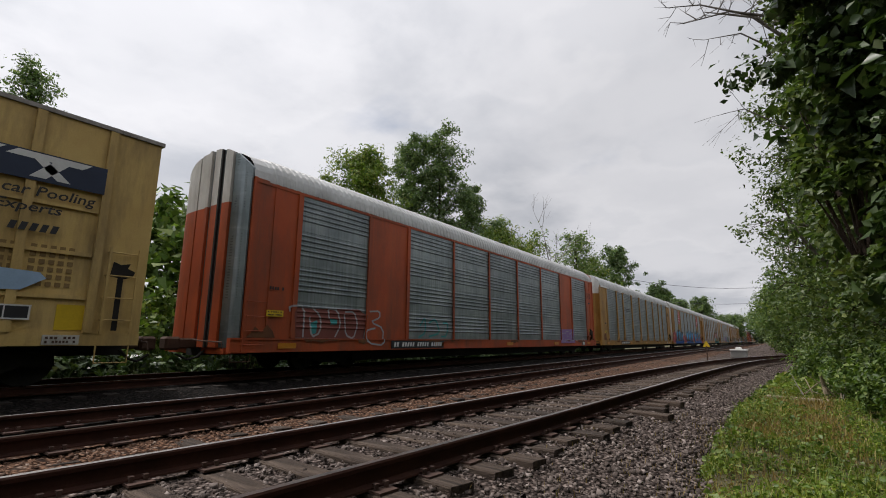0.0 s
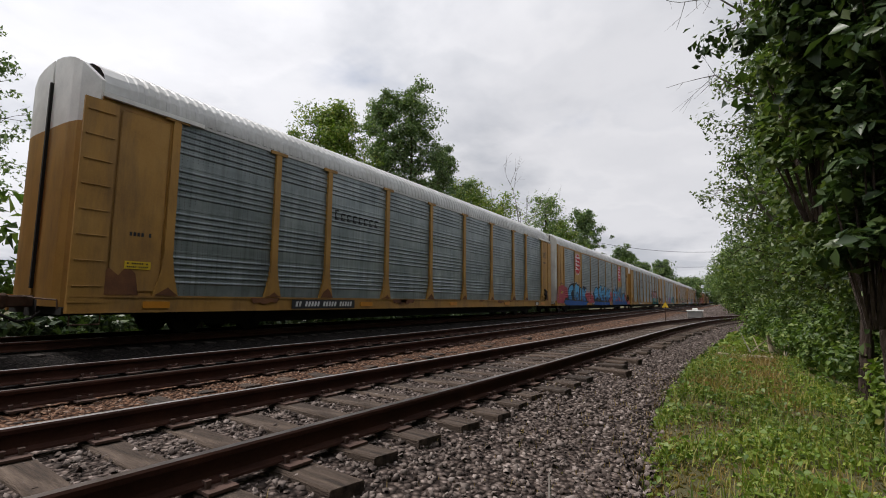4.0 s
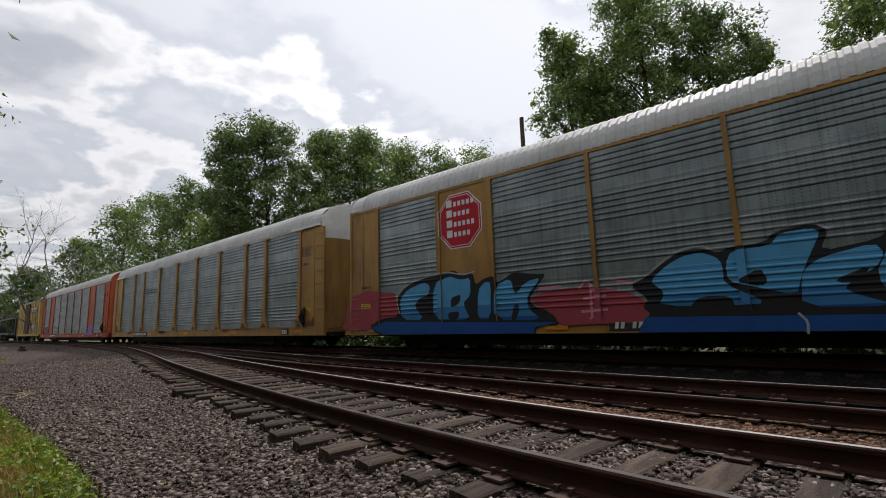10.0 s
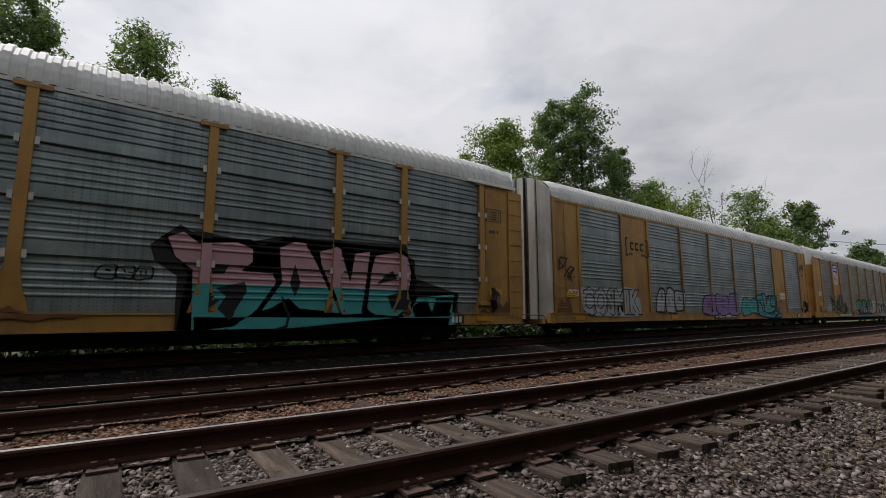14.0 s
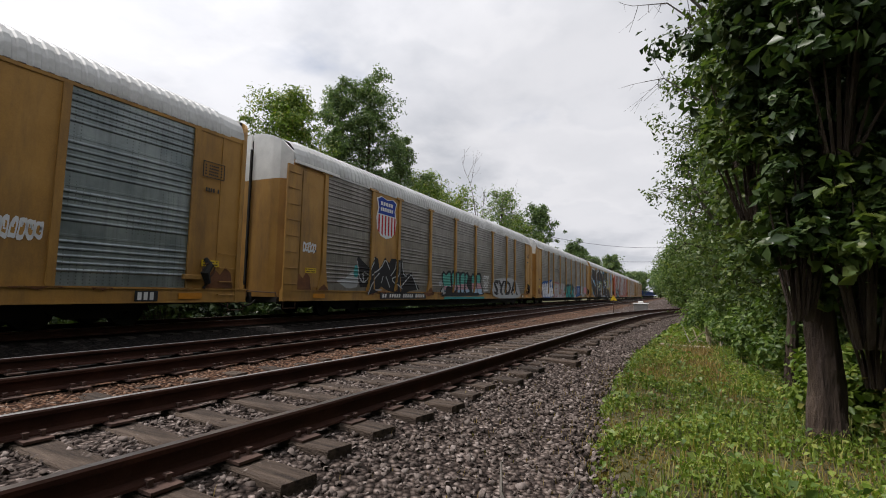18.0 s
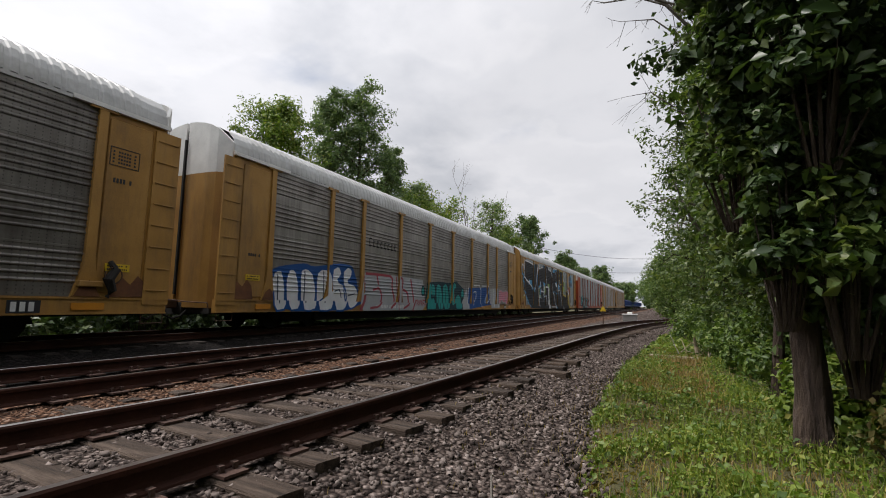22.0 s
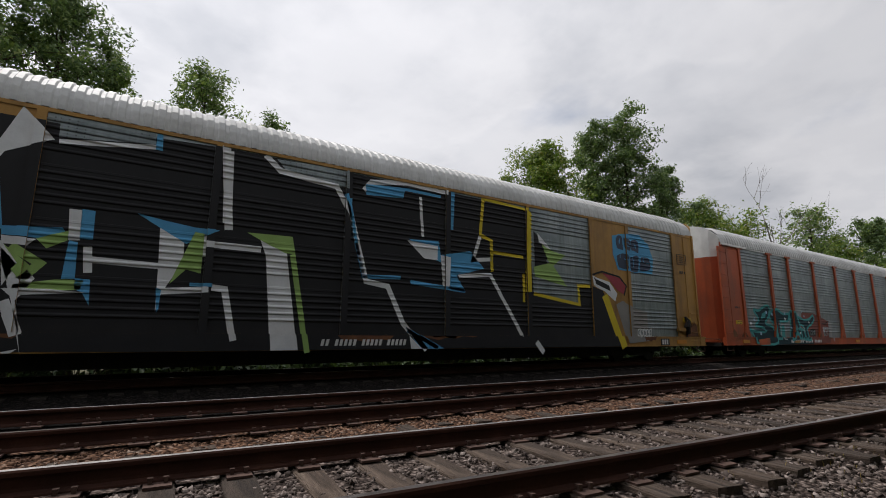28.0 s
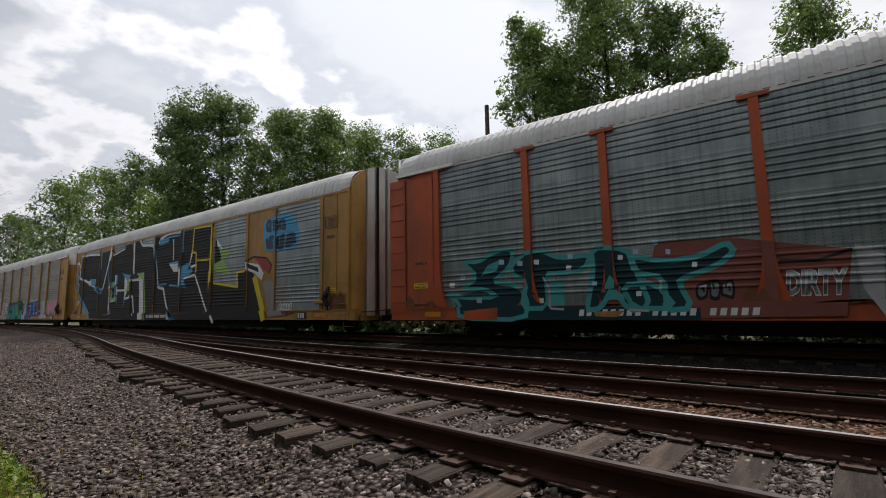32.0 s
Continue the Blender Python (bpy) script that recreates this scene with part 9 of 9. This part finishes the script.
def lay_ties(key, step, x0, x1, far, drop):
    """Sleepers as pieces between x0 and x1, and joined into one part beyond."""
    rs = np.random.RandomState(hash_of(key))
    t = TRACK_OBS[key]
    p, d = PATHS[key]
    seg = np.linalg.norm(np.diff(p, axis=0), axis=1)
    s = np.concatenate([[0], np.cumsum(seg)])
    verts, faces = [], []
    for q in np.arange(0.3, s[-1], step):
        x, y = np.interp(q, s, p[:, 0]), np.interp(q, s, p[:, 1])
        dx, dy = np.interp(q, s, d[:, 0]), np.interp(q, s, d[:, 1])
        a = math.atan2(dy, dx) + rs.normal(0, 0.012)
        if key == "middle" and x < -30 or not far[0] < x < far[1]:
            continue
        if x0 < x < x1:
            ob = part("tie", TIES[rs.randint(6)], None, t)
            sh = rs.normal(0, 0.085)
            ob.matrix_basis = Matrix.Translation((x - math.sin(a) * sh, y + math.cos(a) * sh, -drop + rs.normal(0, 0.006))) @ Matrix.Rotation(a, 4, "Z")
            for side in (1, -1):
                pl = part("tie_plate", PLATE, None, t)
                o = side * 0.7535
                pl.matrix_basis = Matrix.Translation((x - math.sin(a) * o, y + math.cos(a) * o, 0.0)) @ Matrix.Rotation(a, 4, "Z")
        else:
            b = len(verts)
            c, sn = math.cos(a), math.sin(a)
            for u in (-0.115, 0.115):
                for v in (-1.3, 1.3):
                    for z in (-0.15, 0.0):
                        verts.append((x + c * u - sn * v, y + sn * u + c * v, z - drop))
            faces += [tuple(b + i for i in f) for f in ((1, 5, 7, 3), (0, 1, 3, 2), (4, 6, 7, 5), (0, 4, 5, 1), (2, 3, 7, 6))]
    if verts:
        # sleepers beneath the train get the copy with shade in its colour
        ob = part("far_ties", mesh_from("far_ties", verts, faces, M["tiedark" if key == "far" else "tie"]), None, t)
        ob["kind"] = "stuff"


def hash_of(key):
    return sum(ord(c) for c in key)


lay_ties("near", 0.53, -22, 26, (-55, 68), 0.0)
lay_ties("middle", 0.55, -14, 30, (-46, 200), 0.042)
lay_ties("far", 0.55, 0, 0, (-120, 150), 0.03)


def chips(name, n, place, size, mat, seed, label):
    """Angular stone chips: eight uneven corners each."""
    rs = np.random.RandomState(seed)
    c = place(rs, n)
    n = len(c)
    cube = np.array([(x, y, z) for x in (-1, 1) for y in (-1, 1) for z in (-1, 1)], float)
    r = size * (0.45 + 0.9 * rs.rand(n) ** 1.6)
    v = cube[None] * (0.15 + 0.85 * rs.rand(n, 8, 3) ** 0.7) * np.stack([0.62 + 0.2 * rs.rand(n), 0.45 + 0.2 * rs.rand(n), 0.32 + 0.16 * rs.rand(n)], 1)[:, None]
    q = rs.normal(0, 1, (n, 4)) * np.array([1, 0.35, 0.35, 1])
    q /= np.linalg.norm(q, axis=1)[:, None]
    w, x, y, z = q.T
    R = np.stack([1 - 2 * (y * y + z * z), 2 * (x * y - z * w), 2 * (x * z + y * w), 2 * (x * y + z * w), 1 - 2 * (x * x + z * z), 2 * (y * z - x * w), 2 * (x * z - y * w), 2 * (y * z + x * w), 1 - 2 * (x * x + y * y)], 1).reshape(n, 3, 3)
    v = np.einsum("nij,nkj->nki", R, v) * r[:, None, None] + c[:, None]
    quads = np.array([(0, 1, 3, 2), (4, 6, 7, 5), (0, 4, 5, 1), (2, 3, 7, 6), (1, 5, 7, 3)])
    idx = (np.arange(n)[:, None, None] * 8 + quads[None]).reshape(-1)
    me = bpy.data.meshes.new(name)
    me.vertices.add(n * 8)
    me.vertices.foreach_set("co", v.reshape(-1))
    me.loops.add(n * 20)
    me.loops.foreach_set("vertex_index", idx.astype(np.int32))
    me.polygons.add(n * 5)
    me.polygons.foreach_set("loop_start", np.arange(n * 5, dtype=np.int32) * 4)
    me.materials.append(M[mat])
    me.update(calc_edges=True)
    return tagged(new(name, me), label, "gravel", kind="stuff")


def vec_interp(x, table):
    return np.interp(x, [p[0] for p in table], [p[1] for p in table])


def bed_height(x, y):
    d = np.minimum(np.minimum(np.abs(y - vec_interp(x, TRACK_1)), np.abs(y - vec_interp(x, TRACK_2))), np.abs(y - 12.0))
    return -0.04 - 0.165 * np.clip((d - 1.0) / 1.2, 0, 1)


def shoulder(rs, n):
    """Stones on the open bed between the grass and the near track, thick close to the stand."""
    x = rs.uniform(-1, 1, n * 2)
    x = np.sign(x) * (np.abs(x) ** 1.7) * 30
    e = vec_interp(x, GRASS_EDGE)
    y = e - 0.25 + rs.rand(n * 2) * (vec_interp(x, TRACK_1) + 1.2 - e)
    d = y - vec_interp(x, TRACK_1)
    ok = np.abs(np.abs(d) - 0.7535) > 0.12
    x, y = x[ok][:n], y[ok][:n]
    return np.stack([x, y, bed_height(x, y) + rs.rand(len(x)) * 0.018], 1)


def between(rs, n):
    x = rs.uniform(-1, 1, n * 2)
    x = np.sign(x) * (np.abs(x) ** 1.4) * 26 + 2
    a, b = vec_interp(x, TRACK_1), vec_interp(x, TRACK_2)
    y = a + 0.95 + rs.rand(n * 2) * (b - 0.8 - a - 0.95)
    d = y - b
    ok = np.abs(np.abs(d) - 0.7535) > 0.13
    x, y = x[ok][:n], y[ok][:n]
    return np.stack([x, y, bed_height(x, y) + rs.rand(len(x)) * 0.02], 1)


chips("gravel", 44000, shoulder, 0.036, "stone", 41, "loose grey crushed stones between sleepers and grass")
chips("gravel", 12500, between, 0.035, "ruststone", 42, "rust stained crushed stones along the second track")


def blades(name, n, place, height, width, mat, seed, label):
    """Grass: thin bent blades in tufts."""
    rs = np.random.RandomState(seed)
    c, hs = place(rs, n)
    n = len(c)
    a = rs.rand(n) * 6.283
    h = height * hs * (0.5 + 0.8 * rs.rand(n))
    lean = h * (0.15 + 0.6 * rs.rand(n))
    dx, dy = np.cos(a), np.sin(a)
    side = np.stack([-dy, dx, np.zeros(n)], 1) * (width * (0.6 + 0.8 * rs.rand(n)))[:, None]
    d = np.stack([dx, dy, np.zeros(n)], 1)
    up = np.array([0, 0, 1.0])
    m = c + d * (lean * 0.3)[:, None] + up * (h * 0.6)[:, None]
    tip = c + d * lean[:, None] + up * h[:, None]
    v = np.stack([c - side, c + side, m + side * 0.7, m - side * 0.7, tip], 1)
    i = np.arange(n)[:, None] * 5
    quad, tri = (i + np.array([[0, 1, 2, 3]])).reshape(-1), (i + np.array([[3, 2, 4]])).reshape(-1)
    me = bpy.data.meshes.new(name)
    me.vertices.add(n * 5)
    me.vertices.foreach_set("co", v.reshape(-1))
    me.loops.add(n * 7)
    me.loops.foreach_set("vertex_index", np.concatenate([quad, tri]).astype(np.int32))
    me.polygons.add(n * 2)
    me.polygons.foreach_set("loop_start", np.concatenate([np.arange(n) * 4, n * 4 + np.arange(n) * 3]).astype(np.int32))
    me.materials.append(M[mat])
    me.update(calc_edges=True)
    return tagged(new(name, me), label, "grass", kind="stuff")


def meadow(x0, x1, depth, tuft=0.0, edge=0.0, power=1.5, bald=False):
    def place(rs, n):
        x = x0 + (x1 - x0) * rs.rand(n) ** power
        e = vec_interp(x, GRASS_EDGE)
        y = e + edge - depth * rs.rand(n) ** 1.1 * (1 if tuft == 0 else 1) + rs.normal(0, 0.06, n)
        g = np.array([noise.noise((a * 1.3, b * 1.3, 7.0)) for a, b in zip(x, y)])
        g = g + rs.normal(0, 0.13, n)
        ok = g < tuft if bald else g > tuft - 0.35
        x, y, g = x[ok], y[ok], g[ok]
        z = np.array([ground_z(a, b) for a, b in zip(x, y)]) - 0.02
        return np.stack([x, y, z], 1), 0.6 + 0.9 * np.clip(g + 0.3, 0, 1) * (0 if bald else 1)
    return place


def weeds(name, n, place, size, tall, mat, seed, label):
    rs = np.random.RandomState(seed)
    c, hs = place(rs, n)
    c = c + np.stack([np.zeros(len(c)), np.zeros(len(c)), tall * hs * rs.rand(len(c))], 1)
    nrm = np.tile([0.0, 0.0, 1.0], (len(c), 1))
    me = leaf_mesh(name, c, nrm, size * (0.5 + 0.9 * rs.rand(len(c))), M[mat], seed, 0.8)
    return tagged(new(name, me), label, "weeds", kind="stuff")


blades("grass", 20000, meadow(2.3, 24, 2.4, 0.25), 0.17, 0.005, "grass", 51, "lush green grass at the edge of the stone bed")
blades("grass", 16000, meadow(-2.6, -26, 2.6, 0.25), 0.15, 0.005, "grass", 52, "green grass beside the bushes")
blades("dry_grass", 16000, meadow(1.8, 18, 2.2, 0.02, 0.25, 1.5, True), 0.13, 0.004, "drygrass", 53, "dry straw along the edge of the gravel")
blades("dry_grass", 5000, meadow(7.5, 17, 1.3, 2.0, -0.3, 1.0, True), 0.22, 0.006, "drygrass", 63, "trodden brown grass along the path")
blades("dry_grass", 13000, meadow(-3.6, -9.5, 1.1, 2.0, 0.05, 1.0, True), 0.13, 0.005, "drygrass", 64, "dry ochre grass between the bushes and the gravel")
blades("dry_grass", 20000, meadow(-2.2, -14, 2.4, 0.05, 0.15, 1.5, True), 0.13, 0.004, "drygrass", 54, "dry straw coloured grass beside the gravel")
weeds("weeds", 44000, meadow(2.0, 20, 2.8, 0.28), 0.046, 0.13, "leafbright", 55, "low broadleaf weeds carpeting the ground")
weeds("weeds", 6000, meadow(2.0, 20, 2.6, 0.4), 0.06, 0.2, "leaf", 58, "taller dark green weeds in tufts")
weeds("weeds", 36000, meadow(-2.2, -20, 2.6, 0.32), 0.046, 0.13, "leafbright", 56, "low broadleaf weeds carpeting the ground")
weeds("dead_leaves", 9000, meadow(1.9, 14, 2.4, 0.05, 0.15, 1.5, True), 0.05, 0.05, "deadleaf", 59, "withered leaves and stalks among the weeds")
weeds("dead_leaves", 12000, meadow(-2.2, -13, 2.4, 0.05, 0.15, 1.5, True), 0.05, 0.06, "deadleaf", 60, "withered leaves and stalks among the weeds")
weeds("weeds", 12000, meadow(14, 60, 6.0, 0, 0.0, 1.0), 0.16, 0.25, "leafbright", 57, "far weeds beside the curving siding")


def clearing(depth0, depth1, half):
    """Places round the stand, behind the edge of the stone bed."""
    def place(rs, n):
        x = rs.uniform(-half, half, n)
        y = vec_interp(x, GRASS_EDGE) - depth0 - (depth1 - depth0) * rs.rand(n)
        g = np.array([noise.noise((a * 1.3, b * 1.3, 7.0)) for a, b in zip(x, y)])
        z = np.array([ground_z(a, b) for a, b in zip(x, y)]) - 0.02
        return np.stack([x, y, z], 1), 0.6 + 0.6 * np.clip(g + 0.3, 0, 1)
    return place


weeds("weeds", 4200, clearing(0.1, 3.2, 2.5), 0.05, 0.05, "leaf", 69, "low trodden weeds round the stand")
blades("grass", 7000, clearing(0.0, 3.4, 2.6), 0.07, 0.005, "grass", 65, "short trodden grass round the stand")
blades("dry_grass", 7000, clearing(0.0, 3.4, 2.6), 0.07, 0.004, "drygrass", 66, "short dry grass round the stand")
weeds("dead_leaves", 9000, clearing(2.0, 9.0, 26), 0.12, 0.05, "deadleaf", 67, "brown leaf litter under the trees")
weeds("weeds", 9000, clearing(2.0, 7.0, 24), 0.13, 0.14, "leaf", 68, "green undergrowth under the trees")


def on_stones(rs, n):
    x = np.sign(rs.uniform(-1, 1, n)) * rs.rand(n) ** 1.3 * 9
    e = vec_interp(x, GRASS_EDGE)
    y = e + (vec_interp(x, TRACK_1) - 1.0 - e) * rs.rand(n) ** 2.2
    return np.stack([x, y, bed_height(x, y) + 0.015], 1), 0.4 + rs.rand(n) * 0.6


blades("dry_straw", 1500, on_stones, 0.07, 0.003, "drygrass", 69, "dry straw scattered over the stones")


# ---- what moves ----
def motions():
    for car, n in MOVING:
        walk(car, train_rows(n))
    for wheel, at, r in WHEELS[:96]:
        walk(wheel, wheel_rows(at, r))


motions()
